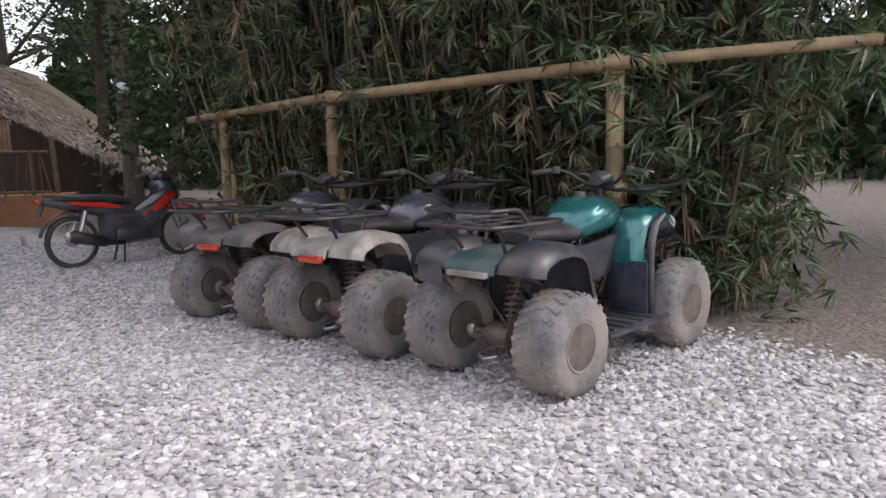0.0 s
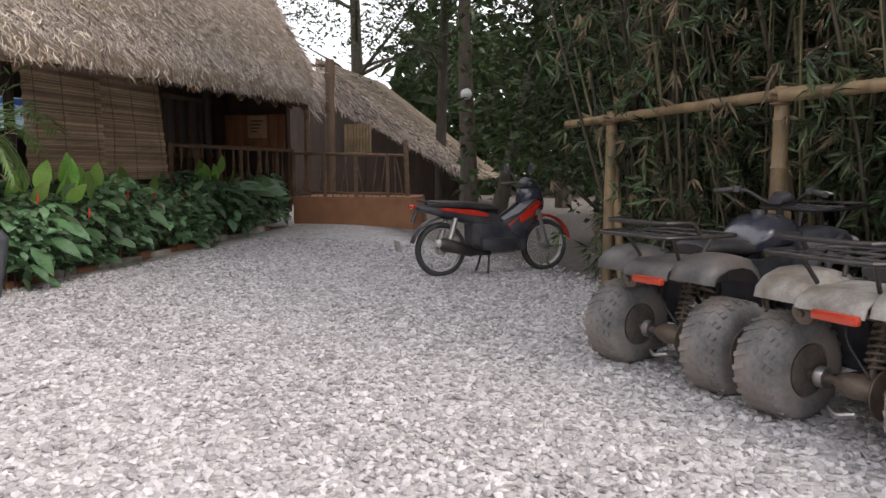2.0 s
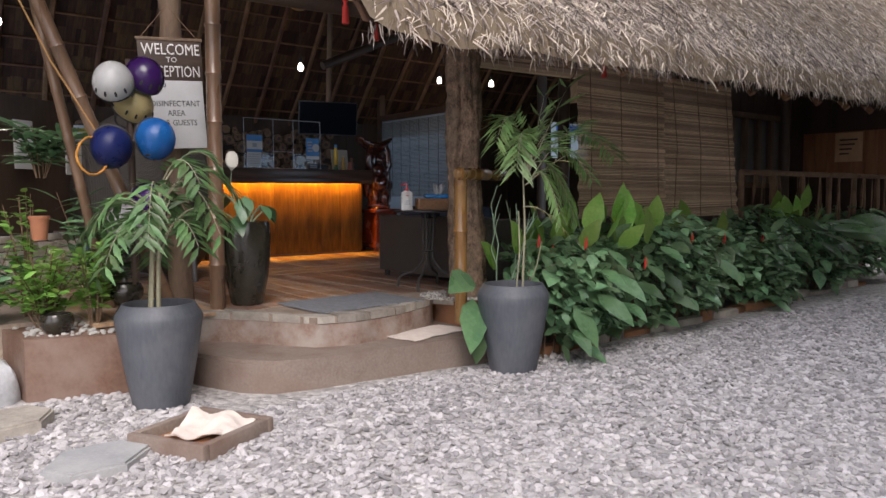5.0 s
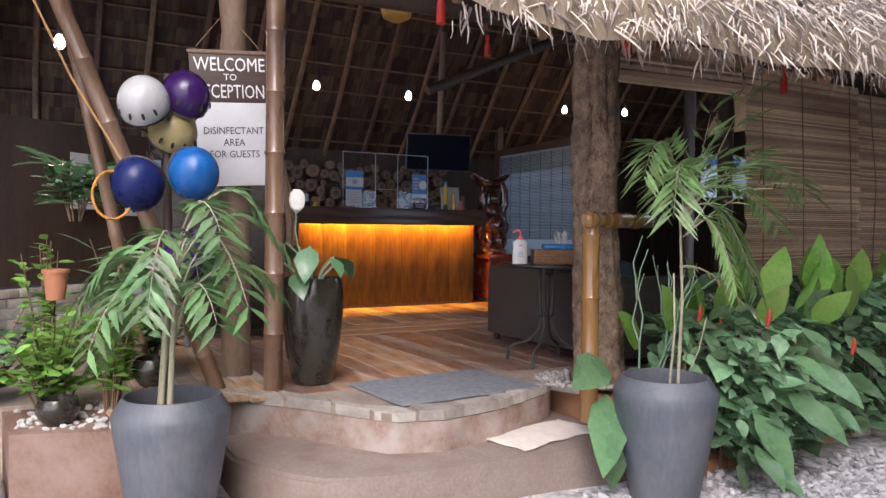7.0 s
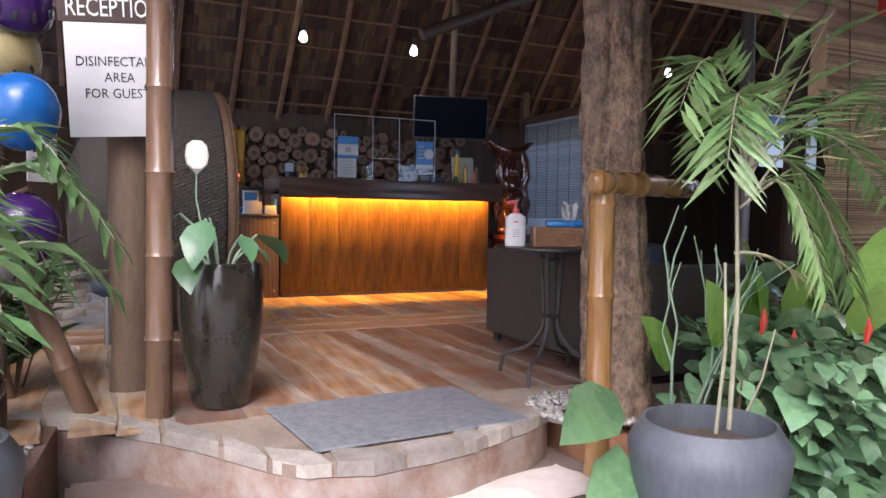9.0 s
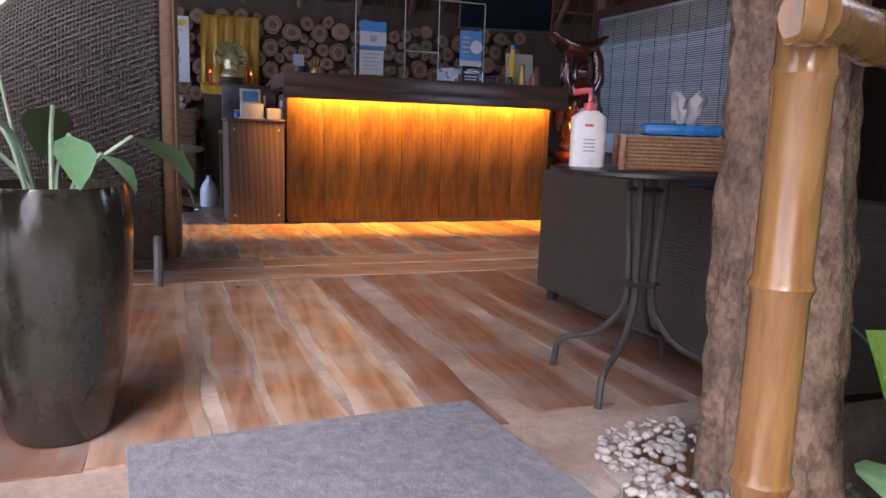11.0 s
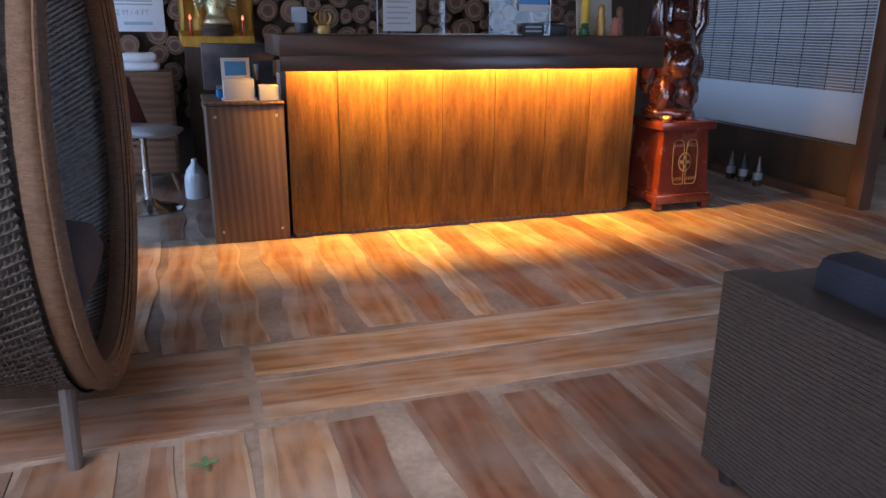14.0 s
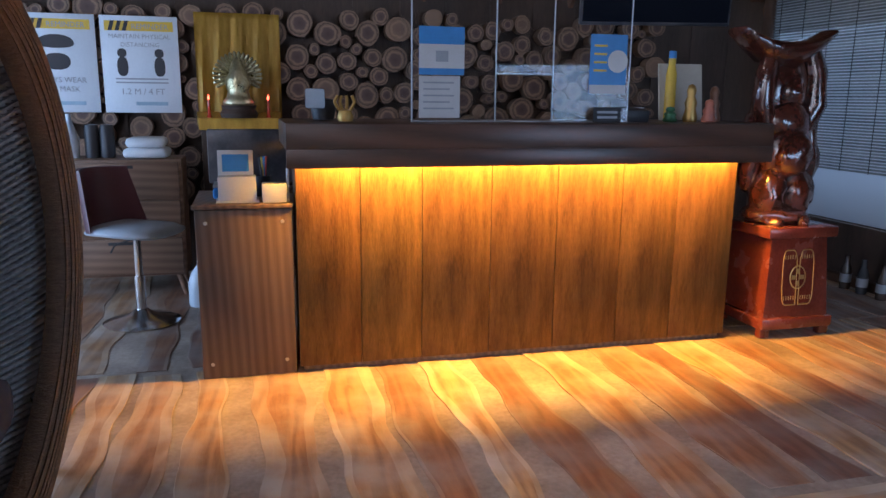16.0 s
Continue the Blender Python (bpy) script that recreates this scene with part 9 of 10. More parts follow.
    # dresser
    th = thing("dresser", pose(-13.42, 5.50, FLOOR), "brown laminate chest of drawers on splayed legs", "chest of drawers")
    part("body", boxed(-0.38, 0.0, -0.38, 0.38, 0.14, 0.90, 0.005), DRESSERWOOD, th)
    for k in range(3):
        d = part("drawer", boxed(0.002, 0.02, -0.36, 0.36, 0.16 + k * 0.245, 0.39 + k * 0.245, 0.004), DRESSERWOOD, th)
        part("handle_notch", boxed(0.021, 0.024, -0.09, 0.09, 0.355 + k * 0.245, 0.375 + k * 0.245, 0.002), INK, d)
    for x in (-0.33, -0.05):
        for y in (-1, 1):
            part("leg", tube(B(), [(x, y * 0.32, 0.14), (x + 0.02, y * 0.36, 0.0)], [0.02, 0.013], 8), DRESSERWOOD, th)
    z = FLOOR + 0.901
    th = thing("white_bottle", pose(-13.6, 5.20, z), "white plastic spray bottle", "bottle")
    part("body", lathe(B(), [(0, 0), (0.05, 0), (0.055, 0.12), (0.03, 0.2), (0.015, 0.24), (0.015, 0.28), (0, 0.28)], 18), plain("frosted_white", (0.55, 0.65, 0.75), 0.3), th)
    for y in (5.33, 5.42):
        th = thing("black_canister", pose(-13.6, y, z), "black cylindrical canister on the dresser", "canister", "black canisters")
        part("body", lathe(B(), [(0, 0), (0.042, 0), (0.045, 0.02), (0.045, 0.18), (0.038, 0.21), (0, 0.215)], 18), INK, th)
    for k in range(2):
        bm = boxed(-0.12, 0.12, -0.14 + 0.02 * k, 0.14 - 0.02 * k, 0, 0.065, 0.028)
        tagged(obj("folded_towel", bm, mat("white_towel", (0.60, 0.64, 0.68), (0.72, 0.76, 0.80), 0.95, 12, 150, 0.5), smooth=60, m=pose(-13.6, 5.66, z + 0.067 * k)), "folded white towel on the dresser", "towel", "folded towels")
    # bar stool
    th = thing("bar_stool", pose(-12.85, 5.66, FLOOR), "swivel bar stool with pale seat, maroon back, chrome stem", "stool")
    part("base", lathe(B(), [(0, 0), (0.21, 0), (0.215, 0.008), (0.17, 0.025), (0.07, 0.05), (0.035, 0.08), (0, 0.08)], 32), CHROME, th, "chrome trumpet base")
    part("stem", tube(B(), [(0, 0, 0.07), (0, 0, 0.28), (0, 0, 0.281), (0, 0, 0.52)], [0.03, 0.03, 0.022, 0.022], 14), CHROME, th)
    part("seat", loft([oval(-0.20, 0, 0.545, 0.15, 0.02), oval(-0.17, 0, 0.55, 0.21, 0.035), oval(0.10, 0, 0.55, 0.22, 0.035), oval(0.20, 0, 0.545, 0.18, 0.03), oval(0.23, 0, 0.54, 0.12, 0.012)]), plain("pale_blue_vinyl", (0.45, 0.5, 0.56), 0.5), th, "pale padded seat", smooth=60, m=pose(0, 0, 0, 0, 0, 55))
    rings = [[(-0.21 + 0.10 * (abs(v) ** 2) - 0.09 * s - t, v * 0.22 * (1 - 0.2 * s), 0.55 + 0.34 * s) for v, t in ([(u, 0.0) for u in np.linspace(-1, 1, 9)] + [(u, 0.035) for u in np.linspace(1, -1, 9)])] for s in np.linspace(0, 1, 7)]
    part("backrest", loft(rings), plain("maroon_leather", (0.09, 0.025, 0.03), 0.45, bump=0.15), th, "maroon padded back", smooth=60, m=pose(0, 0, 0, 0, 0, 55))
    part("lever", tube(B(), [(0, 0, 0.5), (0.0, -0.12, 0.46), (0.02, -0.14, 0.42)], 0.006, 6), INK, th)
    th = thing("water_jug", pose(-13.15, 5.98, FLOOR), "translucent plastic gallon jug on the floor", "jug")
    part("body", lathe(B(), [(0, 0), (0.075, 0), (0.08, 0.02), (0.08, 0.15), (0.06, 0.21), (0.022, 0.26), (0.022, 0.29), (0, 0.29)], 22), plain("milky_plastic", (0.55, 0.62, 0.70), 0.3), th, smooth=50)
    part("handle", tube(B(), arc([(0.06, 0, 0.2), (0.09, 0, 0.24), (0.03, 0, 0.27)]), 0.01, 7), plain("milky_plastic_b", (0.5, 0.58, 0.66), 0.3), th)
    # television
    th = thing("television", pose(-12.5, 8.68, 2.52, 0, 8, -14), "wall television on a ceiling pole, screen off", "television")
    part("case", boxed(-0.03, 0.02, -0.45, 0.45, -0.25, 0.25, 0.01), BLACK_PLASTIC, th)
    part("screen", boxed(0.0205, 0.023, -0.435, 0.435, -0.23, 0.235), plain("dark_screen", (0.008, 0.010, 0.016), 0.6, spec=0.02), th)
    part("pole", tube(B(), [(-0.08, 0.02, 0.1), (-0.08, 0.02, 1.6)], 0.04, 10), POSTWOOD, th)


back_wall_things()


def lamps():
    fil = glow("bulb_glass", (1.0, 0.93, 0.82), 8.0)
    for x, y, z in ((-11.9, 6.74, 3.12), (-12.07, 8.01, 3.15), (-12.6, 10.9, 3.30), (-11.95, 11.5, 3.22), (-10.0, 4.05, 2.85)):
        th = thing("hanging_bulb", pose(x, y, z), "bare glowing bulb hanging on a cord", "lamp", "hanging bulbs")
        part("glass", lathe(B(), [(0, -0.05), (0.03, -0.04), (0.042, -0.01), (0.035, 0.025), (0.02, 0.05), (0.018, 0.06), (0, 0.06)], 18), fil, th, "glowing clear bulb")
        part("socket", lathe(B(), [(0, 0.06), (0.022, 0.06), (0.024, 0.08), (0.02, 0.13), (0, 0.14)], 14), INK, th)
        part("cord", tube(B(), [(0, 0, 0.13), (0, 0, 0.9)], 0.004, 5), INK, th)
        lamp = new("bulb_lamp", bpy.data.lights.new("bulb_lamp", "POINT"))
        lamp.data.energy, lamp.data.shadow_soft_size, lamp.data.color = 1.2, 0.05, (1.0, 0.85, 0.66)
        lamp.location = (x, y, z - 0.11)


lamps()


def side_window():
    """Slatted blind over frosted panes in a timber frame, with a dark shelf below."""
    y = 10.5
    th = tagged(new("window_1"), "tall timber-framed window with slatted blind and frosted pane", "window", kind="structure")
    x0, x1 = -13.75, -11.45
    frame_m = mat("window_frame_wood", (0.07, 0.035, 0.02), (0.14, 0.075, 0.045), 0.5, 4, 60, 0.2)
    part("frame", boxed(x1, x1 + 0.12, y - 0.05, y + 0.06, FLOOR, 3.4, 0.006), frame_m, th, "brown timber post")
    part("frame", boxed(x0 - 0.1, x0, y - 0.05, y + 0.06, FLOOR, 3.2, 0.006), frame_m, th, "brown timber post")
    part("frame", boxed(x0, x1, y - 0.04, y + 0.05, 2.68, 2.78, 0.006), frame_m, th)
    part("sill", boxed(x0, x1, y - 0.05, y + 0.06, FLOOR, FLOOR + 0.07, 0.006), frame_m, th)
    frost = bpy.data.materials.new("frosted_glass")
    frost.use_nodes = True
    n = frost.node_tree
    tr, gl, mx = n.nodes.new("ShaderNodeBsdfTranslucent"), n.nodes["Principled BSDF"], n.nodes.new("ShaderNodeMixShader")
    tr.inputs[0].default_value = (0.8, 0.84, 0.88, 1)
    gl.inputs["Base Color"].default_value, gl.inputs["Roughness"].default_value = (0.55, 0.6, 0.65, 1), 0.25
    mx.inputs[0].default_value = 0.7
    n.links.new(gl.outputs[0], mx.inputs[1])
    n.links.new(tr.outputs[0], mx.inputs[2])
    n.links.new(mx.outputs[0], n.nodes["Material Output"].inputs[0])
    part("pane", boxed(x0, x1, y - 0.004, y + 0.004, 0.98, 2.68), frost, th, "frosted pale pane")
    part("dark_panel", boxed(x0, x1, y + 0.01, y + 0.05, FLOOR + 0.07, 0.96), DARKWOOD, th)
    th = thing("window_blind", pose(x0, y - 0.03, 1.34), "grey split-bamboo slat blind over the pane", "blind")
    V, F, k = [], [], 0
    nsl = 60
    for i in range(nsl):
        z = (i + 0.5) * 1.3 / nsl
        a = [(0.02, -0.004, z - 0.007), (2.27, -0.004, z - 0.007), (2.27, -0.004, z + 0.007), (0.02, -0.004, z + 0.007)]
        b = [(p[0], 0.002, p[2]) for p in a]
        V += a + b
        F += [(k, k + 1, k + 2, k + 3), (k + 4, k + 7, k + 6, k + 5), (k, k + 4, k + 5, k + 1), (k + 3, k + 2, k + 6, k + 7)]
        k += 8
    fast("slats", np.array(V), np.array(F), mat("grey_slat", (0.16, 0.17, 0.17), (0.30, 0.31, 0.30), 0.6, 3, 40, 0.1, island=0.25), th)["kind"] = "stuff"
    for x in np.linspace(0.1, 2.2, 9):
        part("cord", tube(B(), [(x, -0.008, 0.0), (x, -0.008, 1.3)], 0.004, 4), INK, th)
    for k, x in enumerate((-12.6, -12.45, -12.28, -13.0)):
        th = thing("shelf_bottle", pose(x, y - 0.12, FLOOR), "small dark bottle with pale label on the floor", "bottle", "bottles under the window")
        part("body", lathe(B(), [(0, 0), (0.035, 0), (0.037, 0.14), (0.018, 0.19), (0.016, 0.24), (0, 0.24)], 14), INK if k % 2 else plain("brown_bottle", (0.06, 0.04, 0.03), 0.2), th)
        part("label", lathe(B(), [(0.0375, 0.05), (0.038, 0.05), (0.038, 0.11), (0.0375, 0.11)], 14), GREY_PRINT, th)
    # daylight behind this window; the other two are fill lamps added inside wall and blinds
    for nm, loc, tgt, sx, sy, e in (("window_daylight", (-12.6, 10.62, 1.9), (-12.6, 8, 1.2), 2.2, 1.5, SIDE_DAY), ("opening_daylight", (-12.2, 2.9, 1.6), (-12.4, 7, 0.4), 3.2, 1.4, LEFT_FILL), ("blind_daylight", (-7.75, 9.7, 1.7), (-10.6, 8.9, 0.9), 1.6, 1.0, 11.0)):
        lamp = new(nm, bpy.data.lights.new(nm, "AREA"))
        lamp.data.shape, lamp.data.size, lamp.data.size_y, lamp.data.energy, lamp.data.color = "RECTANGLE", sx, sy, e, (0.55, 0.77, 1.0)
        lamp.matrix_world = look(loc, tgt)


SIDE_DAY, LEFT_FILL = 2.2, 33.0
side_window()


def egg_chair():
    """A round wicker pod chair on short steel legs; its opening looks along local +x."""
    th = thing("pod_chair", pose(-10.31, 5.62, FLOOR, 0, 0, 89), "large dark wicker pod chair with round brown-rimmed opening", "pod chair")
    A, Bz, ZC, D, seg, n = 1.075, 0.835, 0.872, 0.98, 56, 18
    def ring(k, x):
        return [(x, A * k * math.cos(t), ZC + Bz * k * math.sin(t)) for t in (2 * math.pi * q / seg for q in range(seg))]
    def prof(s):
        return (1 - s ** 2.6) ** 0.5
    bm = B()
    rings = [[bm.verts.new(p) for p in ring(max(prof(i / n), 0.02), -D * i / n)] for i in range(n + 1)]
    for a, b in zip(rings, rings[1:]):
        for k in range(seg):
            bm.faces.new((a[k], a[(k + 1) % seg], b[(k + 1) % seg], b[k]))
    bm.faces.new(rings[-1])
    bmesh.ops.solidify(bm, geom=bm.faces[:], thickness=0.03)
    part("shell", bm, WICKER, th, "woven dark wicker shell", smooth=70)
    # wide woven rim, turned in towards the opening
    rim = [(1.0, -0.02), (1.012, 0.01), (1.0, 0.035), (0.955, 0.045), (0.93, 0.03), (0.912, 0.0), (0.905, -0.04), (0.912, -0.06), (0.935, -0.02), (0.96, -0.005)]
    bm = B()
    vs = [[bm.verts.new(p) for p in ring(k, x)] for k, x in rim]
    vs.append(vs[0])
    for a, b in zip(vs, vs[1:]):
        for k in range(seg):
            bm.faces.new((a[k], a[(k + 1) % seg], b[(k + 1) % seg], b[k]))
    r = part("opening_rim", bm, WICKER_BROWN, th, "wide brown woven rim", smooth=70)
    bm = B()
    for k in np.linspace(0.915, 1.005, 10):
        x = float(np.interp(k, [0.905, 0.912, 0.93, 0.955, 1.0], [-0.02, 0.003, 0.032, 0.047, 0.037]))
        tube(bm, ring(k, x) + [ring(k, x)[0]], 0.0055, 4, caps=False)
    part("strand_winding", bm, WICKER_BROWN, r, smooth=None)["kind"] = "stuff"
    # added liner; its pale colour, like the inner strands', stands for daylight in the pod
    bm = B()
    vs = [[bm.verts.new(p) for p in ring(max(prof(i / n) * 0.962, 0.02), -D * i / n * 0.962)] for i in range(n + 1)]
    for a, b in zip(vs, vs[1:]):
        for k in range(seg):
            bm.faces.new((a[k], a[(k + 1) % seg], b[(k + 1) % seg], b[k]))
    lit_weave = mat("daylit_wicker", (0.34, 0.335, 0.335), (0.62, 0.61, 0.61), 0.35, 30, 120, 0.3)
    part("lining", bm, lit_weave, th, "woven inside, coloured pale for the daylight on it", smooth=70)
    # woven strands out and in
    bm = B()
    for off in (1.006,):
        for i in range(3, 66):
            s = i / 70
            k = prof(s) * off
            p = ring(k, -D * s * off)
            tube(bm, p + [p[0]], 0.007, 4, caps=False)
    for q in range(0, 210):
        t = 2 * math.pi * q / 210
        tube(bm, [(-D * s * 1.006, A * prof(s) * 1.006 * math.cos(t + 0.5 * s), ZC + Bz * prof(s) * 1.006 * math.sin(t + 0.5 * s)) for s in np.linspace(0.03, 0.95, 12)], 0.008, 4, caps=False)
    part("outer_weave", bm, WICKER, th, "crossed dark woven strands", smooth=None)["kind"] = "stuff"
    bm = B()
    for q in range(0, 190):
        t = 2 * math.pi * q / 190
        for turn, off in ((0.7, 0.960), (-0.7, 0.950)):
            tube(bm, [(-D * s * off, A * prof(s) * off * math.cos(t + turn * s), ZC + Bz * prof(s) * off * math.sin(t + turn * s)) for s in np.linspace(0.03, 0.95, 14)], 0.008, 4, caps=False)
    part("inner_weave", bm, lit_weave, th, "crossed strands inside the shell, coloured pale for daylight", smooth=None)["kind"] = "stuff"
    part("cushion", loft([oval(-0.80, 0, 0.34, 0.40, 0.07), oval(-0.70, 0, 0.35, 0.60, 0.12), oval(-0.3, 0, 0.35, 0.74, 0.14), oval(-0.12, 0, 0.34, 0.66, 0.12), oval(-0.07, 0, 0.33, 0.5, 0.05)]), CUSHION, th, "dark blue-black seat cushion", smooth=60)
    for x in (-0.70, -0.06):
        for y in (-1, 1):
            part("leg", tube(B(), [(x, y * 0.70, 0.30), (x, y * 0.74, 0.0)], 0.022, 10), plain("dull_steel", (0.22, 0.22, 0.23), 0.4, 0.6), th, "short dull steel leg")


egg_chair()


def sofa():
    th = thing("wicker_sofa", pose(0.05, -0.04, 0), "dark woven wicker sofa with black cushions", "sofa")
    x0, x1, y0, y1 = -9.02, -7.42, 7.30, 8.05
    weave = B()
    def woven(x0, x1, y0, y1, z0, z1):
        bm = boxed(x0, x1, y0, y1, z0, z1, 0.015)
        n = int((z1 - z0) / 0.013)
        for k in range(n):
            z = z0 + (k + 0.5) * (z1 - z0) / n
            box(weave, x0 - 0.002, x1 + 0.002, y0 - 0.002, y1 + 0.002, z - 0.0055, z + 0.0055)
        return bm
    part("back", woven(x0, x1, y0, y0 + 0.12, FLOOR + 0.06, 1.15), WICKER, th, "woven wicker back")
    part("arm", woven(x0, x0 + 0.13, y0 + 0.125, y1, FLOOR + 0.06, 1.13), WICKER, th)
    part("arm", woven(x1 - 0.13, x1, y0 + 0.125, y1, FLOOR + 0.06, 1.13), WICKER, th)
    part("base", woven(x0 + 0.135, x1 - 0.135, y0 + 0.125, y1 - 0.01, FLOOR + 0.06, 0.85), WICKER, th)
    part("weave", weave, WICKER, th, "flat woven wicker strands", smooth=None)["kind"] = "stuff"
    for a, b in ((x0 + 0.14, (x0 + x1) / 2 - 0.005), ((x0 + x1) / 2 + 0.005, x1 - 0.14)):
        part("seat_cushion", boxed(a, b, y0 + 0.14, y1, 0.855, 0.99, 0.04), CUSHION, th)
        part("back_cushion", boxed(a, b, y0 + 0.135, y0 + 0.28, 0.995, 1.24, 0.05), CUSHION, th)
    for x in (x0 + 0.06, x1 - 0.06):
        for y in (y0 + 0.05, y1 - 0.06):
            part("foot", lathe(B(), [(0, 0), (0.025, 0), (0.03, 0.07), (0, 0.07)], 12, m=pose(x, y, FLOOR)), INK, th)


sofa()


def bistro_table():
    cx, cy = -7.78, 6.98
    th = thing("bistro_table", pose(cx, cy, FLOOR), "round black bistro table with curved metal legs", "table")
    part("tabletop", lathe(B(), [(0, 0.67), (0.285, 0.67), (0.30, 0.675), (0.30, 0.685), (0.285, 0.69), (0, 0.69)], 40), plain("dark_table_glass", (0.03, 0.03, 0.033), 0.3, coat=0.15), th)
    metal = mat("black_table_metal", (0.03, 0.03, 0.032), (0.07, 0.065, 0.06), 0.5, 8, 60, 0.1)
    for k in range(4):
        a = radians(35 + 90 * k)
        c, s = math.cos(a), math.sin(a)
        part("leg", tube(B(), arc([(0.06 * c, 0.06 * s, 0.67), (0.05 * c, 0.05 * s, 0.5), (0.035 * c, 0.035 * s, 0.26), (0.12 * c, 0.12 * s, 0.15), (0.27 * c, 0.27 * s, 0.10), (0.285 * c, 0.285 * s, 0.0)]), 0.011, 8), metal, th)
    for z in (0.62, 0.33):
        part("ring", lathe(B(), [(0.05 if z > 0.5 else 0.045, -0.01), (0.06, 0), (0.05 if z > 0.5 else 0.045, 0.01)], 20, m=pose(0, 0, z), closed=True), metal, th)
    z = FLOOR + 0.691
    th = thing("sanitiser_bottle", pose(-7.80, 6.77, z, 0, 0, -28), "white pump sanitiser bottle with pink cap", "bottle")
    turn = [2 * math.pi * k / 20 for k in range(20)]
    sq = [(math.copysign(abs(math.cos(t)) ** 0.6, math.cos(t)), math.copysign(abs(math.sin(t)) ** 0.6, math.sin(t))) for t in turn]
    rings = [[(x * 0.028, y * 0.052, h) for x, y in sq] for h in (0.0, 0.145)] + [[(0.017 * math.cos(t), 0.026 * math.sin(t), 0.165) for t in turn]]
    part("body", loft(rings), plain("frosted_bottle", (0.72, 0.72, 0.70), 0.3), th, smooth=40)
    pink = plain("coral_pump", (0.75, 0.12, 0.14), 0.35)
    part("cap", lathe(B(), [(0, 0.16), (0.018, 0.16), (0.018, 0.185), (0.008, 0.19), (0.006, 0.215), (0, 0.215)], 16), pink, th, "pink pump collar")
    part("nozzle", tube(B(), arc([(0.01, 0, 0.222), (0.0, -0.015, 0.224), (0.0, -0.05, 0.215)]), 0.009, 8), pink, th)
    part("label", boxed(0.0285, 0.029, -0.012, 0.012, 0.118, 0.126), pink, th, "small pink printed mark")
    for k in range(4):
        part("lettering", boxed(0.0285, 0.029, -0.015, 0.02, 0.045 + 0.011 * k, 0.05 + 0.011 * k), GREY_PRINT, th, "unreadable grey line")
    th = thing("rattan_tray", pose(-7.66, 6.99, z, 0, 0, 62), "woven brown rattan tissue box", "box")
    rat = mat("rattan", (0.22, 0.11, 0.055), (0.38, 0.22, 0.12), 0.5, 40, 160, 0.6)
    bm = B()
    box(bm, -0.163, 0.163, -0.093, 0.093, 0.0, 0.097, 0.004)
    part("box", bm, rat, th)
    bm = B()
    for k in range(9):
        z0 = 0.004 + k * 0.0105
        tube(bm, [(-0.165, -0.095, z0 + 0.004), (0.165, -0.095, z0 + 0.004), (0.165, 0.095, z0 + 0.004), (-0.165, 0.095, z0 + 0.004), (-0.165, -0.09, z0 + 0.004)], 0.005, 5)
    part("weave", bm, rat, th, "rows of woven rattan cane", smooth=None)["kind"] = "stuff"
    for x in (-1, 1):
        for y in (-1, 1):
            part("corner", boxed(x * 0.166 - 0.012, x * 0.166 + 0.004, y * 0.096 - 0.012, y * 0.096 + 0.004, 0, 0.1, 0.002), rat, th)
    th = thing("tissue_pack", pose(-7.66, 6.99, z + 0.098, 0, 0, 62), "blue tissue pack with a white tissue pulled up", "tissues")
    part("pack", boxed(-0.11, 0.11, -0.06, 0.06, 0, 0.035, 0.014), plain("blue_film", (0.03, 0.22, 0.55), 0.25), th)
    bm = B()
    rows = [[bm.verts.new((0.05 * (j / 8 - 0.5) * (1 + 1.2 * i / 6) + 0.02 * i / 6, 0.018 * math.sin(j * 1.9 + i) * (i / 6), 0.033 + 0.085 * i / 6 + 0.015 * math.sin(j * 1.3))) for j in range(9)] for i in range(7)]
    for a, b in zip(rows, rows[1:]):
        for j in range(8):
            bm.faces.new((a[j], a[j + 1], b[j + 1], b[j]))
    bmesh.ops.solidify(bm, geom=bm.faces[:], thickness=0.001)
    part("tissue", bm, plain("tissue_white", (0.8, 0.8, 0.8), 0.9), th, smooth=60)


bistro_table()


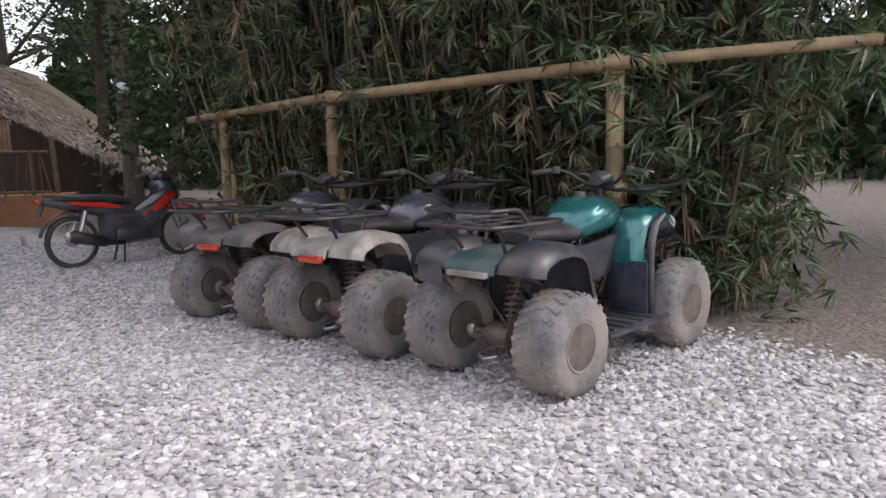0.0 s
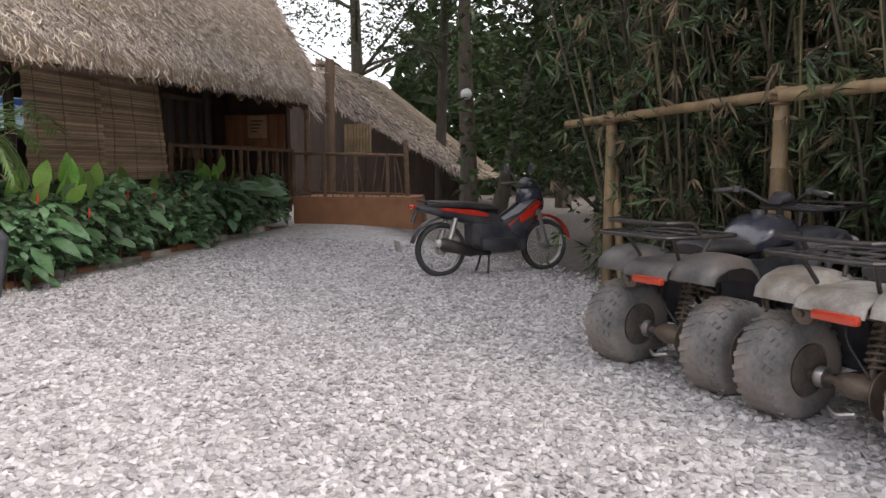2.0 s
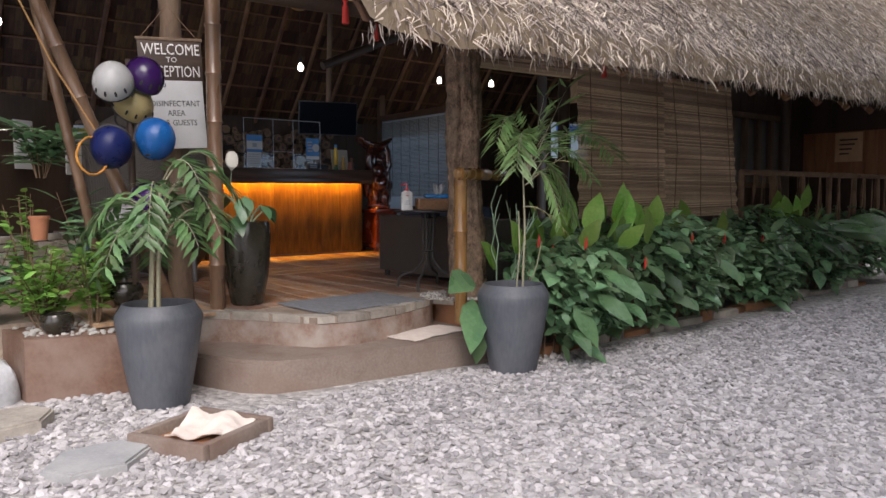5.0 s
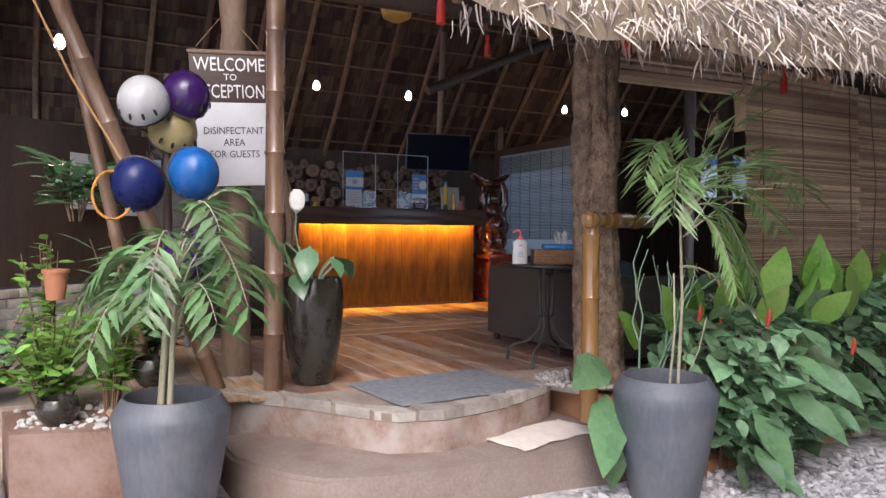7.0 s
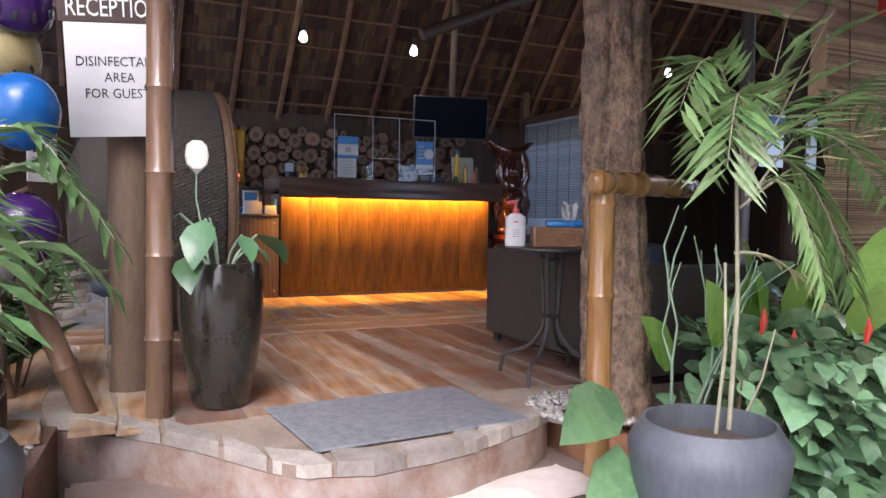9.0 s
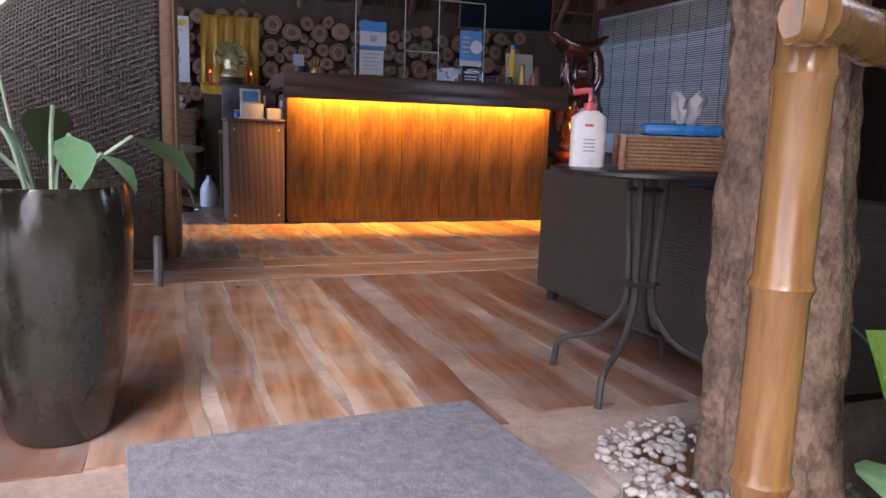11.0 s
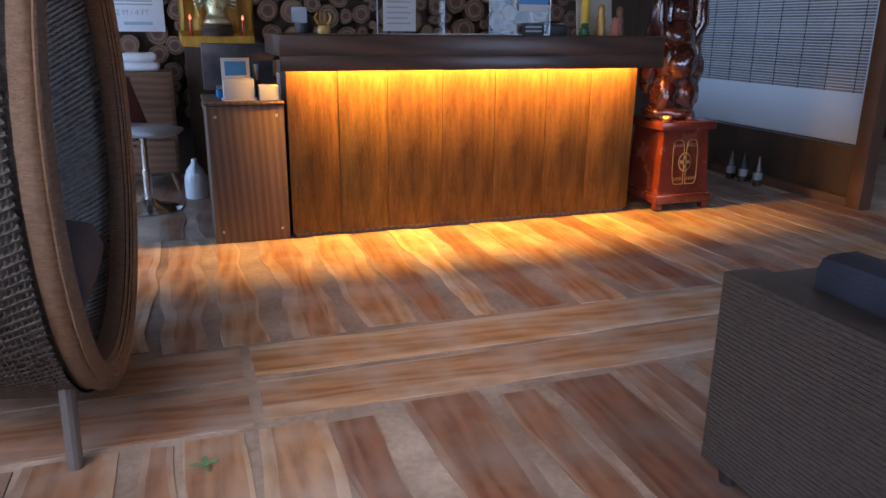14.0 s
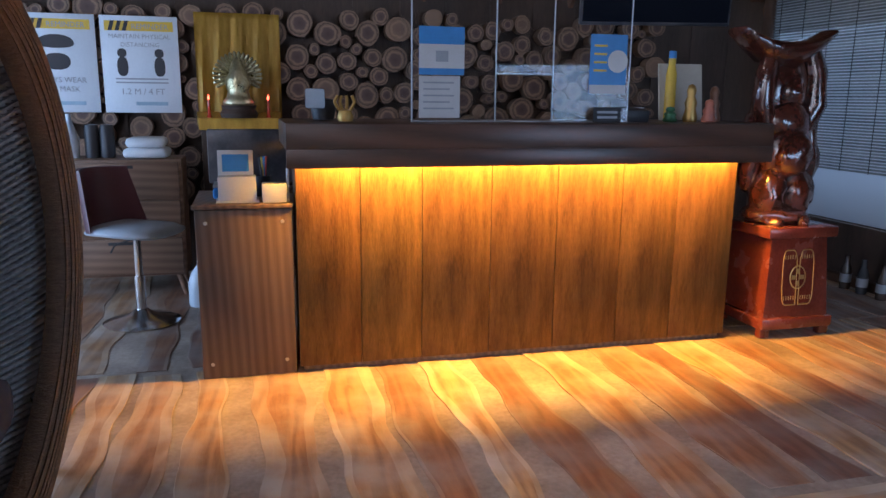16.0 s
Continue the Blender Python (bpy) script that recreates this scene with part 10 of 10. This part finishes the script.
def notices():
    for x, y, z, w, h, a, lab in ((-9.9, 4.2, 1.80, 0.22, 0.42, 40, "white notice sheet pinned to the dark wall"), (-9.7, 4.55, 1.72, 0.2, 0.36, 40, "faded notice sheet pinned behind the leaves")):
        th = thing("notice_sheet", pose(x, y, z, 0, 0, a), lab, "notice", "pinned notices")
        part("sheet", boxed(-0.003, 0.003, -w / 2, w / 2, -h / 2, h / 2), WHITE_PAPER, th)
        for k in range(5):
            part("lettering", boxed(0.0035, 0.0045, -w * 0.35, w * 0.35 - 0.02 * (k % 2), h * 0.3 - k * 0.05, h * 0.3 + 0.012 - k * 0.05), GREY_PRINT, th, "unreadable line of print")
    th = thing("partition", pose(-10.05, 4.25, FLOOR, 0, 0, 40), "dark board partition behind the planting bed", "partition")
    part("panel", boxed(-0.03, -0.01, -1.0, 0.62, 0.5, 1.7), DARKWOOD, th)
    bm = B()
    for r in range(7):
        for k in range(8):
            box(bm, -0.06, 0.0, -1.0 + k * 0.2 + 0.1 * (r % 2), -0.81 + k * 0.2 + 0.1 * (r % 2), r * 0.07, r * 0.07 + 0.06, 0.006)
    part("brick_base", bm, STONE, th, "low stone block base")["kind"] = "stuff"
    th = thing("blue_poster", pose(-9.0, 10.16, 2.03, 0, 0, 0), "pale printed poster with blue heading beside the inner post", "poster")
    part("sheet", boxed(-0.004, 0.004, -0.33, 0.36, -0.22, 0.22), plain("aged_paper", (0.5, 0.5, 0.48), 0.7), th)
    part("band", boxed(0.0045, 0.006, -0.24, 0.24, 0.12, 0.2), plain("deep_blue_print", (0.03, 0.10, 0.30), 0.5), th, "blue heading band")
    part("picture", boxed(0.0045, 0.006, -0.05, 0.03, -0.15, 0.06), INK, th, "small dark pictogram")
    th = thing("timber_post", pose(-9.08, 9.75, FLOOR), "dark timber post with a poster", "post", "roof posts")
    part("pole", log_pole(B(), (0, 0, 0), (0, 0, 3.2), 0.06, 0.055, seed=55), DARKWOOD, th)


notices()


def fallen_leaf():
    th = thing("fallen_leaf", pose(LEAF_X, LEAF_Y, FLOOR + 0.004), "small curled green leaf lying on the planks", "leaf")
    lv = [(Vector((0, 0, 0.002)), Vector((math.cos(a), math.sin(a), 0.15)), Vector((0, 0, 1)), (0.045, 0.02, 0.02)) for a in (0.2, 1.7, 3.0, 4.6)]
    leaf_mesh("leaflet", lv, HLEAF, th, "", BROAD)


LEAF_X, LEAF_Y = -9.46, 5.90
fallen_leaf()


floor_planks()
